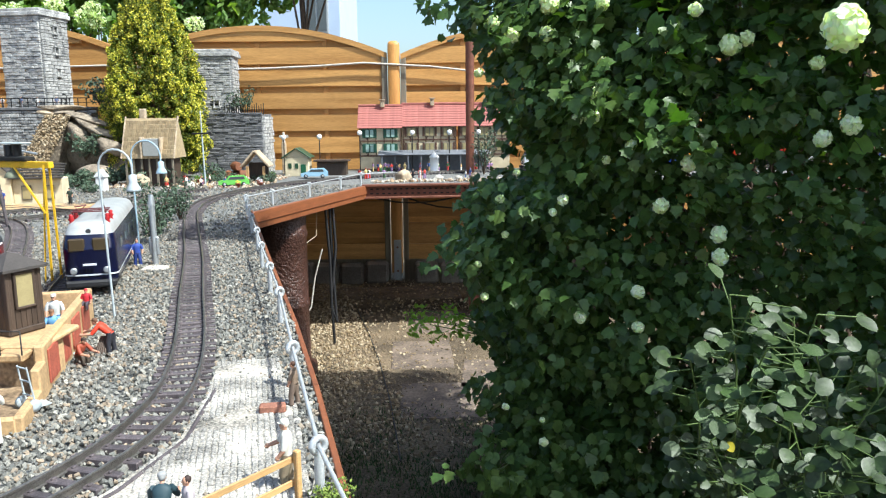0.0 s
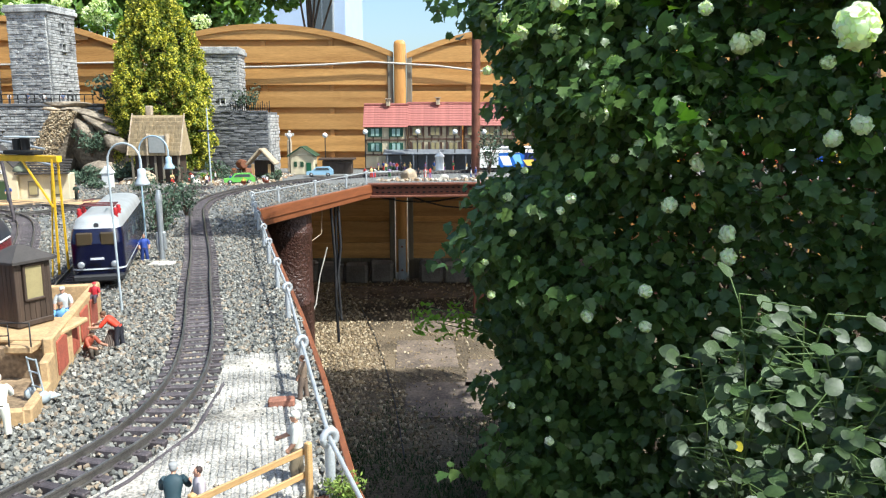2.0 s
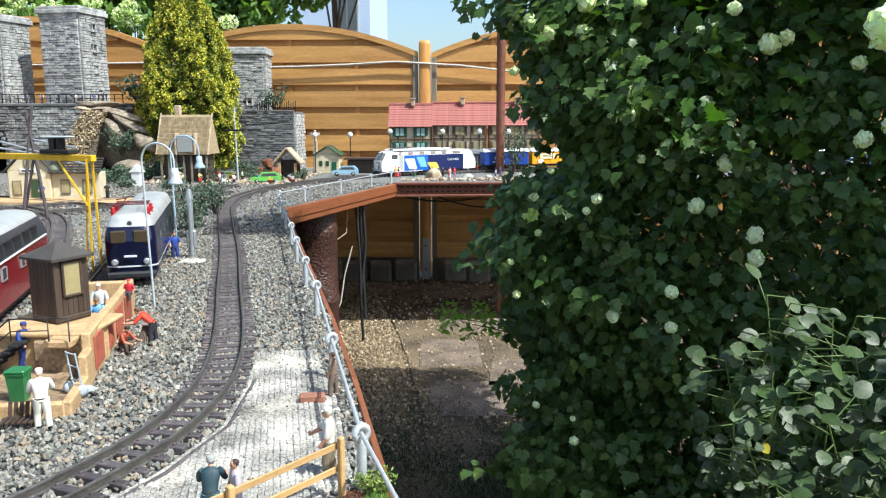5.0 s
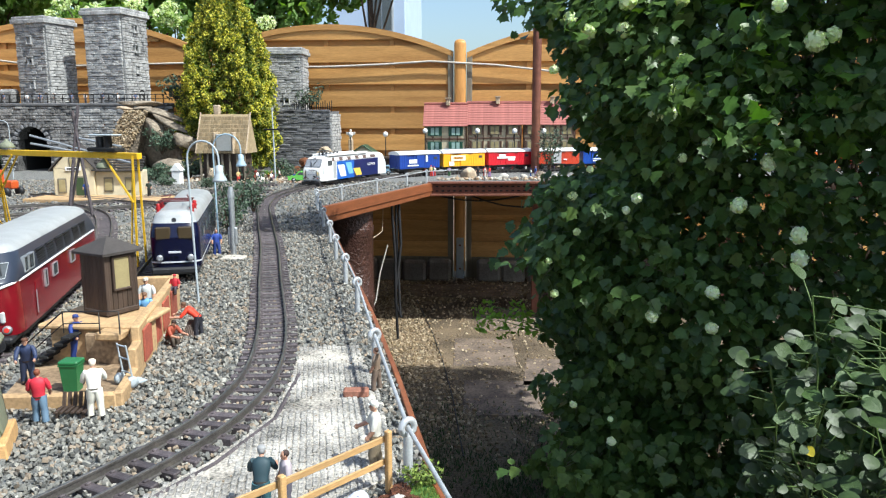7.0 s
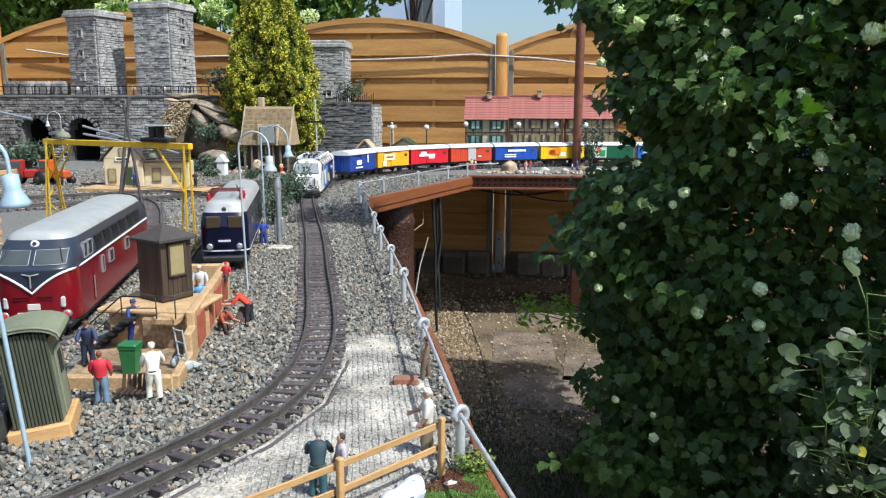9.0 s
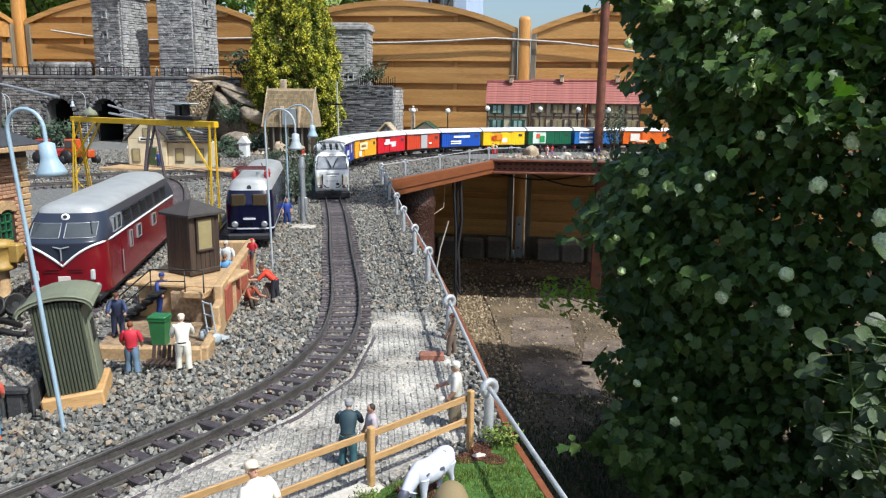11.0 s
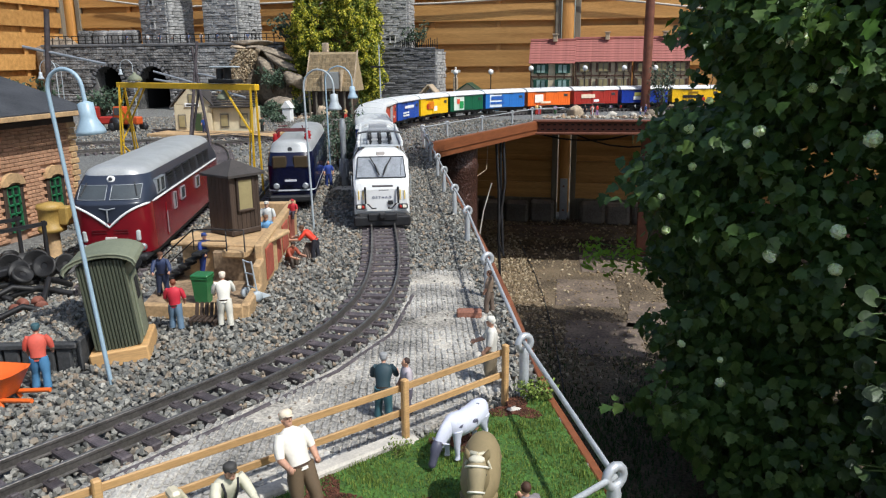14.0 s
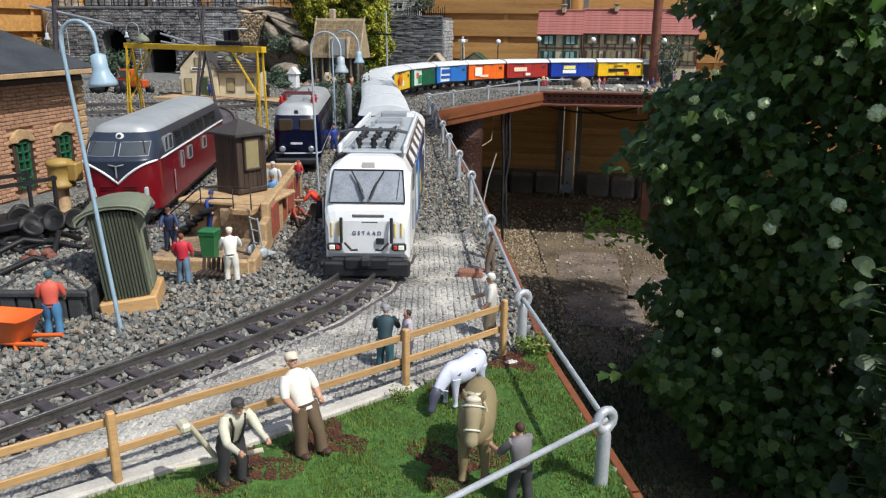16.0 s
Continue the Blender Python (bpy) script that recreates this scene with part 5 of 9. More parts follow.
def neighbour_house():
    t = thing("neighbour_house", "pale blue-grey plastered house with a tall window behind the fence", "house", pose(-3.75, 21.0, GROUND_Z))
    wallm = mat("pale_blue_plaster", (0.42, 0.52, 0.68), 0.85, var=0.06, scale=2, fine=30)
    m = Mesh()
    m.box(0, 2, 4, 2.1, 4, 8, 0.03)
    part("wall", m, wallm, t)
    m = Mesh()
    m.box(0, 2, 8.1, 2.4, 4.3, 0.25, 0.05)
    part("roof", m, TAR, t)
    w = part("window", Mesh().box(0.42, -0.02, 4.6, 0.62, 0.08, 2.2, 0.02), GALV, t)
    for x in (0.28, 0.56):
        part("pane", Mesh().box(x, -0.07, 4.6, 0.24, 0.02, 2.05), WINDOW, w)


# ---- rolling stock ----
def box_ring(x, w, z0, z1, ch, top=None):
    """A cross-section at x: upright sides, chamfered towards a roof of width top."""
    t = top if top is not None else w - 2 * ch
    return [(x, -w / 2, z0), (x, w / 2, z0), (x, w / 2, z1 - ch), (x, (w / 2 + t / 2) / 2 + 0.002, z1 - ch * 0.35), (x, t / 2, z1), (x, -t / 2, z1), (x, -(w / 2 + t / 2) / 2 - 0.002, z1 - ch * 0.35), (x, -w / 2, z1 - ch)]


def wheels(t, xs, r=0.0155, gauge=0.0475):
    for x in xs:
        for y in (-gauge / 2, gauge / 2):
            m = Mesh()
            m.turn([(r * 0.3, -0.004), (r, -0.003), (r, 0.003), (r * 1.1, 0.0035), (r * 1.1, 0.005), (r * 0.3, 0.005)], 14, m=pose(x, y, 0.0185 + r, 90 if y > 0 else -90))
            part("wheel", m, BLACK_IRON, t)


def letters(text, size, m, material, parent, name="lettering", label=""):
    c = bpy.data.curves.new(name, "FONT")
    c.body, c.size, c.extrude, c.align_x, c.align_y = text, size, 0.0003, "CENTER", "CENTER"
    tmp = bpy.data.objects.new(name, c)
    scene.collection.objects.link(tmp)
    dg = bpy.context.evaluated_depsgraph_get()
    me = bpy.data.meshes.new_from_object(tmp.evaluated_get(dg))
    bpy.data.objects.remove(tmp)
    me.materials.clear()
    me.materials.append(material)
    return part(name, me, None, parent, label, at=m)


FACE_X = Matrix(((0, 0, 1, 0), (1, 0, 0, 0), (0, 1, 0, 0), (0, 0, 0, 1)))  # text facing +x
FACE_R = Matrix(((1, 0, 0, 0), (0, 0, -1, 0), (0, 1, 0, 0), (0, 0, 0, 1)))  # text facing -y
FACE_L = Matrix(((-1, 0, 0, 0), (0, 0, 1, 0), (0, 1, 0, 0), (0, 0, 0, 1)))  # text facing +y


def express():
    """White electric locomotive; x forward, its middle at the origin."""
    t = thing("electric_locomotive", "white electric model locomotive with blue picture livery and sloped windscreen", "locomotive")
    L, W = 0.68, 0.118
    h = L / 2
    body = Mesh()
    front = [(h, 0.104, 0.045, 0.092, 0.012), (h - 0.004, 0.112, 0.038, 0.106, 0.012), (h - 0.010, 0.116, 0.036, 0.116, 0.012), (h - 0.034, 0.116, 0.036, 0.160, 0.014), (h - 0.042, 0.117, 0.036, 0.168, 0.018), (h - 0.06, W, 0.036, 0.173, 0.024)]
    mid = [(h - 0.10, W, 0.036, 0.174, 0.032)]
    rings = [box_ring(x, w, a, b, c) for x, w, a, b, c in front + mid]
    rear = [box_ring(-x, w, a, b, c) for x, w, a, b, c in reversed(front + mid)]
    body.loft(rings, True, False)
    part("front_cab", body, WHITE_PAINT, t)
    body = Mesh()
    body.loft([rings[-1], box_ring(h - 0.15, W, 0.036, 0.174, 0.032)], False, False)
    part("cab_side", body, WHITE_PAINT, t)
    blue, navy = paint(30, 92, 178, 0.3), paint(18, 32, 84, 0.3)
    body = Mesh()
    body.loft([box_ring(h - 0.15, W, 0.036, 0.142, 0.001, W - 0.002), box_ring(-h + 0.36, W, 0.036, 0.142, 0.001, W - 0.002)], True, False)
    part("side_panel", body, blue, t, "blue pictorial side panel")
    body = Mesh()
    body.loft([box_ring(-h + 0.36, W, 0.036, 0.142, 0.001, W - 0.002), box_ring(-h + 0.10, W, 0.036, 0.142, 0.001, W - 0.002)], True, False)
    part("side_panel", body, navy, t, "dark blue side panel")
    body = Mesh()
    body.loft(rear, True, False)
    part("rear_cab", body, WHITE_PAINT, t)
    m = Mesh()
    m.loft([[(x, -W / 2, 0.142), (x, W / 2, 0.142), (x, W / 2 - 0.014, 0.164), (x, W / 2 - 0.030, 0.174), (x, -W / 2 + 0.030, 0.174), (x, -W / 2 + 0.014, 0.164)] for x in (h - 0.15, -h + 0.10)], True, False)
    part("roof", m, ROOF_WHITE, t)
    for sy in (-1, 1):
        for x0, x1, c, za, zb in ((0.10, 0.155, (235, 240, 245), 0.05, 0.12), (0.03, 0.075, (120, 180, 225), 0.06, 0.13), (-0.06, 0.0, (225, 190, 80), 0.045, 0.09)):
            q = Mesh()
            y = sy * (W / 2 + 0.0006)
            q.add([(x0, y, za), (x1, y, za), (x1 + 0.03, y, zb), (x0 - 0.01 + 0.03, y, zb)], [(0, 1, 2, 3)])
            part("livery_shape", q, paint(*c), t)
        letters("GSTAAD", 0.022, Matrix.Translation((-0.16, sy * (W / 2 + 0.0012), 0.105)) @ (FACE_L if sy > 0 else FACE_R), WHITE_PAINT, t, "lettering", "white place name")
        q = Mesh()
        q.box(h - 0.085, sy * W / 2, 0.135, 0.04, 0.003, 0.03, 0.003)
        part("cab_window", q, WINDOW, t)
        q = Mesh()
        q.box(h - 0.13, sy * W / 2, 0.095, 0.028, 0.002, 0.10, 0.002)
        part("cab_door", q, ROOF_GREY, t)
        q = Mesh()
        q.add([(0.235, sy * (W / 2 - 0.0003), 0.1445), (-0.22, sy * (W / 2 - 0.0003), 0.1445), (-0.22, sy * (W / 2 - 0.0125), 0.1638), (0.215, sy * (W / 2 - 0.0125), 0.1638)], [(0, 1, 2, 3)], pose(0, sy * 0.0006, 0.0003))
        part("roof_vent", q, paint(88, 72, 66), t, "brown roof side panel")
        for x in (0.185, 0.105, 0.025, -0.055, -0.135):
            q = Mesh()
            q.add([(x + 0.024, sy * (W / 2 - 0.0018), 0.1470), (x - 0.024, sy * (W / 2 - 0.0018), 0.1470), (x - 0.024, sy * (W / 2 - 0.0112), 0.1617), (x + 0.014, sy * (W / 2 - 0.0112), 0.1617)], [(0, 1, 2, 3)], pose(0, sy * 0.0011, 0.0006))
            part("skylight", q, paint(222, 224, 226), t)
    # windscreen and face
    q = Mesh()
    sx = lambda z: h - 0.0100 - (z - 0.116) * 0.024 / 0.044
    q.add([(sx(0.1165) + 0.0010, -0.0515, 0.1165), (sx(0.1165) + 0.0010, 0.0515, 0.1165), (sx(0.1585) + 0.0010, 0.0475, 0.1585), (sx(0.1585) + 0.0010, -0.0475, 0.1585)], [(0, 1, 2, 3)])
    ws = part("windscreen", q, SCREEN, t, "wide windscreen with the sky's reflection in its pale colour")
    q = Mesh()
    edge = [(sx(z) + 0.0016, y, z) for y, z in ((-0.0515, 0.1165), (0.0515, 0.1165), (0.0475, 0.1585), (-0.0475, 0.1585), (-0.0515, 0.1165))]
    for a, b in zip(edge, edge[1:]):
        q.tube([a, b], 0.0011, 5)
    q.tube([(sx(0.120) + 0.0014, 0.040, 0.120), (sx(0.156) + 0.0014, 0.0435, 0.156)], 0.0006, 4)
    part("screen_edge", q, BLACK, ws, "black rubber screen edge")
    for sy in (-1, 1):
        q = Mesh()
        q.tube([(h - 0.026, sy * 0.022, 0.158), (h - 0.014, sy * 0.006, 0.130)], 0.0012, 5)
        q.tube([(h - 0.018, sy * 0.013, 0.144), (h - 0.007, sy * 0.004, 0.122)], 0.0018, 5)
        part("wiper", q, BLACK, ws)
        q = Mesh()
        q.box(h + 0.0015, sy * 0.044, 0.055, 0.006, 0.020, 0.011, 0.002)
        lamp = part("headlight", q, BLACK, t, "black rimmed lamp housing")
        q = Mesh()
        q.box(h + 0.005, sy * 0.047, 0.055, 0.002, 0.008, 0.007, 0.001)
        part("lens", q, paint(250, 245, 225), lamp)
        q = Mesh()
        q.box(h + 0.005, sy * 0.039, 0.055, 0.002, 0.005, 0.006, 0.001)
        part("tail_lens", q, paint(200, 60, 50), lamp)
        q = Mesh()
        q.tube([(h + 0.004, sy * 0.034, 0.098), (h + 0.006, sy * 0.034, 0.085), (h + 0.006, sy * 0.034, 0.062)], 0.0022, 6)
        q.tube([(h + 0.005, sy * 0.030, 0.062), (h + 0.008, sy * 0.02, 0.052), (h + 0.006, sy * 0.012, 0.052)], 0.0016, 6)
        part("cable_hose", q, BLACK, t)
        q = Mesh()
        for y in (0.0475, 0.0385):
            part("gold_stripe", Mesh().box(h + 0.0004, sy * y, 0.080, 0.002, 0.0026, 0.020, 0.0005), paint(232, 204, 120), t)
        q = Mesh()
        q.tube([(h - 0.02, sy * 0.062, 0.12), (h - 0.02, sy * 0.062, 0.075)], 0.0012, 5)
        part("grab_rail", q, GALV, t)
    letters("G S T A A D", 0.0076, Matrix.Translation((h + 0.0005, 0, 0.0745)) @ FACE_X, paint(70, 76, 110), t, "lettering", "grey place name")
    q = Mesh()
    q.box(h - 0.0032, 0.002, 0.0985, 0.004, 0.044, 0.0050, 0.001)
    q.box(h - 0.0012, 0.004, 0.0905, 0.003, 0.022, 0.0022, 0.0005)
    part("brand_bar", q, paint(96, 92, 92), t, "grey bar in place of a brand name")
    q = Mesh()
    q.box(h + 0.002, 0.018, 0.0635, 0.003, 0.011, 0.009, 0.001)
    part("socket", q, BLACK, t)
    q = Mesh()
    q.box(h - 0.036, 0, 0.1645, 0.003, 0.018, 0.010, 0.001, None)
    part("number_board", q, paint(205, 196, 190), t)
    q = Mesh()
    q.box(h - 0.002, 0, 0.033, 0.014, 0.100, 0.012, 0.003)
    q.box(h + 0.004, 0, 0.024, 0.016, 0.118, 0.022, 0.003)
    q.box(h + 0.006, 0, 0.033, 0.016, 0.060, 0.016, 0.002)
    q.box(h + 0.014, 0, 0.038, 0.018, 0.014, 0.014, 0.003)
    part("coupler", q, BLACK, t, "black buffer beam and coupling")
    # roof gear
    q = Mesh()
    for x in (0.20, 0.12, -0.05, -0.16):
        part("roof_box", Mesh().box(x, 0, 0.179, 0.03, 0.05, 0.012, 0.002), paint(150, 152, 156), t)
    for sy in (-1, 1):
        q = Mesh()
        q.tube([(0.25, sy * 0.026, 0.182), (0.0, sy * 0.026, 0.182)], 0.0016, 5)
        for x in (0.24, 0.18, 0.12, 0.06, 0.0):
            q.turn([(0.004, 0.17), (0.003, 0.176), (0.004, 0.18), (0.002, 0.186)], 6, (x, sy * 0.026, 0))
        part("roof_line", q, paint(150, 152, 156), t)
    q = Mesh()
    for sy in (-1, 1):
        q.box(0.06, sy * 0.047, 0.180, 0.40, 0.006, 0.014, 0.002)
    part("roof_coaming", q, ROOF_WHITE, t)
    q = Mesh()
    q.box(0.06, 0, 0.1755, 0.40, 0.086, 0.003, 0.001)
    part("roof_well", q, paint(176, 180, 184), t, "grey roof well")
    for x in (0.235, 0.20, 0.165, 0.13):
        for y in (-0.022, 0.0, 0.022):
            q = Mesh()
            q.turn([(0.005, 0.176), (0.0035, 0.180), (0.006, 0.183), (0.0035, 0.187), (0.005, 0.191), (0.002, 0.194)], 8, (x, y, 0))
            part("insulator", q, BLACK, t)
    q = Mesh()
    for sy in (-1, 1):
        q.tube([(0.22, sy * 0.02, 0.186), (0.13, sy * 0.026, 0.196)], 0.0018, 5)
        q.tube([(0.13, sy * 0.026, 0.196), (0.24, sy * 0.022, 0.204)], 0.0016, 5)
    for x in (0.235, 0.245):
        q.tube([(x, -0.05, 0.202), (x, -0.03, 0.206), (x, 0.03, 0.206), (x, 0.05, 0.202)], 0.0018, 5)
    part("pantograph", q, paint(70, 72, 74), t, "folded grey pantograph")
    for bx in (0.215, 0.0, -0.215):
        q = Mesh()
        q.box(bx, 0, 0.032, 0.12, 0.085, 0.016, 0.003)
        for sy in (-1, 1):
            q.box(bx, sy * 0.046, 0.03, 0.13, 0.008, 0.016, 0.003)
        part("bogie", q, BLACK, t)
    wheels(t, (0.25, 0.18, 0.035, -0.035, -0.18, -0.25))
    return t


def wagon(colour, logo, second=None, label="", grey_door=False):
    t = thing("goods_wagon", label, "wagon", group="goods wagons of the train")
    L, W, z0, z1 = 0.322, 0.112, 0.054, 0.142
    paintm = paint(*colour, 0.4)
    board = Mesh().box(0, 0, 0, L / 18 - 0.0006, 0.006, z1 - z0, 0.0006).data("board", paintm)
    for sy in (-1, 1):
        # boarded side: narrow planks
        n = 18
        for i in range(n):
            part("board", board, None, t, at=pose(-L / 2 + (i + 0.5) * L / n, sy * (W / 2 - 0.003), (z0 + z1) / 2))
        if second:
            q = Mesh()
            q.box(0.07, sy * (W / 2 + 0.0006), (z0 + z1) / 2, 0.115, 0.002, z1 - z0 - 0.012, 0.0005)
            part("side_panel", q, paint(*second), t)
        d = Mesh()
        d.box(0, sy * (W / 2 + 0.002), (z0 + z1) / 2, 0.062, 0.004, z1 - z0 - 0.008, 0.001)
        part("sliding_door", d, paint(175, 176, 178) if grey_door else paintm, t)
        d = Mesh()
        d.tube([(-0.06, sy * (W / 2 + 0.004), z1 - 0.004), (0.10, sy * (W / 2 + 0.004), z1 - 0.004)], 0.0018, 5)
        d.tube([(-0.06, sy * (W / 2 + 0.003), z0 + 0.001), (0.10, sy * (W / 2 + 0.003), z0 + 0.001)], 0.0018, 5)
        part("door_rail", d, BLACK, t)
        d = Mesh()
        d.box(-L / 2 + 0.035, sy * (W / 2 + 0.0008), z1 - 0.026, 0.028, 0.002, 0.016, 0.0005)
        part("vent_hatch", d, paint(60, 60, 62), t)
        for k, (dx, dz, w, hh, c) in enumerate(logo):
            q = Mesh()
            q.box(dx, sy * (W / 2 + 0.0048), dz, w, 0.001, hh, 0.0003)
            part("logo_shape", q, paint(*c), t)
        f = Mesh()
        f.box(0, sy * 0.034, 0.047, L + 0.004, 0.006, 0.014, 0.001)
        for x in (-0.10, 0.10):
            f.box(x, sy * 0.036, 0.034, 0.028, 0.006, 0.018, 0.002)
            f.box(x, sy * 0.036, 0.046, 0.07, 0.004, 0.004, 0.001)
        f.box(0, sy * 0.048, 0.026, 0.15, 0.006, 0.003, 0.001)
        part("frame_side", f, BLACK, t)
    for sx in (-1, 1):
        for i in range(6):
            part("board", board, None, t, at=pose(sx * (L / 2 - 0.003), -W / 2 + 0.009 + i * (W - 0.018) / 5, (z0 + z1) / 2 + 0.003, 0, 0, 90))
        e = Mesh()
        e.box(sx * (L / 2 + 0.004), 0, 0.048, 0.008, 0.094, 0.013, 0.001)
        e.box(sx * (L / 2 + 0.016), 0, 0.036, 0.03, 0.012, 0.010, 0.002)
        part("coupler", e, BLACK, t)
    r = Mesh()
    arc = [(-0.062 * math.cos(a), z1 + 0.002 + 0.021 * math.sin(a)) for a in np.linspace(0, math.pi, 11)]
    r.loft([[(x, y, z) for y, z in arc] + [(x, 0.060, z1 - 0.001), (x, -0.060, z1 - 0.001)] for x in (-L / 2 - 0.007, L / 2 + 0.007)], True, False)
    part("roof", r, ROOF_WHITE, t, "curved white roof")
    rib = Mesh()
    for x in (-0.11, -0.055, 0, 0.055, 0.11):
        rib.loft([[(x + d, y * 1.004, z + 0.0012) for y, z in arc] for d in (-0.0015, 0.0015)], False, True, False)
    part("roof_seam", rib, ROOF_GREY, t)
    wheels(t, (-0.10, 0.10), 0.0145)
    return t


def shell(t, L, W, z0, zw, z1, nose, split, low, high, roofm, rake=0.03, names=("lower_body", "upper_body")):
    """A round-nosed car body in two colours; split(x, y) gives the height where they meet."""
    n, rows = 48, 64
    def ring(z):
        v = (z - zw) / (z1 - zw) if z > zw else 0.0
        half = W / 2 * (1 - 0.16 * v * v)
        lz = L / 2 - rake * v - (0.010 * (1 - (z - z0) / (zw - z0)) if z < zw else 0)
        out = []
        for q in (0, 1):
            for i in range(n + 1):
                a = math.pi / 2 * (-1 + 2 * i / n)
                c, s = math.cos(a), math.sin(a)
                x = lz - nose + nose * abs(c) ** 0.62
                y = half * math.copysign(abs(s) ** 0.55, s)
                out.append((x, y, z) if q == 0 else (-x, -y, z))
        return out
    zs = [z0 + (z1 - z0) * i / rows for i in range(rows + 1)]
    rings = [ring(z) for z in zs]
    k = len(rings[0])
    ms = [Mesh(), Mesh()]
    for i in range(rows):
        for j in range(k):
            q = [rings[i][j], rings[i][(j + 1) % k], rings[i + 1][(j + 1) % k], rings[i + 1][j]]
            cx, cy, cz = (sum(p[d] for p in q) / 4 for d in range(3))
            ms[1 if cz > split(cx, cy) else 0].add(q, [(0, 1, 2, 3)], None, True)
    for nm, m, mt in zip(names, ms, (low, high)):
        me = m.data(nm, mt)
        bm = bmesh.new()
        bm.from_mesh(me)
        bmesh.ops.remove_doubles(bm, verts=bm.verts, dist=1e-5)
        bmesh.ops.recalc_face_normals(bm, faces=bm.faces)
        bm.to_mesh(me)
        bm.free()
        part(nm, me, None, t)
    top = rings[-1]
    m = Mesh()
    rr = [[(x * s, y * q, z1 + dz) for x, y, _ in top] for s, q, dz in ((1.0, 1.0, 0.0), (0.992, 0.93, 0.007), (0.975, 0.75, 0.013), (0.95, 0.4, 0.016), (0.9, 0.02, 0.017))]
    m.loft(rr, True, True)
    part("roof", m, roofm, t, "light grey rounded roof")
    return ring


def diesel():
    t = thing("diesel_locomotive", "wine-red and dark grey model diesel locomotive with white chevron", "locomotive", pose(-0.935, 1.362, 0.0, 0, 0, math.degrees(math.atan2(-AX.y, -AX.x))))
    t.scale = (0.93, 0.96, 0.875)
    L, W = 0.72, 0.132
    red, dark = paint(120, 20, 32, 0.2), paint(48, 54, 68, 0.3)
    sp = lambda x, y: 0.136 - 0.042 * max(0, 1 - abs(y) / (W / 2)) ** 1.7 * (1 if x > L / 2 - 0.07 else 0)
    ring = shell(t, L, W, 0.040, 0.138, 0.186, 0.060, sp, red, dark, ROOF_GREY, 0.046)
    def surf(y, z):
        r = [p for p in ring(z) if p[0] > 0]
        r.sort(key=lambda p: p[1])
        return float(np.interp(y, [p[1] for p in r], [p[0] for p in r]))
    st = Mesh()
    pts = []
    for i in range(25):
        y = -W / 2 + W * i / 24
        z = 0.136 - 0.042 * (1 - abs(y) / (W / 2)) ** 1.7
        pts.append((surf(y, z) + 0.0004, y, z))
    pts = [(-0.30, -W / 2 - 0.0004, 0.136)] + pts + [(-0.30, W / 2 + 0.0004, 0.136)]
    st.tube(pts, 0.0024, 6)
    part("chevron_stripe", st, WHITE_PAINT, t, "white chevron stripe")
    for sy in (-1, 1):
        ya, yb, za, zb = sy * 0.004, sy * 0.052, 0.146, 0.170
        q = Mesh()
        grid = [[(surf(ya + (yb - ya) * i / 5, za + (zb - za) * j / 3) + 0.0012, ya + (yb - ya) * i / 5, za + (zb - za) * j / 3) for i in range(6)] for j in range(4)]
        q.loft(grid, False, True, False)
        w = part("front_window", q, WINDOW, t)
        fr = Mesh()
        loop = grid[0] + [g[-1] for g in grid[1:]] + grid[-1][::-1][1:] + [g[0] for g in grid[::-1][1:]]
        fr.tube(loop, 0.0008, 5)
        part("window_frame", fr, GALV, w)
        q = Mesh()
        q.tube([(surf(sy * 0.040, 0.174) + 0.003, sy * 0.040, 0.174), (surf(sy * 0.047, 0.152) + 0.003, sy * 0.047, 0.152)], 0.001, 5)
        part("wiper", q, BLACK, w)
        for z, y in ((0.052, 0.048),):
            q = Mesh()
            q.turn([(0.008, 0), (0.008, 0.004), (0.006, 0.006)], 12, m=pose(surf(sy * y, z) - 0.002, sy * y, z, 0, 90))
            h = part("headlight", q, GALV, t, "chrome ringed headlight")
            q = Mesh()
            q.turn([(0.005, 0.005), (0.004, 0.007)], 10, m=pose(surf(sy * y, z) - 0.002, sy * y, z, 0, 90))
            part("lens", q, paint(215, 60, 50), h)
        q = Mesh()
        q.box(surf(sy * 0.044, 0.076), sy * 0.044, 0.076, 0.006, 0.009, 0.022, 0.003)
        part("lamp_slot", q, paint(180, 182, 180), t)
        for x, w2, zz, hh in ((0.240, 0.030, 0.158, 0.028), (0.272, 0.022, 0.158, 0.028), (0.09, 0.034, 0.112, 0.026), (-0.06, 0.034, 0.112, 0.026), (0.160, 0.016, 0.108, 0.034)):
            y = sy * (W / 2 * (1 - 0.16 * max(0, (zz - 0.138) / 0.048) ** 2))
            q = Mesh()
            q.box(x, y, zz, w2, 0.005, hh, 0.003)
            w = part("side_window", q, WINDOW, t)
            fr = Mesh()
            for d in (-1, 1):
                fr.box(x + d * w2 / 2, y, zz, 0.002, 0.007, hh + 0.002, 0.0005)
                fr.box(x, y, zz + d * hh / 2, w2 + 0.002, 0.007, 0.002, 0.0005)
            part("window_frame", fr, GALV, w)
        for x in (0.17, 0.10, 0.03, -0.04, -0.12, -0.19):
            q = Mesh()
            for k in range(6):
                q.box(x, sy * (W / 2 - 0.0020), 0.145 + k * 0.0052, 0.052, 0.005, 0.003, 0.0005, None)
            part("louvre", q, BLACK_IRON, t)
        q = Mesh()
        q.box(0.215, sy * (W / 2 + 0.0002), 0.082, 0.034, 0.002, 0.068, 0.0015)
        part("cab_door", q, red, t)
        q = Mesh()
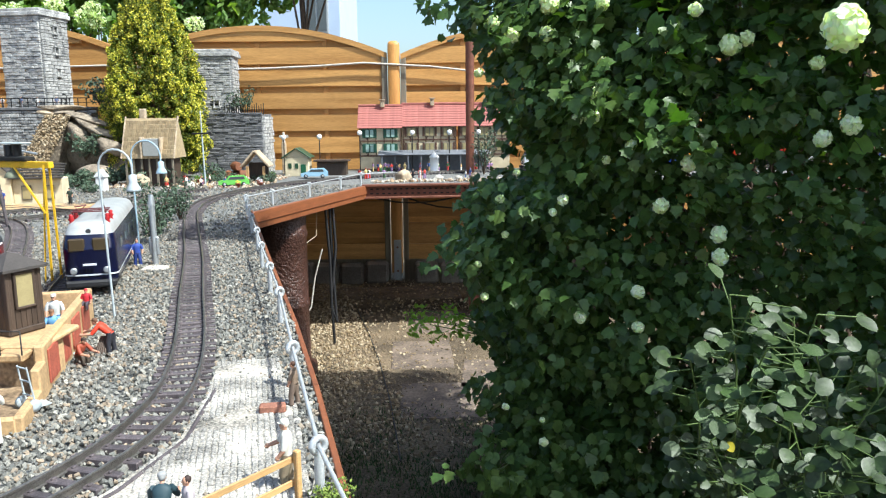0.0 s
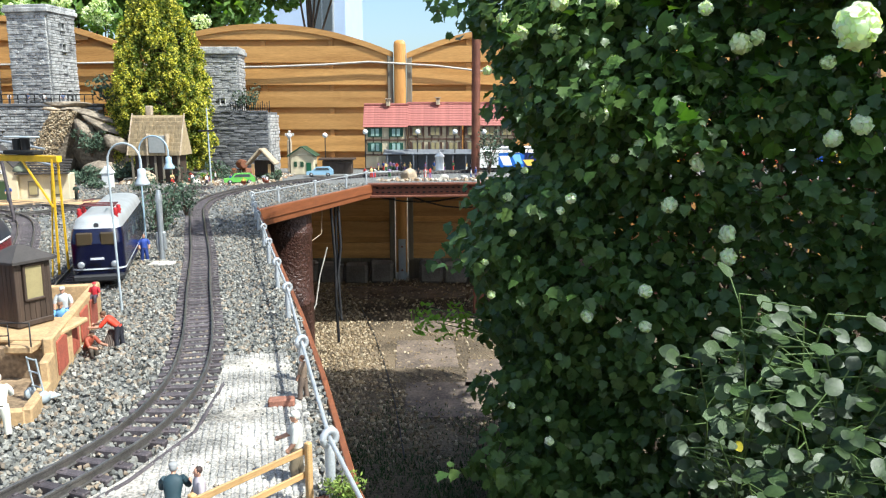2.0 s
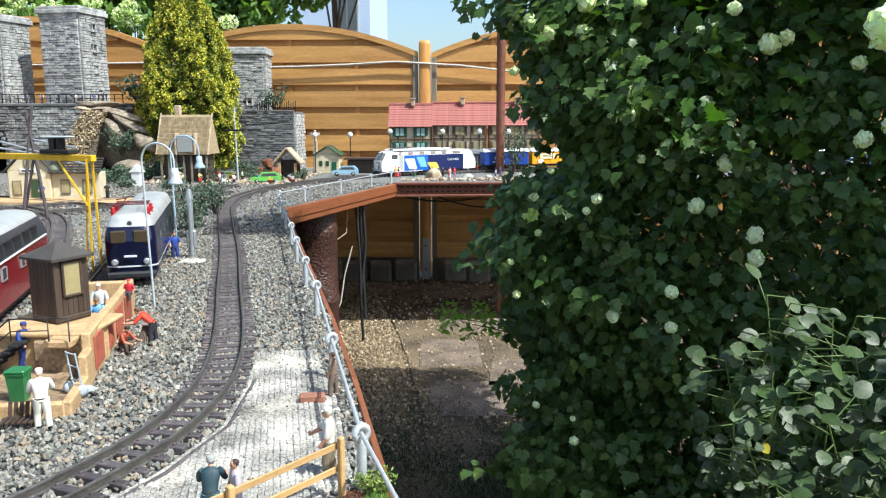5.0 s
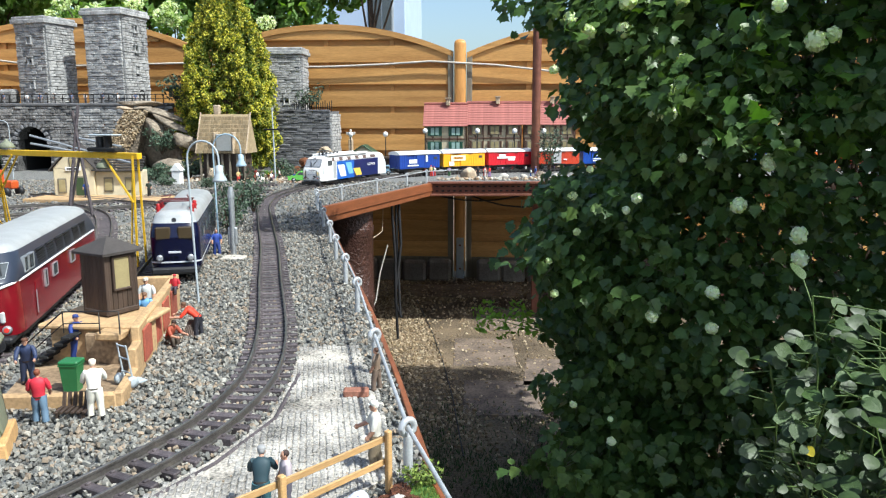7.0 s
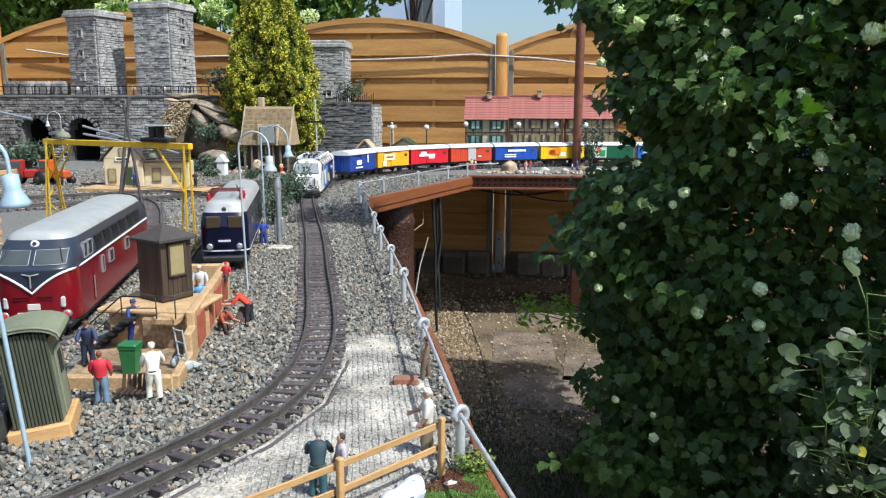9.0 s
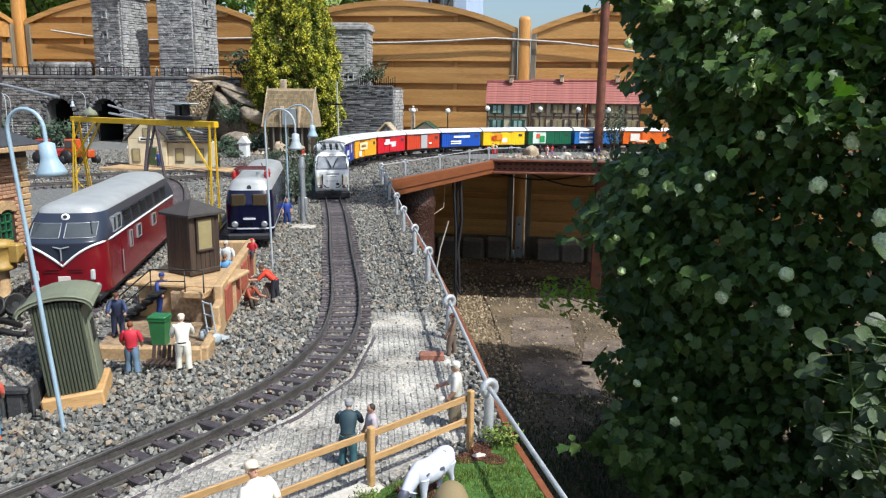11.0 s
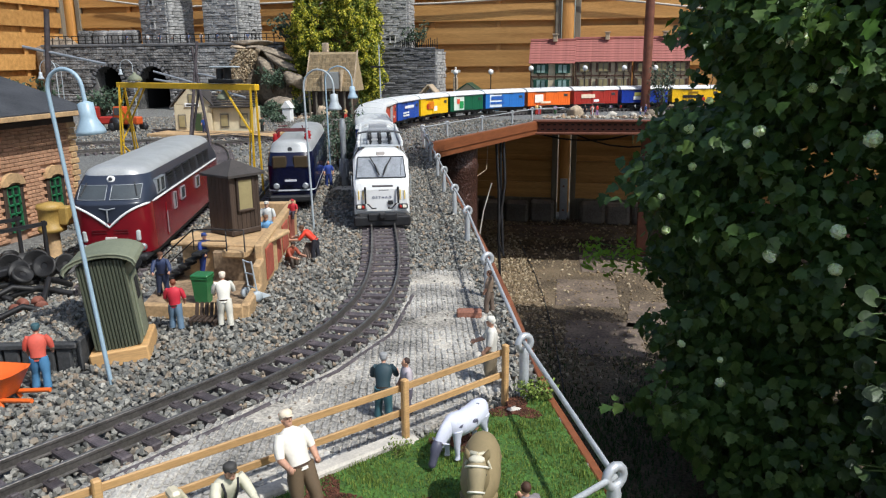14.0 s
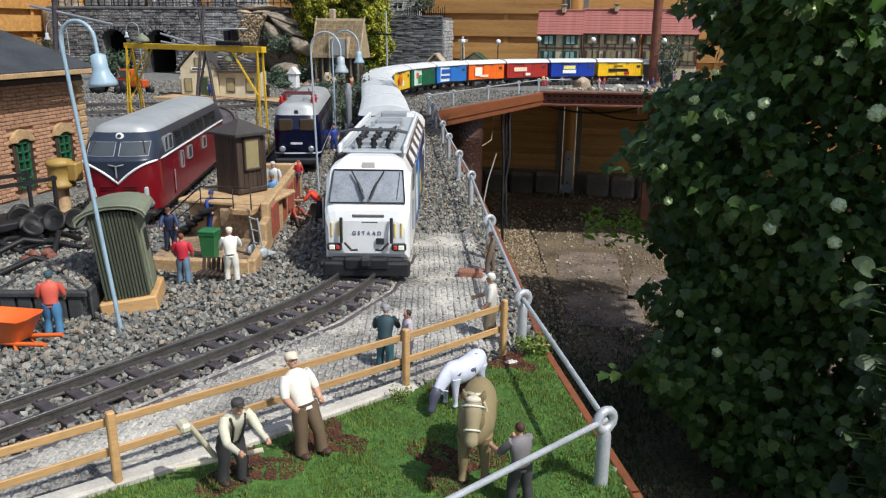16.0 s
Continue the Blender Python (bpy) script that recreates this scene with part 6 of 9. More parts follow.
        q.tube([(0.236, sy * (W / 2 + 0.003), 0.055), (0.236, sy * (W / 2 + 0.003), 0.10)], 0.0012, 5)
        part("grab_rail", q, GALV, t)
        q = Mesh()
        q.box(0, sy * (W / 2 - 0.003), 0.043, 0.62, 0.004, 0.004, 0.001)
        part("sill_stripe", q, paint(190, 190, 188), t)
        q = Mesh()
        q.box(0, sy * 0.052, 0.032, 0.60, 0.012, 0.018, 0.003)
        part("underframe", q, BLACK, t)
    q = Mesh()
    q.turn([(0.007, 0), (0.007, 0.004), (0.005, 0.005)], 12, m=pose(surf(0, 0.179) - 0.002, 0, 0.179, 0, 72))
    h = part("top_headlight", q, WHITE_PAINT, t, "white ringed top headlight")
    part("lens", Mesh().turn([(0.004, 0.004), (0.003, 0.0065)], 10, m=pose(surf(0, 0.179) - 0.002, 0, 0.179, 0, 72)), BLACK, h)
    q = Mesh()
    xs = surf(0, 0.125) + 0.003
    q.tube([(xs - 0.003, -0.013, 0.131), (xs, 0, 0.128), (xs - 0.003, 0.013, 0.131)], 0.0014, 6)
    q.tube([(xs, 0, 0.128), (xs, 0, 0.106)], 0.0014, 6)
    part("front_emblem", q, GALV, t, "chrome emblem rail")
    q = Mesh()
    xb = surf(0, 0.06) + 0.001
    q.box(xb, 0.0, 0.0555, 0.002, 0.052, 0.007, 0.0005)
    part("number_bar", q, paint(225, 215, 205), t, "white bar in place of the number")
    q = Mesh()
    q.box(xb + 0.001, 0.0, 0.069, 0.002, 0.020, 0.012, 0.002)
    part("badge", q, paint(205, 195, 190), t)
    q = Mesh()
    for z in (0.083, 0.088):
        for sy in (-1, 1):
            q.box(surf(sy * 0.018, z) + 0.0005, sy * 0.018, z, 0.0015, 0.024, 0.0012)
    part("nose_groove", q, paint(80, 12, 20), t)
    q = Mesh()
    q.box(L / 2 - 0.03, 0, 0.034, 0.06, 0.118, 0.014, 0.004)
    for sy in (-1, 1):
        q.turn([(0.009, 0), (0.009, 0.014), (0.013, 0.016), (0.013, 0.02)], 12, m=pose(L / 2 - 0.004, sy * 0.04, 0.032, 0, 90))
    part("buffer_beam", q, BLACK, t)
    for x in (0.25, 0.13, 0.0, -0.12, -0.24):
        q = Mesh()
        q.turn([(0.018, 0.19), (0.018, 0.198), (0.012, 0.201), (0.011, 0.196)], 12, (x, 0, 0))
        part("roof_fan", q, paint(120, 122, 122), t)
    for i in range(12):
        for sy in (-1, 1):
            part("roof_pin", Mesh().tube([(0.28 - i * 0.05, sy * 0.03, 0.188), (0.28 - i * 0.05, sy * 0.03, 0.197)], 0.0014, 5), BLACK, t)
    for x in (0.26, 0.18, -0.18, -0.26):
        wheels(t, (x,))
    return t


def blue_engine():
    a = math.degrees(math.atan2(-0.95, 0.30))
    t = thing("electric_locomotive", "dark blue model electric locomotive with silver roof and red pantograph parts", "locomotive", pose(-0.845, 1.90, 0.0, 0, 0, a))
    t.scale = (0.92, 0.92, 0.95)
    L, W = 0.66, 0.118
    navy = paint(13, 17, 46, 0.22)
    sp = lambda x, y: 0.148
    ring = shell(t, L, W, 0.042, 0.115, 0.160, 0.035, sp, navy, ROOF_GREY, ROOF_GREY, 0.022)
    q = Mesh()
    q.loft([[(x * 1.006, y * 1.012, z + d) for x, y, z in ring(0.055)] for d in (-0.0018, 0.0018)], False, True)
    part("waist_stripe", q, paint(205, 208, 212), t, "thin white stripe")
    for sy in (-1, 1):
        q = Mesh()
        q.box(L / 2 - 0.0055, sy * 0.026, 0.125, 0.012, 0.036, 0.030, 0.003, None)
        w = part("front_window", q, paint(70, 60, 45, 0.15), t)
        q = Mesh()
        q.turn([(0.008, 0), (0.008, 0.005), (0.005, 0.006)], 10, m=pose(L / 2 - 0.004, sy * 0.036, 0.066, 0, 90))
        part("headlight", q, GALV, t)
        for x in (0.20, 0.08, -0.04, -0.16):
            part("side_window", Mesh().box(x, sy * W / 2, 0.112, 0.045, 0.004, 0.024, 0.002), WINDOW, t)
        part("underframe", Mesh().box(0, sy * 0.046, 0.032, 0.56, 0.012, 0.02, 0.003), BLACK, t)
    q = Mesh()
    q.turn([(0.006, 0), (0.006, 0.004)], 10, m=pose(L / 2 - 0.022, 0, 0.153, 0, 75))
    part("top_headlight", q, BLACK, t)
    q = Mesh()
    q.box(L / 2 + 0.0015, 0.0, 0.080, 0.002, 0.030, 0.005, 0.0005)
    part("number_bar", q, paint(205, 205, 210), t, "pale bar in place of the number")
    for x in (0.20, 0.27):
        for sy in (-1, 1):
            part("insulator", Mesh().turn([(0.006, 0.168), (0.004, 0.174), (0.0075, 0.178), (0.004, 0.183), (0.006, 0.187), (0.002, 0.190)], 8, (x, sy * 0.040, 0)), paint(170, 28, 34), t, "red insulator")
    q = Mesh()
    for sy in (-1, 1):
        q.tube([(0.20, sy * 0.036, 0.192), (0.27, sy * 0.036, 0.192)], 0.0018, 5)
        q.tube([(0.215, sy * 0.03, 0.19), (0.16, sy * 0.02, 0.20), (0.27, sy * 0.03, 0.207)], 0.0016, 5)
    for x in (0.20, 0.27, 0.235):
        q.tube([(x, -0.04, 0.195), (x, 0.04, 0.195)], 0.0016, 5)
    part("pantograph", q, paint(96, 40, 42), t, "folded dark red pantograph")
    part("buffer_beam", Mesh().box(L / 2 - 0.02, 0, 0.035, 0.05, 0.112, 0.016, 0.004), BLACK, t)
    wheels(t, (0.24, 0.15, -0.15, -0.24))
    return t


W_ = (238, 240, 242)
TRAIN = [
    ((24, 62, 148), [(0.06, 0.1, 0.0625, 0.0243, W_), (0.06, 0.074, 0.0875, 0.0081, W_), (-0.05, 0.115, 0.015, 0.0405, W_)], None, "royal blue goods wagon with white logo and curved roof", False),
    ((246, 172, 30), [(0.05, 0.11, 0.112, 0.0351, (250, 236, 190)), (0.05, 0.11, 0.075, 0.0135, (190, 120, 20)), (0.1, 0.075, 0.0375, 0.027, W_)], None, "yellow-orange goods wagon with pale logo and curved roof", False),
    ((205, 28, 44), [(0.03, 0.105, 0.138, 0.0135, W_), (0.06, 0.115, 0.05, 0.0243, W_), (-0.01, 0.095, 0.05, 0.0216, W_)], None, "bright red goods wagon with white script logo and curved roof", False),
    ((196, 66, 38), [(-0.06, 0.085, 0.025, 0.0081, W_)], None, "brick-red goods wagon with grey sliding door", True),
    ((26, 76, 170), [(0, 0.115, 0.138, 0.0135, W_), (0.05, 0.088, 0.0875, 0.0081, W_), (0.05, 0.075, 0.0875, 0.0081, W_)], None, "blue goods wagon with lines of white lettering", False),
    ((246, 196, 20), [(0.05, 0.105, 0.0625, 0.0405, (226, 130, 20)), (0.08, 0.1, 0.0375, 0.027, (180, 40, 30)), (0, 0.085, 0.0375, 0.027, W_)], None, "yellow goods wagon with orange and red picture logo", False),
    ((16, 92, 62), [(0.06, 0.09, 0.0375, 0.0405, (40, 150, 80)), (0.09, 0.11, 0.025, 0.027, (230, 90, 60))], (214, 226, 214), "dark green goods wagon with white picture panel", False),
    ((44, 112, 190), [(0.07, 0.115, 0.1, 0.0216, (40, 90, 170)), (0.07, 0.085, 0.112, 0.0135, (40, 90, 170))], (222, 232, 240), "blue and white goods wagon with blue lettering", False),
    ((236, 108, 28), [(0.08, 0.1, 0.0625, 0.05, (250, 238, 226)), (0.03, 0.075, 0.075, 0.0135, (250, 220, 190))], None, "orange goods wagon with white swoosh shape", False),
    ((166, 44, 34), [(0.06, 0.105, 0.1, 0.0243, (238, 214, 190)), (0, 0.075, 0.0375, 0.0162, W_)], None, "red-brown goods wagon with cream lettering", False),
    ((20, 56, 160), [(0.03, 0.112, 0.0875, 0.0216, (240, 226, 120)), (0.03, 0.086, 0.1, 0.0216, W_)], None, "deep blue goods wagon with yellow and white lettering", False),
    ((248, 196, 24), [(0.02, 0.092, 0.138, 0.0189, (24, 24, 30)), (0.02, 0.118, 0.0625, 0.0135, (150, 110, 20)), (-0.04, 0.075, 0.0375, 0.0203, (180, 40, 30))], None, "bright yellow goods wagon with black lettering and curved roof", False),
]
# ---- the moving train: seconds and how far its nose has come along the track ----
NOSE = [(0, 5.03), (1, 5.235), (2, 5.44), (2.75, 5.61), (3.5, 5.8), (4.6, 6.2), (5.8, 6.72), (6.5, 7.07), (7, 7.34), (7.5, 7.62), (8, 7.89), (8.5, 8.12), (9, 8.33), (10.2, 8.7), (11.5, 9.12), (12, 9.31), (12.5, 9.51), (13, 9.71), (13.5, 9.88), (14, 10.03), (14.5, 10.15), (15, 10.28), (15.5, 10.44), (16, 10.62)]


def motions():
    loco = express()
    loco.scale = (1.12, 0.99, 0.95)
    cars = [wagon(c, logo, second, label, door) for c, logo, second, label, door in TRAIN]
    times = [0.25 * k for k in range(65)]
    for ob, back, half in [(loco, 0.38, 0.33)] + [(c, 0.80 + 0.178 + k * 0.360, 0.12) for k, c in enumerate(cars)]:
        rows = []
        for t in times:
            s = np.interp(t, [n[0] for n in NOSE], [n[1] for n in NOSE]) - back
            a, b = along(MAIN, s + half)[0], along(MAIN, s - half)[0]
            c = (a + b) / 2
            if ob is loco:
                b = along(MAIN, s - 0.02)[0]
                d = (a - b) / math.hypot(a[0] - b[0], a[1] - b[1])
                c = a - d * half
            rows.append((t, pose(c[0], c[1], 0.0, 0, 0, math.degrees(math.atan2(a[1] - b[1], a[0] - b[0])))))
        walk(ob, rows)


# ---- figures ----
def doll(x, y, z, h, turn, shirt, legs, label, hat=None, bend=0.0, arms=(0.15, 0.1), sleeve=None, hair=(70, 45, 30), sit=False, belt=None, brace=None, glove=None):
    """A painted toy figure as one plain mesh; it looks along +x."""
    m = Mesh()
    k = h / 0.075
    seed = x * 37 + y * 91
    def limb(pts, radii, n=9, fold=0.08):
        """A limb through the points with a radius at each, its cloth slightly creased."""
        rings = []
        for i, p in enumerate(pts):
            d = (Vector(pts[min(i + 1, len(pts) - 1)]) - Vector(pts[max(i - 1, 0)])).normalized()
            u = d.cross(Vector((0, 1, 0)))
            u = u.normalized() if u.length > 0.1 else Vector((1, 0, 0))
            w = d.cross(u)
            ring = []
            for q in range(n):
                a = 2 * math.pi * q / n
                r = radii[i] * k * (1 + fold * noise.noise((seed + i * 1.7, 3 * math.cos(a), 3 * math.sin(a))))
                ring.append(Vector(p) + (u * math.cos(a) + w * math.sin(a)) * r)
            rings.append(ring)
        m.loft(rings)
    hip = 0.036 if not sit else 0.016
    m.mi = 1
    for sy in (-1, 1):
        if sit:
            limb([(0, sy * 0.0045 * k, hip * k), (0.008 * k, sy * 0.0055 * k, 0.018 * k), (0.014 * k, sy * 0.006 * k, 0.0185 * k), (0.0155 * k, sy * 0.006 * k, 0.011 * k), (0.016 * k, sy * 0.006 * k, 0.004 * k)], (0.005, 0.005, 0.0046, 0.0042, 0.0038))
        else:
            st = sy * 0.003 * k
            limb([(0, sy * 0.0036 * k, (hip + 0.002) * k), (st * 0.4, sy * 0.0046 * k, 0.029 * k), (st * 0.7 + 0.001 * k, sy * 0.0052 * k, 0.021 * k), (st * 0.85 + 0.0012 * k, sy * 0.0056 * k, 0.0175 * k), (st, sy * 0.006 * k, 0.010 * k), (st, sy * 0.0062 * k, 0.0035 * k)], (0.0058, 0.0056, 0.0047, 0.0045, 0.0042, 0.0046), fold=0.22)
    m.mi = 4
    for sy in (-1, 1):
        fx = 0.018 * k if sit else sy * 0.003 * k + 0.003 * k
        m.ball(fx, sy * 0.0066 * k, 0.0026 * k, 0.0066 * k, 0.0034 * k, 0.0028 * k, 9, 5)
    m.mi = 0
    lean = Matrix.Translation((0, 0, hip * k)) @ Matrix.Rotation(radians(bend), 4, "Y")
    rings = []
    for i, (zz, rx, ry) in enumerate(((-0.002, 0.0058, 0.0078), (0.002, 0.0060, 0.0080), (0.006, 0.0058, 0.0078), (0.010, 0.0062, 0.0084), (0.015, 0.0066, 0.0094), (0.0195, 0.0064, 0.0100), (0.0228, 0.0056, 0.0096), (0.0252, 0.0042, 0.0070), (0.0272, 0.0028, 0.0032))):
        rings.append([lean @ Vector((rx * k * math.cos(a) * (1 + 0.10 * noise.noise((seed + i, 2.5 * math.cos(a), 2.5 * math.sin(a)))), ry * k * math.sin(a), zz * k)) for a in [2 * math.pi * q / 16 for q in range(16)]])
    m.loft(rings)
    m.mi = 4
    m.loft([[lean @ Vector((0.0064 * k * math.cos(a), 0.0084 * k * math.sin(a), zz * k)) for a in [2 * math.pi * q / 16 for q in range(16)]] for zz in (0.0002, 0.0020)])
    if brace:
        m.mi = 5
        for sy in (-1, 1):
            m.tube([lean @ Vector((px * k, sy * py * k, pz * k)) for px, py, pz in ((0.0066, 0.0030, 0.001), (0.0074, 0.0038, 0.012), (0.0070, 0.0045, 0.020), (0.0030, 0.0056, 0.0252), (-0.0040, 0.0040, 0.022), (-0.0068, -0.001, 0.010))], 0.0009 * k, 6)
    for sy, f in zip((-1, 1), arms):
        sh = lean @ Vector((0, sy * 0.0100 * k, 0.0228 * k))
        el = sh + Vector((f * 0.012 * k, sy * 0.0030 * k, -0.0125 * k))
        ha = el + Vector(((f * 0.016 + 0.003) * k, -sy * 0.0012 * k, (-0.0105 + 0.011 * abs(f)) * k))
        m.mi = 0
        limb([sh + Vector((0, -sy * 0.002 * k, 0.001 * k)), sh.lerp(el, 0.35), sh.lerp(el, 0.75), el], (0.0034, 0.0036, 0.0033, 0.0030), 9, 0.2)
        m.mi = 2 if sleeve is None else 0
        limb([el, el.lerp(ha, 0.35), el.lerp(ha, 0.9)], (0.0026, 0.0025, 0.0019), 8)
        m.mi = 5 if glove else 2
        m.ball(*ha, 0.0026 * k, 0.0019 * k, 0.0030 * k, n=8, k=5)
        m.ball(ha.x + 0.0014 * k, ha.y - sy * 0.0016 * k, ha.z, 0.0010 * k, n=6, k=4)
    m.mi = 2
    hd = lean @ Vector((0.0012 * k, 0, 0.0328 * k))
    m.tube([lean @ Vector((0, 0, 0.0255 * k)), hd], 0.0023 * k, 8)
    m.ball(*hd, 0.0042 * k, 0.0036 * k, 0.0052 * k, 12, 8)
    m.ball(hd.x + 0.0016 * k, hd.y, hd.z - 0.0030 * k, 0.0026 * k, 0.0024 * k, 0.0024 * k, 9, 5)
    m.ball(hd.x + 0.0042 * k, hd.y, hd.z - 0.0006 * k, 0.0010 * k, 0.0007 * k, 0.0012 * k, n=6, k=4)
    for sy in (-1, 1):
        m.ball(hd.x - 0.0002 * k, hd.y + sy * 0.0037 * k, hd.z - 0.0004 * k, 0.0008 * k, 0.0006 * k, 0.0012 * k, 6, 4)
    m.mi = 4
    for sy in (-1, 1):
        m.ball(hd.x + 0.0037 * k, hd.y + sy * 0.0015 * k, hd.z + 0.0008 * k, 0.0005 * k, n=5, k=3)
    m.mi = 3
    m.ball(hd.x - 0.0012 * k, hd.y, hd.z + 0.0014 * k, 0.0043 * k, 0.0040 * k, 0.0044 * k, 12, 7)
    if hat:
        m.turn([(0.0044 * k, 0.0), (0.0046 * k, 0.0010 * k), (0.0044 * k, 0.0030 * k), (0.0032 * k, 0.0042 * k), (0.0004 * k, 0.0045 * k)], 12, (hd.x - 0.0004 * k, hd.y, hd.z + 0.0018 * k))
        m.ball(hd.x + 0.0042 * k, hd.y, hd.z + 0.0024 * k, 0.0026 * k, 0.0032 * k, 0.0005 * k, 9, 4)
    mats = [paint(*shirt, 0.65), paint(*legs, 0.65), SKIN, paint(*(hat or hair), 0.7), paint(*(belt or (52, 40, 32)), 0.7), paint(*(glove or brace or (40, 36, 34)), 0.7)]
    return single("figurine", m, mats, label, "figurine", pose(x, y, z, 0, 0, turn), "painted figurines on the layout")


def animal(x, y, z, turn, body, patch, label, name, s=1.0, graze=False):
    """A toy cow or horse; it looks along +x."""
    t = thing(name, label, name, pose(x, y, z, 0, 0, turn))
    t.scale = (s, s, s)
    oval = lambda c, side, up, a, b, n=16: [c + side * a * math.cos(2 * math.pi * i / n) + up * b * math.sin(2 * math.pi * i / n) for i in range(n)]
    Y, Z = Vector((0, 1, 0)), Vector((0, 0, 1))
    rings = []
    for px, zc, ry, rz in ((-0.0445, 0.052, 0.003, 0.005), (-0.043, 0.051, 0.0085, 0.011), (-0.038, 0.050, 0.0125, 0.0150), (-0.030, 0.0495, 0.0148, 0.0165), (-0.018, 0.047, 0.0150, 0.0165), (-0.005, 0.0455, 0.0155, 0.0170), (0.008, 0.046, 0.0150, 0.0170), (0.018, 0.0485, 0.0138, 0.0165), (0.026, 0.0500, 0.0115, 0.0145), (0.032, 0.0500, 0.0085, 0.0115), (0.0355, 0.0495, 0.0035, 0.006)):
        rings.append(oval(Vector((px, 0, zc)), Y, Z, ry, rz))
    part("body", Mesh().loft(rings), body, t)
    if graze:
        line = [(0.022, 0.052), (0.034, 0.047), (0.043, 0.039), (0.049, 0.032)]
        nose = Vector((0.45, 0, -0.89))
    else:
        line = [(0.020, 0.054), (0.030, 0.062), (0.038, 0.071), (0.043, 0.078)]
        nose = Vector((0.56, 0, -0.83))
    rings = []
    for i, (px, pz) in enumerate(line):
        a, b = line[max(i - 1, 0)], line[min(i + 1, 3)]
        d = Vector((b[0] - a[0], 0, b[1] - a[1])).normalized()
        rings.append(oval(Vector((px, 0, pz)), Y, d.cross(Y), (0.0092, 0.0078, 0.0066, 0.0058)[i], (0.0140, 0.0120, 0.0102, 0.0088)[i]))
    part("neck", Mesh().loft(rings), body, t)
    # head: broad brow, straight face, flared muzzle
    top = Vector((line[3][0] + 0.001, 0, line[3][1] + 0.003))
    up = nose.cross(Y) * -1
    rings = []
    for f, w, b, o in ((-0.006, 0.0030, 0.0030, 0.0), (-0.003, 0.0058, 0.0062, 0.0), (0.002, 0.0070, 0.0076, -0.0006), (0.008, 0.0068, 0.0074, -0.0010), (0.015, 0.0056, 0.0060, -0.0004), (0.021, 0.0048, 0.0050, 0.0002), (0.026, 0.0052, 0.0050, 0.0004), (0.029, 0.0046, 0.0042, 0.0002), (0.0308, 0.0022, 0.0022, 0.0)):
        rings.append(oval(top + nose * f + up * o, Y, up, w, b, 14))
    hd = part("head", Mesh().loft(rings), patch, t)
    for sy in (-1, 1):
        base = top + nose * -0.002 + up * 0.004 + Y * sy * 0.0050
        tip = base + (Vector((0.0008, sy * 0.0030, 0.0105)) if not graze else Vector((-0.002, sy * 0.0095, 0.0012)))
        part("ear", Mesh().loft([oval(base.lerp(tip, f), Y, Vector((1, 0, 0)), r, r * 0.6, 8) for f, r in ((0.0, 0.0016), (0.35, 0.0030), (0.7, 0.0022), (1.0, 0.0004))]), body, hd)
        e = top + nose * 0.0065 + up * 0.0040 + Y * sy * 0.0058
        part("eye", Mesh().ball(e.x, e.y, e.z, 0.0013, n=8, k=5), BLACK, hd)
        e = top + nose * 0.0275 + up * 0.0030 + Y * sy * 0.0028
        part("nostril", Mesh().ball(e.x, e.y, e.z, 0.0010, n=6, k=4), DARK, hd)
        for px, zs in ((-0.032, ((0.046, 0.0, 0.0105, 0.0078), (0.037, 0.002, 0.0080, 0.0062), (0.028, -0.001, 0.0046, 0.0044), (0.023, -0.004, 0.0040, 0.0038), (0.013, -0.003, 0.0028, 0.0028), (0.0075, -0.002, 0.0034, 0.0033), (0.005, 0.0, 0.0036, 0.0036))), (0.021, ((0.044, 0.0, 0.0086, 0.0066), (0.034, 0.001, 0.0060, 0.0052), (0.024, 0.002, 0.0042, 0.0040), (0.020, 0.002, 0.0041, 0.0040), (0.012, 0.001, 0.0028, 0.0028), (0.0075, 0.001, 0.0034, 0.0033), (0.005, 0.002, 0.0036, 0.0036)))):
            rings = [oval(Vector((px + dx, sy * (0.0078 if zc > 0.03 else 0.0086), zc)), Y, Vector((1, 0, 0)), ry, rx, 10) for zc, dx, rx, ry in zs]
            leg = part("leg", Mesh().loft(rings), body, t)
            part("hoof", Mesh().turn([(0.0046, 0), (0.0038, 0.0052)], 9, (px + 0.001, sy * 0.0086, 0)), paint(60, 52, 44), leg)
    part("tail", Mesh().tube([(-0.043, 0, 0.057), (-0.049, 0, 0.050), (-0.050, 0, 0.036), (-0.048, 0, 0.022)], 0.0026, 8, 0.0036), patch, t)
    if name == "horse":
        mane = Mesh()
        for i in range(10):
            f = i / 9
            c = Vector((0.016 + 0.026 * f, 0, 0.069 + 0.018 * f))
            mane.tube([c, c + Vector((-0.002, 0.004 * (-1 if i % 2 else 1), 0.001)), c + Vector((-0.003, 0.0085 * (-1 if i % 2 else 1), -0.009))], 0.0024, 6, 0.0010)
        part("mane", mane, paint(196, 188, 164, 0.8), t, "pale rough mane")
        for f, r in ((0.019, 0.0056), (0.002, 0.0080)):
            part("bridle", Mesh().tube([p + nose * 0.0 for p in oval(top + nose * f, Y, up, r, r * 1.06, 16) + oval(top + nose * f, Y, up, r, r * 1.06, 16)[:1]], 0.0009, 5), paint(222, 216, 200), hd, "pale halter strap")
        part("forelock", Mesh().ball(top.x + 0.002, 0, top.z + 0.005, 0.004, 0.006, 0.0026, 9, 5), paint(206, 198, 176, 0.8), hd)
    else:
        q = Mesh()
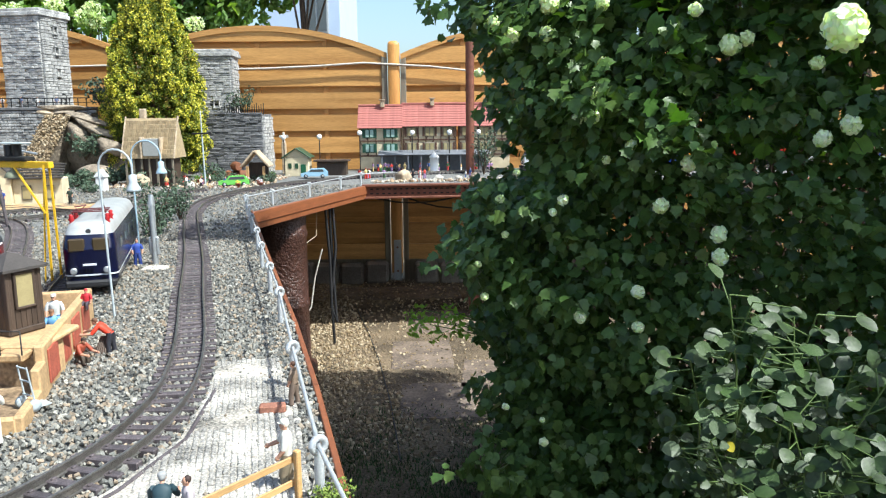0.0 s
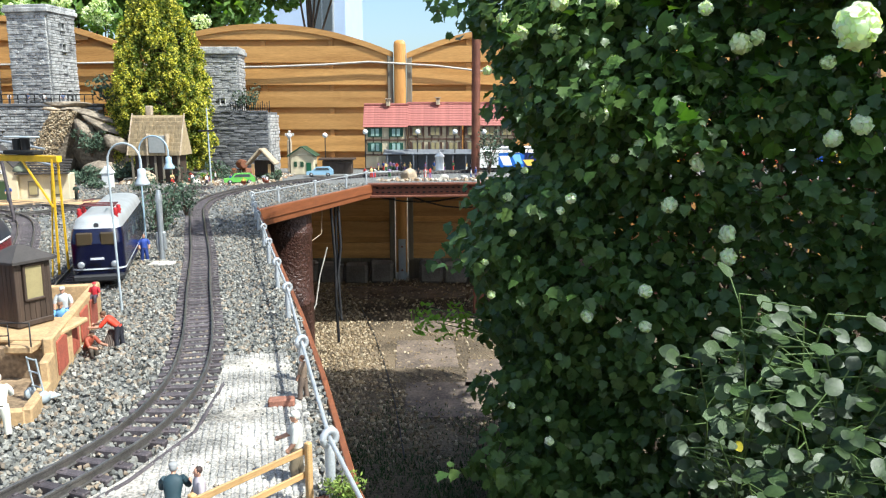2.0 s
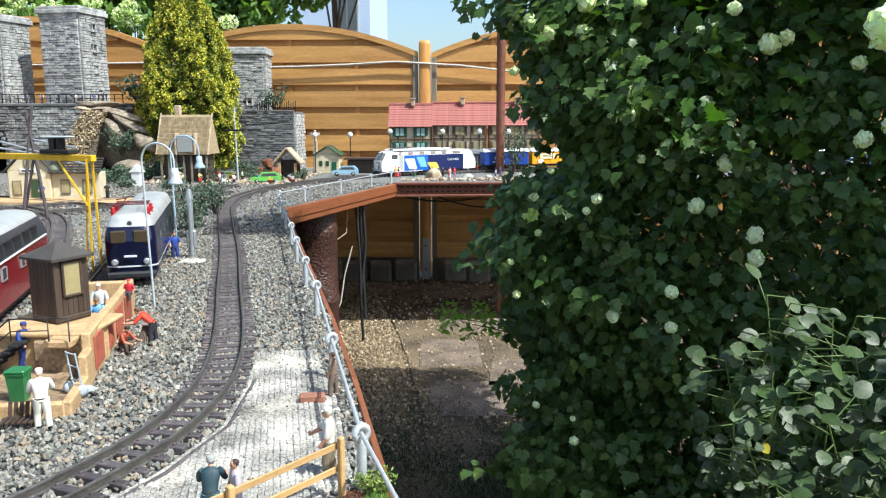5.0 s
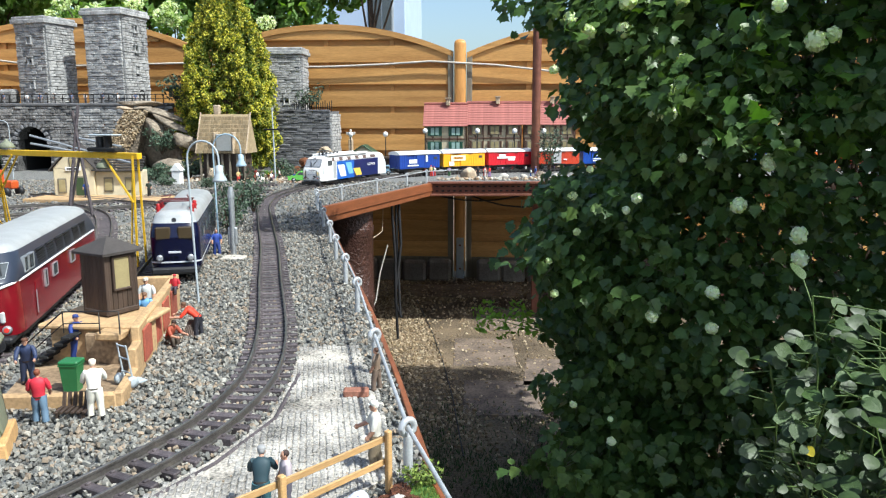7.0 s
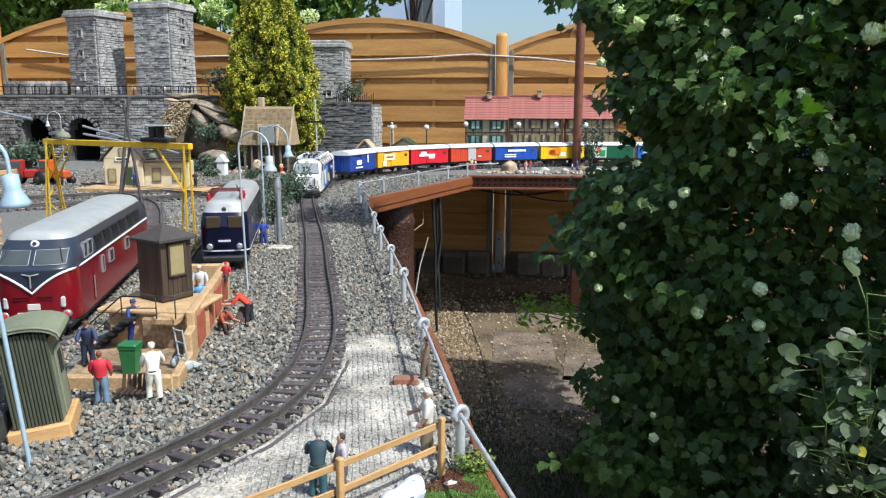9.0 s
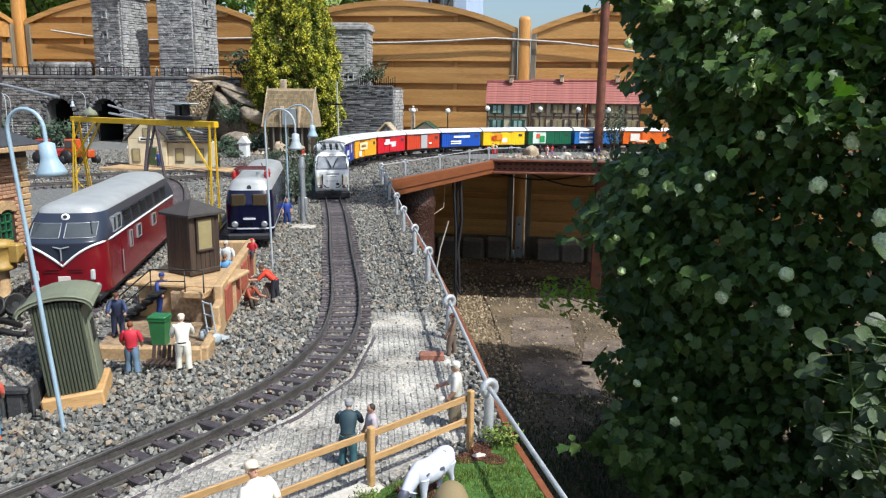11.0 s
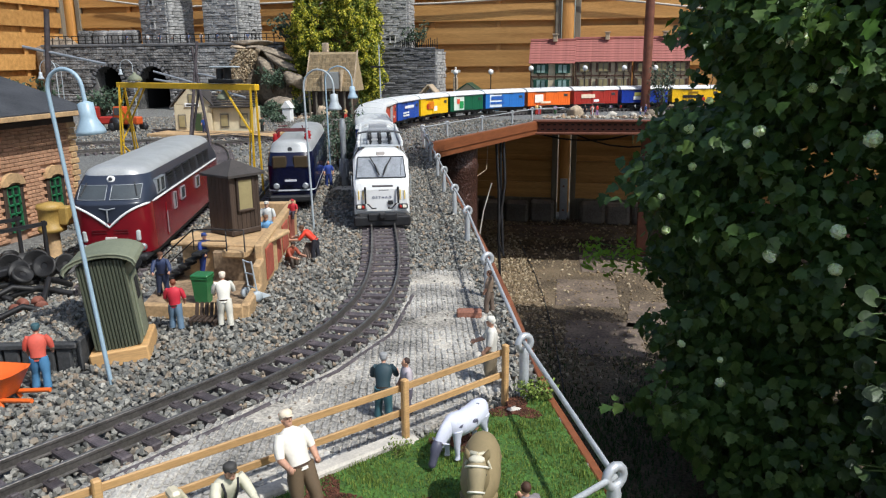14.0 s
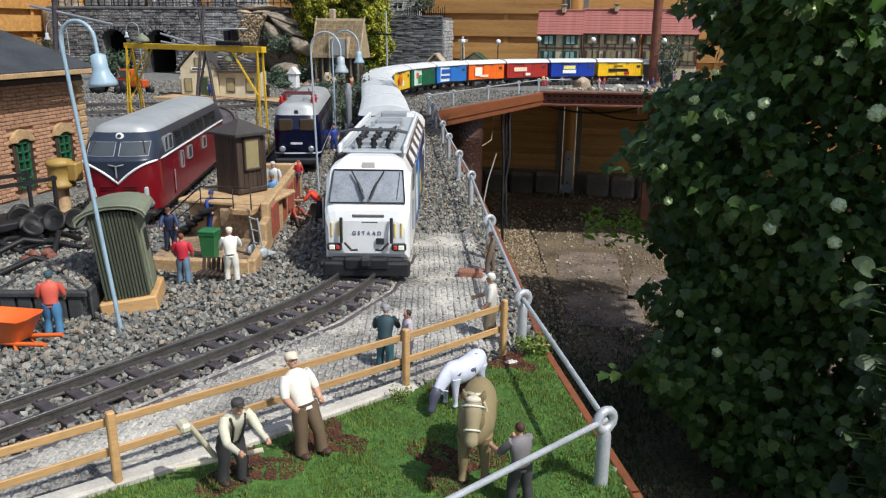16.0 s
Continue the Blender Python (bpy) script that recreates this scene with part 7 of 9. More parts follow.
        for px, zc, r, sy in ((-0.030, 0.0560, 0.015, 0.45), (0.004, 0.0545, 0.017, -0.45), (-0.008, 0.047, 0.012, 0.9), (-0.030, 0.045, 0.011, -0.9), (0.018, 0.050, 0.010, 0.75), (-0.018, 0.056, 0.010, -0.2)):
            rock(q, px, sy * 0.0085, zc, r, 0.0092, r * 0.62, px * 90)
        part("coat_patch", q, patch, t)
        part("udder", Mesh().ball(-0.022, 0, 0.030, 0.008, 0.007, 0.005, 10, 6), SKIN, t)
        for sy in (-1, 1):
            b = top + up * 0.004
            part("horn", Mesh().tube([(b.x, sy * 0.003, b.z), (b.x + 0.002, sy * 0.007, b.z + 0.002), (b.x + 0.004, sy * 0.008, b.z + 0.005)], 0.0013, 6, 0.0005), CONCRETE, hd)
    return t


# ---- near foreground ----
def paddock_fence():
    t = thing("paddock_fence", "low light-brown wooden paddock fence with two rails", "fence")
    pts = [(-0.128, 0.672), (-0.205, 0.570), (-0.285, 0.470), (-0.369, 0.366), (-0.45, 0.265), (-0.53, 0.165)]
    for x, y in pts:
        if (x, y) == pts[2]:
            continue
        part("post", Mesh().box(0, 0, 0.033, 0.0062, 0.0062, 0.066, 0.001), NEW_WOOD, t, at=pose(x, y, 0.004, 0, 0, 52))
    for z in (0.060, 0.036):
        for a, b in ((0, 1), (1, 3), (3, 5)):
            (x0, y0), (x1, y1) = pts[a], pts[b]
            ln = math.hypot(x1 - x0, y1 - y0)
            part("rail", Mesh().box(0, 0, 0, ln + 0.006, 0.0025, 0.0066, 0.0006), NEW_WOOD, t, at=pose((x0 + x1) / 2 - 0.004, (y0 + y1) / 2 + 0.003, z, 0, 0, math.degrees(math.atan2(y1 - y0, x1 - x0))))


def foreground():
    paddock_fence()
    ob = doll(-0.246, 0.440, 0.008, 0.086, -32, (226, 220, 208), (104, 86, 66), "toy farmer in white shirt and grey-brown trousers", (224, 208, 184), -14, (0.35, 0.2), belt=(70, 50, 36))
    ob.matrix_basis = pose(-0.246, 0.440, 0.008, 0, -12, -32)
    doll(-0.290, 0.392, 0.008, 0.078, -34, (206, 200, 178), (60, 58, 58), "toy farmhand in cap and dungarees leaning on a tool", (62, 60, 58), 24, (0.9, 0.7), True, brace=(36, 36, 40))
    m = Mesh()
    m.tube([(0, 0, 0), (0.01, -0.03, 0.055)], 0.0022, 6)
    m.tube([(0.02, 0.02, 0.022), (-0.01, -0.035, 0.012)], 0.0022, 6)
    m.box(0.012, -0.034, 0.056, 0.013, 0.008, 0.007, 0.002)
    single("toy_tool", m, paint(206, 196, 170), "cream handled toy tools held by a farmhand", "tool", pose(-0.298, 0.400, 0.01, 0, 0, -40))
    doll(-0.078, 0.412, 0.008, 0.066, 130, (122, 116, 118), (66, 64, 66), "toy boy in grey jacket beside the horse", None, 6, (0.9, 0.8))
    animal(-0.117, 0.452, 0.008, -84, paint(140, 124, 90, 0.7), paint(150, 136, 104, 0.7), "olive-beige toy horse with bridle on the grass", "horse", 0.95)
    animal(-0.150, 0.560, 0.008, -118, paint(206, 208, 222, 0.5), paint(80, 80, 96, 0.5), "grey and white toy cow grazing on the meadow", "cow", 0.68, True)
    doll(-0.240, 0.618, 0.004, 0.068, 100, (40, 62, 70), (58, 96, 104), "toy old man with dark coat and stick", (150, 150, 150), 22, (0.8, 0.6))
    doll(-0.218, 0.626, 0.004, 0.064, 210, (176, 166, 172), (96, 92, 104), "toy woman in pale blouse standing on the yard", None, 0, hair=(56, 40, 36))
    doll(-0.150, 0.726, 0.004, 0.076, 190, (206, 202, 192), (132, 118, 96), "toy man in pale shirt behind the paddock fence", (224, 220, 208), 0, (0.6, 0.2))
    doll(-0.188, 0.960, 0.004, 0.062, 170, (126, 108, 92), (112, 96, 84), "weathered brown toy figure at the yard edge", None, 0)
    m = Mesh()
    m.box(0, 0, 0.006, 0.034, 0.016, 0.011, 0.002)
    single("brick", m, mat("loose_brick", (0.30, 0.13, 0.085), 0.85, var=0.25), "loose red brick lying on the yard", "brick", pose(-0.212, 0.935, 0.004, 0, 0, 8))
    rng = random.Random(2)
    for k, (x, y, r) in enumerate(((-0.19, 0.925, 0.010), (-0.175, 0.905, 0.008), (-0.2, 0.575, 0.012), (-0.118, 0.655, 0.012), (-0.165, 0.86, 0.007), (-0.178, 0.80, 0.008))):
        m = Mesh()
        rock(m, x, y, 0.004, r, r, r * 0.7, k * 3.1)
        single("pebble", m, CONCRETE, "pale lump of stone on the yard", "stone", group="pale stones on the yard")
    small_shrub(-0.098, 0.688, 0.004, 0.022, 0.022, GRASS, "tuft of bright green moss by the railing", 81, 40)
    small_shrub(-0.205, 0.545, 0.006, 0.012, 0.014, GRASS, "tuft of grass by the fence post", 82, 20)
    # kerb strip of rusty wire beside the track
    m = Mesh()
    m.tube([(-0.555, 0.22, 0.004), (-0.455, 0.42, 0.004), (-0.382, 0.585, 0.004), (-0.325, 0.72, 0.004), (-0.297, 0.85, 0.004), (-0.312, 1.02, 0.004)], 0.0035, 6)
    single("yard_edging", m, SLEEPER, "dark edging strip between track and yard", "edging")


def street_lamp(x, y, h, reach, turn, lean, material, label):
    t = thing("street_lamp", label, "lamp", pose(x, y, 0.0, lean[0], lean[1], turn), "arched lamps on the layout")
    pole = Mesh()
    r = reach / 2
    pts = [(0, 0, 0), (0, 0, h * 0.5), (0, 0, h - r)] + [(r - r * math.cos(a), 0, h - r + r * math.sin(a)) for a in np.linspace(0.3, math.pi - 0.05, 10)] + [(reach, 0, h - r - 0.014)]
    k = h / 0.33 * 0.68
    pole.tube(pts[:3], 0.0036 * k, 8, 0.003 * k)
    pole.tube(pts[2:], 0.003 * k, 8)
    p = part("pole", pole, material, t)
    end = pts[-1]
    sh = Mesh()
    sh.turn([(0.004 * k, 0.004), (0.011 * k, 0.002), (0.0115 * k, -0.016 * k), (0.013 * k, -0.022 * k), (0.0205 * k, -0.036 * k), (0.021 * k, -0.042 * k), (0.019 * k, -0.042 * k), (0.010 * k, -0.02 * k)], 16, (end[0], 0, end[2] - 0.004))
    s = part("shade", sh, material, t)
    part("bulb", Mesh().ball(end[0], 0, end[2] - 0.034 * k, 0.006 * k), WHITE_PAINT, s)
    return t


def green_shed():
    t = thing("garden_shed", "small olive-green boarded shed with a curved grey roof", "shed", pose(-0.601, 0.735, 0.0, 0, -6, 26))
    w, d, h = 0.052, 0.066, 0.106
    part("plinth", Mesh().box(0, 0, 0.010, w + 0.014, d + 0.016, 0.02, 0.002), NEW_WOOD, t, "new pine plinth")
    n = 14
    for i in range(n):
        part("board", Mesh().box(-w / 2 + (i + 0.5) * w / n, -d / 2, 0.02 + h / 2, w / n - 0.0008, 0.004, h - 0.004 + 0.008 * math.sin(math.pi * (i + 0.5) / n), 0.0006), SHED_GREEN, t)
    part("side_wall", Mesh().box(-w / 2 + 0.002, 0.002, 0.02 + h / 2 - 0.004, 0.004, d, h - 0.01), SHED_GREEN, t)
    part("back_wall", Mesh().box(0, d / 2, 0.02 + h / 2 - 0.004, w, 0.004, h - 0.01), SHED_GREEN, t)
    part("side_wall", Mesh().box(w / 2 - 0.002, 0.002, 0.02 + h / 2 - 0.004, 0.004, d, h - 0.01), SHED_ROOF, t)
    dr = part("door", Mesh().box(w / 2 + 0.001, 0, 0.02 + 0.042, 0.003, 0.034, 0.078, 0.001), SHED_ROOF, t)
    part("door_window", Mesh().box(w / 2 + 0.0025, 0, 0.082, 0.002, 0.018, 0.026, 0.0005), DARK, dr)
    arc = [(-0.040 * math.cos(a), 0.02 + h - 0.006 + 0.016 * math.sin(a)) for a in np.linspace(0, math.pi, 11)]
    r = Mesh()
    r.prism(arc + [(x * 0.95, z - 0.004) for x, z in reversed(arc)], -d / 2 - 0.008, d / 2 + 0.008)
    part("roof", r, SHED_ROOF, t, "curved grey-green roof")
    part("roof_edge", Mesh().tube([(x, -d / 2 - 0.008, z) for x, z in arc], 0.0014, 5), SHED_ROOF, t)


def wheelbarrow():
    t = thing("wheelbarrow", "bright orange toy wheelbarrow standing on ballast", "wheelbarrow", pose(-0.648, 0.578, 0.004, 0, 0, 2))
    rings = [[(x * s, y * s, z) for x, y in ((-0.030, -0.021), (0.030, -0.021), (0.034, -0.012), (0.034, 0.012), (0.030, 0.021), (-0.030, 0.021), (-0.034, 0.012), (-0.034, -0.012))] for s, z in ((0.62, 0.010), (0.80, 0.022), (1.0, 0.036), (1.02, 0.0365), (0.95, 0.0355), (0.75, 0.022), (0.58, 0.012))]
    part("tub", Mesh().loft(rings), BARROW_ORANGE, t)
    for sy in (-1, 1):
        part("handle", Mesh().tube([(-0.02, sy * 0.006, 0.006), (0.02, sy * 0.012, 0.009), (0.055, sy * 0.014, 0.012)], 0.0026, 6), BARROW_ORANGE, t)
        part("leg", Mesh().tube([(0.016, sy * 0.011, 0.012), (0.020, sy * 0.014, 0.0)], 0.0022, 6), BARROW_ORANGE, t)
    part("wheel", Mesh().turn([(0.003, -0.003), (0.010, -0.003), (0.010, 0.003), (0.003, 0.003)], 14, m=pose(-0.03, 0, 0.010, 90)), BLACK, t)


# ---- loading dock ----
def dock():
    t = thing("loading_dock", "tan plastered loading dock with sunken floor and red brick panels", "dock")
    part("floor", Mesh().slab([(-0.668, 0.862), (-0.520, 0.885), (-0.545, 0.965), (-0.66, 1.36), (-0.79, 1.33), (-0.72, 1.02)], 0.002, 0.010), DOCK_FLOOR, t)
    def beam(name, a, b, h, w, mt, z=0.0):
        ln = math.hypot(b[0] - a[0], b[1] - a[1])
        return part(name, Mesh().box(0, 0, h / 2, ln, w, h, 0.0025), mt, t, at=pose((a[0] + b[0]) / 2, (a[1] + b[1]) / 2, z, 0, 0, math.degrees(math.atan2(b[1] - a[1], b[0] - a[0]))))
    beam("front_curb", (-0.672, 0.858), (-0.515, 0.880), 0.022, 0.012, DOCK_TAN)
    beam("side_curb", (-0.513, 0.876), (-0.540, 0.975), 0.024, 0.013, DOCK_TAN)
    beam("side_wall", (-0.540, 0.972), (-0.553, 1.015), 0.052, 0.013, DOCK_TAN)
    w = beam("side_wall", (-0.553, 1.010), (-0.655, 1.385), 0.074, 0.014, DOCK_TAN)
    ax = Vector((-0.655 + 0.553, 1.385 - 1.010)).normalized()
    for i in range(4):
        c = Vector((-0.553, 1.010)) + ax * (0.05 + i * 0.085)
        q = part("brick_panel", Mesh().box(0, 0, 0, 0.060, 0.003, 0.050, 0.001), RED_BRICK, t, at=pose(c.x + 0.0085, c.y, 0.038, 0, 0, math.degrees(math.atan2(ax.y, ax.x))))
    beam("back_wall", (-0.655, 1.385), (-0.76, 1.36), 0.07, 0.014, DOCK_TAN)
    beam("platform", (-0.568, 1.075), (-0.700, 1.075), 0.062, 0.075, DOCK_TAN)
    beam("dark_wall", (-0.556, 1.03), (-0.640, 1.03), 0.056, 0.01, DOCK_FLOOR)
    beam("platform_slab", (-0.560, 1.09), (-0.715, 1.09), 0.008, 0.12, DOCK_TAN, 0.060)
    beam("entry_step", (-0.572, 1.018), (-0.612, 1.018), 0.012, 0.03, DOCK_TAN, 0.052)
    for k in range(5):
        part("stair_tread", Mesh().box(-0.655 - 0.012 * k, 1.018, 0.055 - 0.010 * k, 0.014, 0.034, 0.004, 0.0008), DARK, t)
    r = Mesh()
    r.tube([(-0.600, 1.000, 0.064), (-0.600, 1.000, 0.098), (-0.655, 1.000, 0.096), (-0.715, 1.000, 0.046), (-0.715, 1.000, 0.012)], 0.0012, 5)
    r.tube([(-0.600, 1.000, 0.080), (-0.655, 1.000, 0.078), (-0.715, 1.000, 0.028)], 0.0009, 5)
    r.tube([(-0.570, 1.000, 0.064), (-0.570, 1.000, 0.098), (-0.600, 1.000, 0.098)], 0.0012, 5)
    r.tube([(-0.655, 1.000, 0.064), (-0.655, 1.000, 0.096)], 0.001, 5)
    part("stair_rail", r, BLACK_IRON, t, "thin black stair railing")
    # control cabin on the platform
    c = thing("control_cabin", "dark brown boarded control cabin with pale window and tar roof", "cabin", pose(-0.640, 1.112, 0.069, 0, 0, 65))
    S, hh = 0.053, 0.098
    for k in range(4):
        a = 90 * k
        for i in range(6):
            part("plank", Mesh().box(-S / 2 + (i + 0.5) * S / 6, -S / 2, hh / 2, S / 6 - 0.0006, 0.004, hh, 0.0006), CABIN_WOOD, c, at=pose(0, 0, 0, 0, 0, a))
        part("corner_post", Mesh().box(-S / 2, -S / 2, hh / 2, 0.006, 0.006, hh + 0.001, 0.001), CABIN_WOOD, c, at=pose(0, 0, 0, 0, 0, a))
        part("skirting", Mesh().box(0, -S / 2 - 0.001, 0.005, S + 0.004, 0.006, 0.008, 0.001), CABIN_WOOD, c, at=pose(0, 0, 0, 0, 0, a))
        if k in (0, 2):
            fr = Mesh()
            for d in (-1, 1):
                fr.box(d * 0.0155, -S / 2 - 0.003, 0.066, 0.004, 0.006, 0.056, 0.001)
                fr.box(0, -S / 2 - 0.003, 0.066 + d * 0.026, 0.035, 0.006, 0.004, 0.001)
            w = part("window", fr, CABIN_WOOD, c, at=pose(0, 0, 0, 0, 0, a))
            part("pane", Mesh().box(0, -S / 2 - 0.0028, 0.066, 0.027, 0.002, 0.048), YELLOW_FR, w)
    sq = [(-1, -1), (1, -1), (1, 1), (-1, 1)]
    r = Mesh()
    r.loft([[(x * q, y * q, z) for x, y in sq] for q, z in ((0.037, hh - 0.002), (0.037, hh + 0.002), (0.006, hh + 0.021), (0.002, hh + 0.022))], True, False)
    for x, y in sq:
        r.tube([(x * 0.037, y * 0.037, hh + 0.002), (0, 0, hh + 0.0225)], 0.0012, 5)
    part("roof", r, CABIN_ROOF, c, "four-sided dark tar roof")
    # things on the dock
    b = thing("rubbish_bin", "green plastic wheeled rubbish bin standing on the dock", "bin", pose(-0.596, 0.915, 0.010, 0, 0, 4))
    b.scale = (0.76, 0.76, 0.78)
    part("body", Mesh().loft([[(x * s, y * s, z) for x, y in ((-1, -0.9), (1, -0.9), (1, 0.9), (-1, 0.9))] for s, z in ((0.012, 0.0), (0.0155, 0.046), (0.017, 0.046), (0.017, 0.049))], True, False), BIN_GREEN, b)
    part("lid", Mesh().box(0, 0, 0.052, 0.035, 0.032, 0.006, 0.002), BIN_GREEN, b)
    c = thing("hand_truck", "pale grey hand truck with rubber wheels on the dock", "hand truck", pose(-0.530, 0.940, 0.010, 0, 0, 60))
    f = Mesh()
    for sy in (-1, 1):
        f.tube([(0, sy * 0.010, 0.004), (-0.008, sy * 0.010, 0.060)], 0.0013, 5)
    for zz in (0.02, 0.04, 0.058):
        f.tube([(-0.0015 - zz * 0.11, -0.010, zz), (-0.0015 - zz * 0.11, 0.010, zz)], 0.0012, 5)
    part("frame", f, LAMP_GREY, c)
    part("foot_plate", Mesh().box(0.010, 0, 0.003, 0.022, 0.022, 0.002), LAMP_GREY, c)
    for sy in (-1, 1):
        part("wheel", Mesh().turn([(0.002, -0.003), (0.008, -0.003), (0.008, 0.003), (0.002, 0.003)], 12, m=pose(-0.004, sy * 0.014, 0.008, 90)), LAMP_GREY, c)
    c = thing("slatted_crate", "small brown slatted wooden crate standing on ballast", "crate", pose(-0.552, 0.842, 0.004, 0, 0, 8))
    for i in range(6):
        part("slat", Mesh().box(-0.017 + i * 0.0068, 0.006, 0.016, 0.0042, 0.003, 0.028, 0.0005), CABIN_WOOD, c, at=pose(0, 0, 0, -18))
        part("slat", Mesh().box(-0.017 + i * 0.0068, -0.006, 0.010, 0.0042, 0.022, 0.003, 0.0005), CABIN_WOOD, c)
    for sx in (-1, 1):
        part("leg", Mesh().box(sx * 0.016, -0.014, 0.005, 0.003, 0.003, 0.012), CABIN_WOOD, c)
    doll(-0.580, 0.815, 0.004, 0.070, 110, (196, 44, 62), (104, 128, 150), "toy workman in red shirt and blue waistcoat", None, 0, (0.2, 0.3), hair=(120, 66, 44))
    doll(-0.522, 0.838, 0.004, 0.075, 120, (232, 228, 216), (222, 218, 204), "toy baker all in white leaning forward", (226, 210, 190), 14, (0.7, 0.5), True)
    doll(-0.672, 0.935, 0.010, 0.070, -60, (44, 56, 88), (40, 48, 72), "toy mechanic in dark blue overalls", (90, 58, 40), 18, (0.9, 0.8), True)
    doll(-0.660, 1.040, 0.010, 0.072, -20, (34, 58, 128), (32, 54, 120), "toy worker in blue overalls with yellow gloves", (40, 60, 120), 0, (0.4, 0.3), True)
    doll(-0.628, 1.210, 0.030, 0.074, -80, (206, 208, 206), (70, 110, 160), "toy man in white shirt on the dock wall", (196, 190, 180), 4)
    doll(-0.610, 1.165, 0.020, 0.070, -70, (108, 158, 204), (60, 100, 150), "toy workman in light blue by the dock wall", (120, 90, 70), 10, (0.6, 0.6))
    doll(-0.618, 1.300, 0.055, 0.050, -90, (186, 40, 52), (60, 50, 60), "toy child in red sitting on the wall", (196, 50, 60), 0, sit=True)
    doll(-0.567, 1.150, 0.002, 0.066, -20, (150, 70, 48), (70, 60, 50), "toy track worker crouching beside the dock", (50, 36, 30), 26, (0.8, 0.8), sit=True)
    doll(-0.538, 1.205, 0.002, 0.072, 190, (214, 62, 38), (44, 44, 52), "toy track worker in orange-red shirt bending down", (100, 70, 50), 46, (0.9, 0.9))
    m = Mesh()
    for k in range(5):
        m.tube([(-0.560 + k * 0.004, 1.19, 0.003), (-0.555 + k * 0.002, 1.21, 0.03)], 0.0022, 5)
    single("tool_pile", m, CABIN_WOOD, "bundle of brown tools beside two track workers", "tools", pose(0, 0, 0))
    doll(-0.622, 0.616, 0.004, 0.074, 120, (206, 92, 76), (78, 128, 168), "toy gardener in red shirt and blue trousers", (52, 84, 92), 8, (0.3, 0.25))


# ---- sheds, crane and clutter on the near side ----
def brick_hut():
    t = thing("brick_engine_shed", "tan brick engine shed with green windows and tar-paper roof", "building", pose(-1.17, 1.43, 0.0))
    # local: wall face towards +x, running along -y
    L, h = 1.0, 0.235
    part("core", Mesh().box(-0.26, -L / 2, h / 2, 0.50, L - 0.004, h), BRICK_MORTAR, t)
    wins = [(-0.075, 0.036, 0.02, 0.112), (-0.195, 0.036, 0.02, 0.112), (-0.315, 0.036, 0.02, 0.112), (-0.435, 0.036, 0.02, 0.112)]
    br = Mesh().box(0, 0, 0, 0.006, 0.0225, 0.0066, 0.0008)
    me = br.data("brick", BRICK_TAN)
    rest, count, z, row = Mesh(), 0, 0.004, 0
    while z < h - 0.002:
        y = -0.002 - (0.012 if row % 2 else 0.0)
        while y > -0.62:
            if not any(abs(y - 0.012 - wy) < ww / 2 + 0.010 and z < wt + 0.026 for wy, ww, _, wt in wins):
                m = pose(-0.008, y - 0.012, z + 0.0035)
                if count < 300:
                    part("brick", me, None, t, at=m)
                    count += 1
                else:
                    rest.box(-0.008, y - 0.012, z + 0.0035, 0.006, 0.0225, 0.0066, 0.0008)
            y -= 0.0238
        z += 0.0076
        row += 1
    tagged(part("brickwork", rest, BRICK_TAN, t), kind="stuff")
    for i in range(18):
        part("quoin", Mesh().box(-0.012, -0.006, 0.008 + i * 0.013, 0.020, 0.018 if i % 2 else 0.028, 0.0115, 0.0015), DOCK_TAN, t)
    for wy, ww, wb, wt in wins:
        fr = Mesh()
        fr.box(-0.010, wy, (wb + wt) / 2, 0.006, ww, wt - wb)
        w = part("window", fr, DARK, t)
        fr = Mesh()
        for sy in (-1, 0, 1):
            fr.box(-0.005, wy + sy * (ww / 2 - 0.002), (wb + wt) / 2, 0.004, 0.003, wt - wb)
        for k in range(6):
            fr.box(-0.005, wy, wb + 0.002 + k * (wt - wb - 0.004) / 5, 0.004, ww, 0.003)
        part("window_frame", fr, paint(46, 112, 74), w, "green window frame")
        for sy in (-1, 1):
            part("jamb", Mesh().box(-0.008, wy + sy * (ww / 2 + 0.004), (wb + wt) / 2, 0.012, 0.009, wt - wb, 0.001), CABIN_WOOD, w)
        a = Mesh()
        pts = [(math.cos(q) * (ww / 2 + 0.012), wt + 0.002 + math.sin(q) * 0.024) for q in np.linspace(0, math.pi, 9)]
        pts += [(math.cos(q) * (ww / 2 - 0.002), wt + 0.001 + math.sin(q) * 0.006) for q in np.linspace(math.pi, 0, 9)]
        a.prism(pts, -0.004, 0.006, pose(0, 0, 0) @ Matrix.Translation((-0.002, wy, 0)) @ Matrix.Rotation(math.pi / 2, 4, "Z"))
        part("lintel", a, DOCK_TAN, w, "arched tan lintel")
    r = Mesh()
    r.add([(0.030, 0.015, 0.240), (0.036, -L - 0.05, 0.240), (-0.30, -L - 0.05, 0.345), (-0.30, 0.015, 0.345), (-0.62, -L - 0.05, 0.25), (-0.62, 0.015, 0.25), (0.030, 0.015, 0.250), (0.036, -L - 0.05, 0.250), (-0.30, -L - 0.05, 0.357), (-0.30, 0.015, 0.357), (-0.62, -L - 0.05, 0.26), (-0.62, 0.015, 0.26)], [(0, 1, 2, 3), (3, 2, 4, 5), (6, 9, 8, 7), (9, 11, 10, 8), (0, 6, 7, 1), (5, 4, 10, 11), (0, 3, 9, 6), (3, 5, 11, 9), (1, 7, 8, 2), (2, 8, 10, 4)])
    part("roof", r, TAR, t, "dark tar-paper roof")
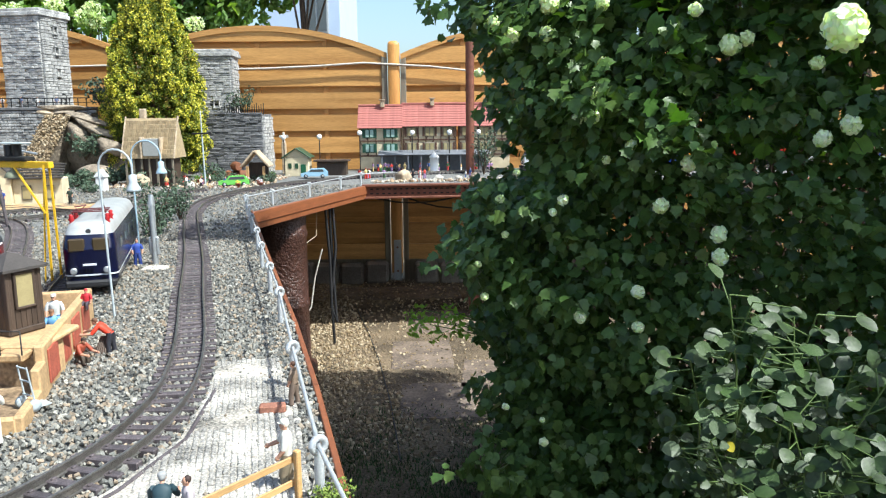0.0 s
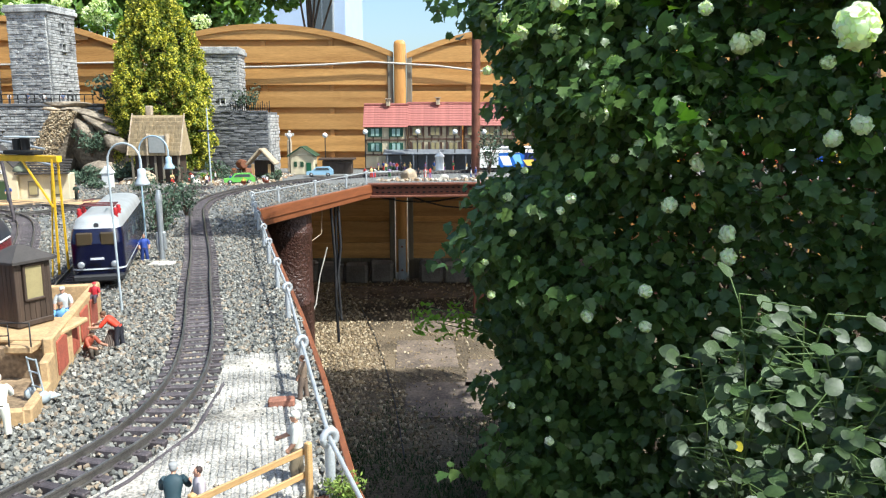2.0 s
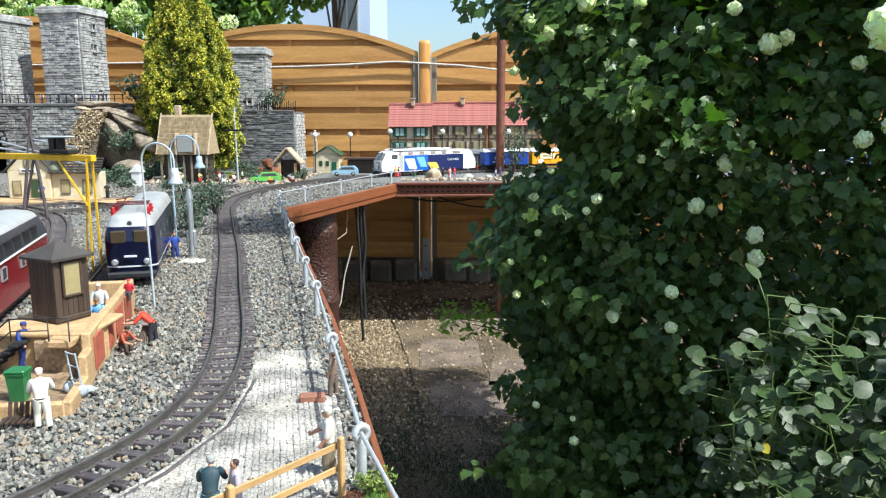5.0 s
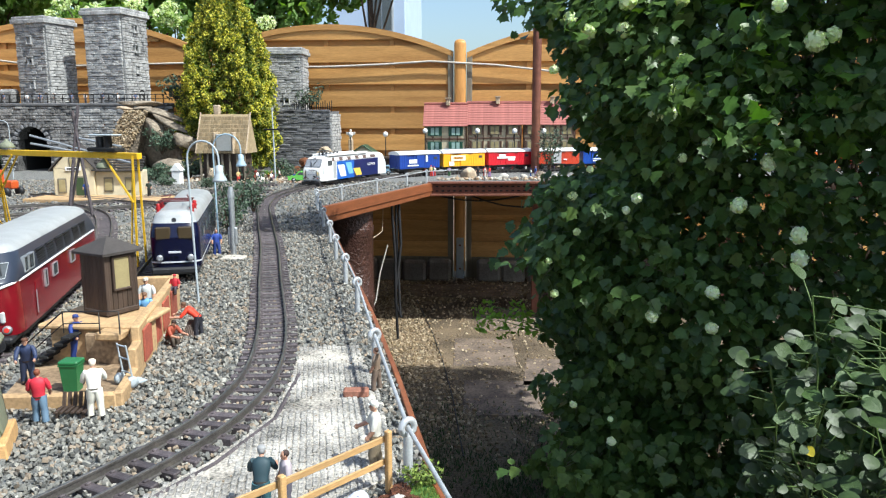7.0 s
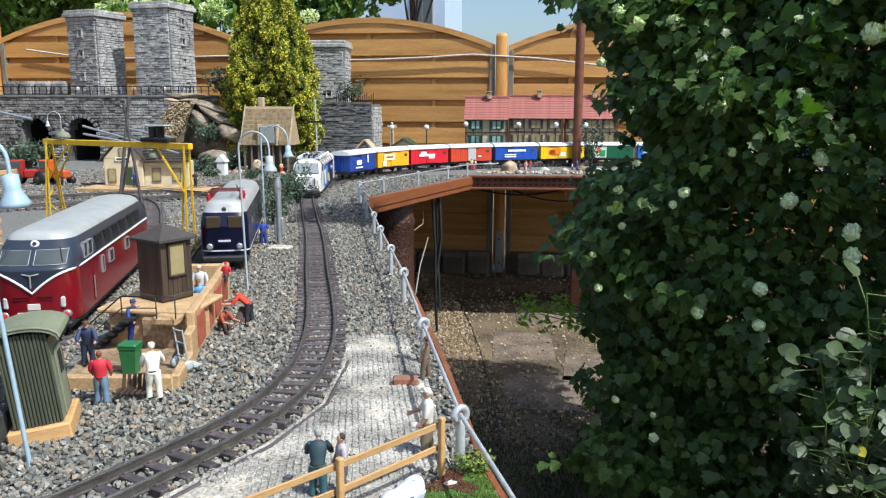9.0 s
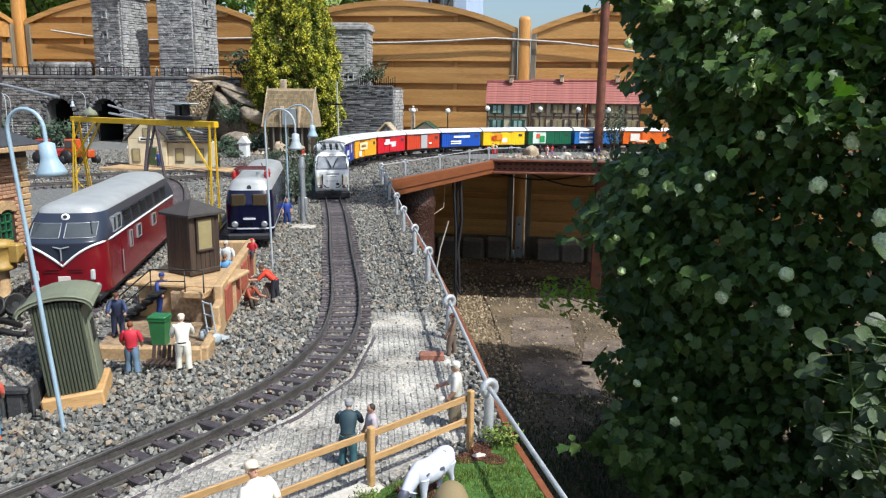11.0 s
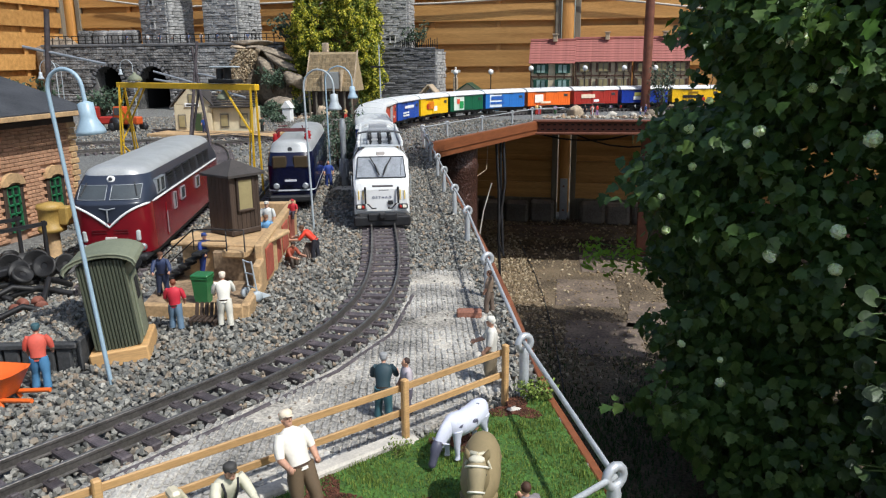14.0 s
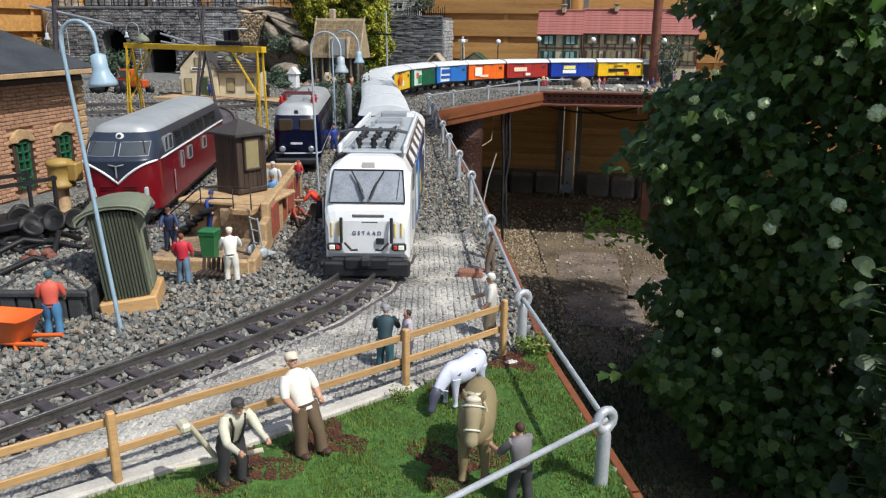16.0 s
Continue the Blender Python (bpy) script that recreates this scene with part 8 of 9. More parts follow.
    part("fascia", Mesh().box(0.038, -L / 2 - 0.018, 0.243, 0.004, L + 0.066, 0.010, 0.001), DOCK_TAN, t, "pale timber fascia")
    part("frieze", Mesh().box(-0.004, -L / 2, 0.228, 0.012, L, 0.012, 0.002), CABIN_WOOD, t)


def crane():
    t = thing("gantry_crane", "yellow lattice gantry crane spanning the sidings", "crane", pose(0, 0, 0))
    A, B = Vector((-1.42, 1.98, 0)), Vector((-0.915, 1.78, 0))
    u = (B - A).normalized()
    n = Vector((-u.y, u.x, 0))
    H = 0.282
    beam = Mesh()
    a = math.degrees(math.atan2(u.y, u.x))
    part("beam", Mesh().box(0, 0, 0, (B - A).length + 0.03, 0.016, 0.015, 0.001), CRANE_YELLOW, t, at=pose(*((A + B) / 2)[:2], H, 0, 0, a))
    for P, s in ((A, 1), (B, -1)):
        wide = 0.030 if s == 1 else 0.014
        for w in (-1, 1):
            foot, top = P + n * wide * w, P + n * 0.008 * w
            leg = Mesh()
            leg.tube([foot + Vector((0, 0, 0.0)), top + Vector((0, 0, H))], 0.0030, 4, cap=True, smooth=False)
            part("leg", leg, CRANE_YELLOW, t)
            if s == -1 and w == 1:
                continue
            leg = Mesh()
            leg.tube([foot + u * s * 0.022, top + Vector((0, 0, H)) + u * s * 0.0], 0.0020, 4, smooth=False)
            part("leg_brace", leg, CRANE_YELLOW, t)
            part("knee_brace", Mesh().tube([P + n * 0.014 * w + Vector((0, 0, H * 0.60)), P + n * 0.008 * w + u * s * 0.095 + Vector((0, 0, H - 0.006))], 0.0028, 4, smooth=False), CRANE_YELLOW, t)
        for k in range(5 if s == 1 else 0):
            z0, z1 = H * (0.05 + 0.18 * k), H * (0.05 + 0.18 * (k + 1))
            w0, w1 = 0.030 - 0.022 * z0 / H, 0.030 - 0.022 * z1 / H
            s2 = 1 if k % 2 else -1
            part("lattice_bar", Mesh().tube([P + n * w0 * s2 + Vector((0, 0, z0)), P - n * w1 * s2 + Vector((0, 0, z1))], 0.0022, 4, smooth=False), CRANE_YELLOW, t)
    c = part("trolley", Mesh().box(0, 0, 0, 0.10, 0.03, 0.010, 0.002), DARK, t, "dark trolley", at=pose(*(B - u * 0.10)[:2], H + 0.014, 0, 0, a))
    part("winch", Mesh().turn([(0.010, 0), (0.010, 0.026), (0.012, 0.027), (0.012, 0.030)], 10, (0.01, 0, 0.006)), BLACK, c)
    part("winch", Mesh().turn([(0.010, 0), (0.010, 0.026)], 10, (-0.018, 0, 0.006)), BLACK, c)
    part("trolley_roof", Mesh().box(0, 0, 0.036, 0.085, 0.032, 0.004, 0.002), LAMP_GREY, c)
    for f in (0.12, 0.80):
        P = A + (B - A) * f
        z = 0.022 if f < 0.5 else -0.022
        m = Mesh()
        zz = H + z
        m.turn([(0.003, 0.014), (0.006, 0.008), (0.016, 0.002), (0.021, -0.008), (0.020, -0.010), (0.004, -0.006)], 14, (P.x, P.y, zz))
        part("lamp_shade", m, SHED_ROOF, t, "grey-green enamel lamp shade")


def station():
    t = thing("station_building", "small tan stone station building with dark tiled roof", "building", pose(-1.955, 3.50, 0.0, 0, 0, 14))
    t.scale = (1.05, 1.1, 1.25)
    w, d, h = 0.17, 0.13, 0.115
    part("wall", Mesh().box(-0.085, 0, h / 2, w, d, h, 0.003), CREAM, t)
    g = Mesh()
    g.prism([(-0.085 - w / 2, h), (-0.085 + w / 2, h), (-0.085, h + 0.075)], -d / 2, d / 2)
    part("gable", g, CREAM, t)
    r = Mesh()
    for s in (-1, 1):
        r.add([(-0.085 + s * (w / 2 + 0.016), -d / 2 - 0.012, h - 0.012), (-0.085 + s * (w / 2 + 0.016), d / 2 + 0.012, h - 0.012), (-0.085, d / 2 + 0.012, h + 0.083), (-0.085, -d / 2 - 0.012, h + 0.083), (-0.085 + s * (w / 2 + 0.016), -d / 2 - 0.012, h - 0.006), (-0.085 + s * (w / 2 + 0.016), d / 2 + 0.012, h - 0.006), (-0.085, d / 2 + 0.012, h + 0.090), (-0.085, -d / 2 - 0.012, h + 0.090)], [(0, 1, 2, 3), (4, 7, 6, 5), (0, 3, 7, 4), (1, 5, 6, 2), (0, 4, 5, 1)])
    part("roof", r, CABIN_ROOF, t)
    part("wing", Mesh().box(0.10, 0.01, 0.05, 0.20, d - 0.02, 0.10, 0.003), CREAM, t)
    for k in range(6):
        part("roof_course", Mesh().box(0.10, -d / 2 - 0.002 + k * 0.016, 0.105 + k * 0.009, 0.215, 0.02, 0.006, 0.001), CABIN_ROOF, t)
    for x, z, dw, dh, door in ((-0.135, 0.05, 0.026, 0.044, 0), (-0.06, 0.042, 0.032, 0.075, 1), (-0.085, 0.135, 0.022, 0.03, 0), (0.055, 0.05, 0.03, 0.044, 0), (0.145, 0.05, 0.03, 0.044, 0)):
        y = -d / 2 if x < 0 else -d / 2 + 0.02
        f = part("door" if door else "window", Mesh().box(x, y - 0.002, z, dw + 0.01, 0.006, dh + 0.01, 0.001), GREY_WOOD, t)
        part("pane", Mesh().box(x, y - 0.006, z, dw, 0.002, dh), paint(54, 72, 44) if door else YELLOW_FR, f)
    sg = part("name_board", Mesh().box(-0.085, -d / 2 - 0.004, 0.112, 0.066, 0.004, 0.014, 0.001), WHITE_PAINT, t, "white board with dark bar")
    part("writing_bar", Mesh().box(-0.085, -d / 2 - 0.0065, 0.112, 0.05, 0.001, 0.006), BLACK, sg)
    m = Mesh()
    m.box(-1.86, 3.33, 0.008, 0.62, 0.20, 0.016, 0.002, None)
    single("platform", m, DOCK_TAN, "low tan platform before the station", "platform", pose(0, 0, 0) @ Matrix.Rotation(0.0, 4, "Z"))
    doll(-1.93, 3.34, 0.016, 0.072, -80, (40, 70, 140), (36, 48, 90), "toy stationmaster in blue uniform", (40, 50, 90))
    doll(-1.66, 3.40, 0.016, 0.072, -90, (46, 60, 52), (40, 44, 44), "toy traveller in dark green coat", (50, 44, 36))


def masts():
    t = thing("catenary_mast", "dark lattice catenary mast with wooden booms", "mast", pose(-1.62, 2.72, 0))
    for a, b, r in (((-0.035, 0, 0), (0.035, 0, 0.42), 0.006), ((0.06, 0, 0), (0.012, 0, 0.40), 0.006), ((-0.05, 0.03, 0), (0.03, 0, 0.25), 0.005)):
        part("pole", Mesh().tube([a, b], r, 6), SLEEPER, t)
    for a, b in (((-0.16, 0, 0.31), (0.22, 0, 0.21)), ((-0.16, 0, 0.28), (0.02, 0, 0.25)), ((0.03, 0, 0.30), (0.20, -0.02, 0.27))):
        part("boom", Mesh().tube([a, b], 0.0045, 6), GALV, t)
    t = thing("catenary_mast", "grey lattice mast leaning by the engine shed", "mast", pose(-1.95, 2.3, 0))
    part("pole", Mesh().tube([(0, 0, 0), (0.06, 0, 0.52)], 0.009, 6), SLEEPER, t)
    part("boom", Mesh().tube([(-0.05, 0, 0.40), (0.26, 0, 0.34)], 0.005, 6), GALV, t)
    street_lamp(-0.638, 1.45, 0.328, 0.068, -8, (0, -1.5), LAMP_GREY, "grey arched lamp with bell shade by the dock")
    street_lamp(-0.563, 0.650, 0.340, 0.040, 0, (0.5, -5.5), LAMP_BLUE, "pale blue arched lamp with bell shade, leaning")
    street_lamp(-0.800, 2.0, 0.330, 0.080, -6, (0, -1), LAMP_BLUE, "pale blue arched lamp with bell shade behind the siding")
    t = thing("semaphore_mast", "thin pale signal mast with a dark cross arm", "signal", pose(-1.366, 4.41, 0))
    part("pole", Mesh().tube([(0, 0, 0), (-0.003, 0, 0.22), (-0.006, 0, 0.435)], 0.0050, 8, 0.0036), LAMP_GREY, t)
    part("arm", Mesh().box(-0.006, -0.006, 0.306, 0.105, 0.004, 0.010, 0.001), BLACK_IRON, t, "dark signal arm")
    part("arm_disc", Mesh().turn([(0.010, -0.002), (0.010, 0.002)], 12, m=pose(0.044, -0.010, 0.306, 90)), BLACK_IRON, t)
    for k in range(9):
        part("rung", Mesh().tube([(-0.014, 0.004, 0.03 + k * 0.03), (0.010, 0.004, 0.03 + k * 0.03)], 0.0011, 4), BLACK_IRON, t)
    for x, y, h in ((-3.05, 4.5, 0.36), (-3.5, 4.4, 0.34), (-2.75, 3.4, 0.36)):
        street_lamp(x, y, h, 0.09, 180, (0, 0), LAMP_GREY, "grey arched lamp before the viaduct")
    m = Mesh()
    m.tube([(0, 0, 0), (0, 0, 0.16)], 0.0085, 8)
    m.turn([(0.010, 0.16), (0.010, 0.17), (0.006, 0.19)], 8)
    m.box(0, 0, 0.055, 0.026, 0.012, 0.05, 0.003)
    single("signal_post", m, [GALV], "grey signal post with dark boxes beside the siding", "signal", pose(-0.755, 1.985, 0.0))
    single("concrete_pad", Mesh().box(0, 0, 0.004, 0.06, 0.05, 0.008, 0.002), CONCRETE, "pale concrete pad under a signal", "pad", pose(-0.735, 1.93, 0.0))
    doll(-0.80, 1.98, 0.0, 0.075, -60, (46, 70, 150), (36, 56, 120), "toy railwayman in blue overalls by the siding", None)


def clutter():
    # pump and scrap beside the engine shed
    t = thing("water_pump", "ochre yellow iron pump housing beside the engine shed", "pump", pose(-1.005, 1.125, 0))
    part("pedestal", Mesh().turn([(0.018, 0), (0.011, 0.006), (0.011, 0.05)], 12), DOCK_TAN, t)
    part("body", Mesh().turn([(0.014, 0.05), (0.024, 0.054), (0.024, 0.060), (0.021, 0.062), (0.021, 0.092), (0.024, 0.094), (0.022, 0.102), (0.004, 0.106)], 16), mat("ochre_iron", (0.42, 0.27, 0.07), 0.5), t)
    part("side_tank", Mesh().box(0.028, 0.004, 0.082, 0.02, 0.02, 0.034, 0.003), mat("ochre_tank", (0.42, 0.27, 0.07), 0.5), t)
    for x, y, r, a, b in ((-0.925, 0.985, 0.020, 30, 80), (-0.895, 0.965, 0.018, 10, 60), (-0.955, 0.96, 0.019, 50, 85), (-0.92, 0.94, 0.016, 20, 50), (-0.875, 0.985, 0.017, 60, 70), (-0.90, 0.92, 0.015, 80, 40)):
        m = Mesh()
        m.turn([(r * 0.3, -0.004), (r * 0.35, -0.006), (r * 0.85, -0.004), (r, -0.007), (r, 0.007), (r * 0.85, 0.004), (r * 0.35, 0.006), (r * 0.3, 0.004)], 18)
        single("iron_disc", m, BLACK_IRON, "black iron wheel lying in a scrap heap", "scrap", pose(x, y, 0.02 + r * 0.8, b, 0, a), "scrap wheels")
    t = thing("scrap_wagon", "black old wagon frame loaded with scrap", "wagon frame", pose(-0.985, 0.93, 0.0, 0, 0, 70))
    part("frame", Mesh().box(0, 0, 0.03, 0.20, 0.08, 0.012, 0.002), BLACK, t)
    for sx in (-1, 1):
        for sy in (-1, 1):
            part("stake", Mesh().box(sx * 0.09, sy * 0.038, 0.055, 0.005, 0.005, 0.09), BLACK, t)
    for sy in (-1, 1):
        part("side_rail", Mesh().box(0, sy * 0.038, 0.095, 0.19, 0.004, 0.006), BLACK, t)
    wheels(t, (-0.06, 0.06))
    for k, (x, y) in enumerate(((-0.845, 0.845), (-0.825, 0.862))):
        m = Mesh()
        m.turn([(0.002, -0.016), (0.008, -0.016), (0.009, -0.014), (0.002, -0.013), (0.0015, 0.013), (0.009, 0.014), (0.008, 0.016), (0.002, 0.016)], 14)
        single("wheelset", m, mat("rusty_wheelset", (0.20, 0.07, 0.045), 0.7), "rust-red model wheelset lying on the ballast", "wheelset", pose(x, y, 0.010, 90, 0, 20 + 30 * k), "spare wheelsets")
    # black pipes added to darken the heap, in place of its shadows
    for k, (x, y, a, ln) in enumerate(((-0.86, 0.90, 20, 0.10), (-0.88, 0.88, 55, 0.12), (-0.84, 0.92, 100, 0.09), (-0.92, 0.90, 80, 0.13), (-0.80, 0.80, 35, 0.10), (-0.94, 0.86, 10, 0.12))):
        m = Mesh()
        m.tube([(-ln / 2, 0, 0.006), (0, 0.012, 0.018 + 0.006 * (k % 3)), (ln / 2, 0.004, 0.008)], 0.0045, 7)
        single("scrap_pipe", m, BLACK_IRON, "bent black pipe added to darken the scrap heap beside the engine shed", "scrap", pose(x, y, 0.0, 0, 0, a), "scrap pipes")
    t = thing("ballast_bin", "low dark grey bin of upright sleepers heaped with crushed stone", "bin", pose(-0.686, 0.722, 0.0, 0, 0, 14))
    me = Mesh().box(0, 0, 0.019, 0.0165, 0.007, 0.038, 0.0015).data("sleeper", BIN_GREY)
    for k in range(5):
        part("sleeper", me, None, t, at=pose(-0.040 + k * 0.0195, -0.064, 0, 0, 0, 0))
        part("sleeper", me, None, t, at=pose(-0.040 + k * 0.0195, 0.064, 0, 0, 0, 0))
    for k in range(6):
        for sx in (-1, 1):
            part("sleeper", me, None, t, at=pose(sx * 0.052, -0.052 + k * 0.0205, 0, 0, 0, 90))
    part("cap_board", Mesh().box(0, -0.0645, 0.034, 0.108, 0.011, 0.007, 0.0015), BIN_GREY, t)
    rng = np.random.default_rng(61)
    n = 1500
    x, y = rng.uniform(-0.050, 0.050, n), rng.uniform(-0.060, 0.062, n)
    z = 0.030 + 0.020 * (1 - (x / 0.055) ** 2) * (1 - ((y - 0.02) / 0.085) ** 2) + rng.normal(0, 0.0012, n)
    core = Mesh()
    core.loft([[(x0 * f, y0 * f, zz) for x0, y0 in ((-0.049, -0.060), (0.049, -0.060), (0.049, 0.062), (-0.049, 0.062))] for f, zz in ((1.0, 0.002), (1.0, 0.029), (0.6, 0.040), (0.2, 0.047))], True, False)
    part("filling", core, BALLAST_BASE, t)
    v, f = stone_shape()
    ob = bulk("stone_heap", *scatter(v, f, np.stack([x, y, z], 1), rng.uniform(0.0024, 0.0048, n), turns(n, rng)), STONES, "crushed grey stone", "")
    ob.parent = t
    # red vehicles near the tunnels
    for x, y, a, c, lab in ((-2.60, 3.5, 20, (158, 40, 30), "red toy tractor with black tyres"), (-2.46, 3.52, -10, (196, 84, 34), "orange toy road roller")):
        t = thing("toy_tractor", lab, "tractor", pose(x, y, 0.0, 0, 0, a))
        part("hood", Mesh().box(0.04, 0, 0.055, 0.09, 0.045, 0.04, 0.006), paint(*c), t)
        part("cab", Mesh().box(-0.035, 0, 0.080, 0.06, 0.06, 0.09, 0.005), paint(*c), t)
        part("cab_window", Mesh().box(-0.035, 0, 0.100, 0.045, 0.063, 0.04, 0.003), WINDOW, t)
        for wx, r in ((0.065, 0.022), (-0.04, 0.036)):
            for sy in (-1, 1):
                part("wheel", Mesh().turn([(0.006, -0.011), (r, -0.009), (r, 0.009), (0.006, 0.011)], 16, m=pose(wx, sy * 0.042, r, 90)), BLACK, t)
    for x, y, s in ((-2.3, 3.9, 60), (-2.18, 3.98, 80), (-2.5, 4.05, -30)):
        doll(x, y, 0.0, 0.075, s, (214, 214, 210), (190, 186, 180), "pale toy figure near the tunnel mouth", None)


# ---- village ----
TIMBER = mat("dark_timber", (0.085, 0.040, 0.024), 0.7, var=0.25)
ROOF_RED = mat("faded_red_tiles", (0.36, 0.125, 0.105), 0.75, var=0.22, scale=25, fine=200, bump=0.5)


def timber_house(x0, x1, y, h, ridge, d, floors, green, label):
    t = thing("half_timbered_house", label, "house", pose(x0, y, 0.0), "half-timbered village houses")
    w = x1 - x0
    part("wall", Mesh().box(w / 2, d / 2, h / 2, w - 0.004, d, h, 0.002), CREAM, t)
    z_levels = [h * k / floors for k in range(floors + 1)]
    for z in z_levels:
        part("beam", Mesh().box(w / 2, -0.003, max(z, 0.005), w, 0.008, 0.010, 0.001), TIMBER, t)
    n = max(4, int(w / 0.055))
    for fl in range(1 if floors > 2 else 0, floors):
        za, zb = z_levels[fl], z_levels[fl + 1]
        for i in range(n + 1):
            part("upright", Mesh().box(0.005 + (w - 0.01) * i / n, -0.003, (za + zb) / 2, 0.007, 0.008, zb - za, 0.001), TIMBER, t)
        for i in range(n):
            xa, xb = 0.005 + (w - 0.01) * i / n, 0.005 + (w - 0.01) * (i + 1) / n
            if i % 3 != 1 or w < 0.25 and i in (0, n - 1):
                if i in (0, n - 1) or i % 3 == 0 and w > 0.35:
                    part("brace", Mesh().tube([(xa, -0.004, za if i % 2 else zb), (xb, -0.004, zb if i % 2 else za)], 0.0038, 4, smooth=False), TIMBER, t)
        m = 2 if w < 0.36 else 3
        for i in range(m):
            cx, cz = w * (i + 0.5) / m, (za + zb) / 2 + 0.002
            fr = part("window", Mesh().box(cx, -0.006, cz, 0.074, 0.010, (zb - za) * 0.62, 0.002), paint(36, 78, 62) if green else GREY_WOOD, t)
            for s in (-1, 1):
                part("pane", Mesh().box(cx + s * 0.017, -0.0125, cz, 0.024, 0.003, (zb - za) * 0.50), paint(150, 176, 168) if green else YELLOW_FR, fr)
                part("shutter", Mesh().box(cx + s * 0.045, -0.009, cz, 0.016, 0.005, (zb - za) * 0.60, 0.001), paint(36, 78, 62) if green else TIMBER, fr)
    rows = 9
    for s in (-1, 1):
        r = Mesh()
        for k in range(rows):
            f = k / rows
            yy = d / 2 + s * (d / 2 + 0.03) * (1 - f) - s * 0.01
            zz = h - 0.01 + (ridge - h + 0.01) * f
            slope = math.degrees(math.atan2(ridge - h, d / 2 + 0.03))
            part("tile_course", Mesh().box(0, 0, 0, w + 0.02, (d / 2 + 0.03) / math.cos(radians(slope)) / rows + 0.008, 0.005, 0.001), ROOF_RED, t, at=pose(w / 2, yy, zz + 0.006, s * -slope + s * 4))
    part("ridge_cap", Mesh().tube([(-0.01, d / 2, ridge + 0.004), (w + 0.01, d / 2, ridge + 0.004)], 0.006, 6), ROOF_RED, t)
    ch = part("chimney", Mesh().box(w * 0.55, d / 2 - 0.02, ridge + 0.012, 0.030, 0.028, 0.05, 0.003), ROCK_TAN, t)
    part("chimney_cap", Mesh().box(w * 0.55, d / 2 - 0.02, ridge + 0.040, 0.045, 0.04, 0.008, 0.002), ROCK_TAN, ch)


def village():
    timber_house(-0.615, -0.305, 5.70, 0.325, 0.475, 0.18, 3, True, "half-timbered house with green shutters and red roof")
    timber_house(-0.295, 0.105, 5.72, 0.335, 0.485, 0.18, 3, False, "wide half-timbered house with brown shutters and red roof")
    timber_house(0.115, 0.50, 5.74, 0.335, 0.485, 0.18, 3, False, "half-timbered house with cream panels beside the pole")
    m = Mesh()
    m.box(0, 0, 0, 0.82, 0.13, 0.008, 0.002, pose(-0.06, 5.64, 0.132, 12))
    m.box(-0.06, 5.70, 0.065, 0.80, 0.01, 0.13)
    for i in range(9):
        m.box(-0.44 + i * 0.095, 5.585, 0.058, 0.008, 0.008, 0.116)
    single("arcade", m, mat("grey_awning", (0.16, 0.17, 0.19), 0.6), "grey shop arcade along the village houses", "arcade")
    # tiled hut in front of the conifer
    t = thing("tiled_hut", "small timber hut with tan shingle roof and grey dormer", "hut", pose(-1.70, 4.55, 0.0))
    part("wall", Mesh().box(0, 0, 0.085, 0.25, 0.15, 0.17, 0.003), CABIN_WOOD, t)
    rf = mat("tan_shingle", (0.38, 0.29, 0.17), 0.8, var=0.25, scale=40, per_object=0.15)
    for k in range(9):
        f = k / 9
        for i in range(14):
            part("shingle", Mesh().box(-0.15 + (i + 0.5) * 0.30 / 14, -0.105 + 0.10 * f, 0.178 + 0.215 * f, 0.0205, 0.006 + 0.002 * ((i * 7 + k * 3) % 3), 0.027, 0.001, None), rf, t)
    part("roof_slope", Mesh().add([(-0.15, -0.103, 0.165), (0.15, -0.103, 0.165), (0.15, -0.003, 0.395), (-0.15, -0.003, 0.395), (-0.15, 0.11, 0.165), (0.15, 0.11, 0.165)], [(0, 1, 2, 3), (3, 2, 5, 4), (0, 3, 4), (1, 5, 2)]), rf, t)
    for sx in (-1, 1):
        part("barge_board", Mesh().tube([(sx * 0.153, -0.115, 0.165), (sx * 0.153, -0.003, 0.405)], 0.005, 4, smooth=False), ROCK_TAN, t)
    dm = part("dormer", Mesh().box(0.02, -0.085, 0.228, 0.095, 0.06, 0.100, 0.003), paint(150, 152, 150, 0.7), t, "grey boarded dormer")
    for sx in (-1, 1):
        part("dormer_board", Mesh().box(0.02 + sx * 0.056, -0.086, 0.226, 0.010, 0.066, 0.125, 0.002), ROCK_TAN, dm)
    part("chimney", Mesh().box(-0.06, 0.02, 0.42, 0.035, 0.035, 0.06, 0.004), ROCK_TAN, t)
    for k in range(7):
        part("post", Mesh().box(-0.135 + k * 0.045, -0.09, 0.08, 0.010, 0.010, 0.16), GREY_WOOD, t)
    # small station with green gable, shed, shrine hut
    t = thing("village_station", "small cream station with dark green gable roof", "building", pose(-0.985, 5.25, 0.0))
    part("wall", Mesh().box(0, 0, 0.065, 0.16, 0.13, 0.13, 0.003), CREAM, t)
    part("gable", Mesh().prism([(-0.08, 0.13), (0.08, 0.13), (0, 0.185)], -0.065, 0.065), CREAM, t)
    for s in (-1, 1):
        part("roof", Mesh().box(0, 0, 0, 0.115, 0.17, 0.008, 0.001, pose(s * 0.05, 0, 0.155, 0, s * 34)), paint(40, 72, 50), t)
    dr = part("door", Mesh().box(0.045, -0.067, 0.04, 0.034, 0.006, 0.08, 0.001), paint(24, 84, 56), t)
    for x in (-0.045, 0.0):
        part("window", Mesh().box(x, -0.067, 0.07, 0.022, 0.005, 0.035, 0.001), paint(40, 72, 50), t)
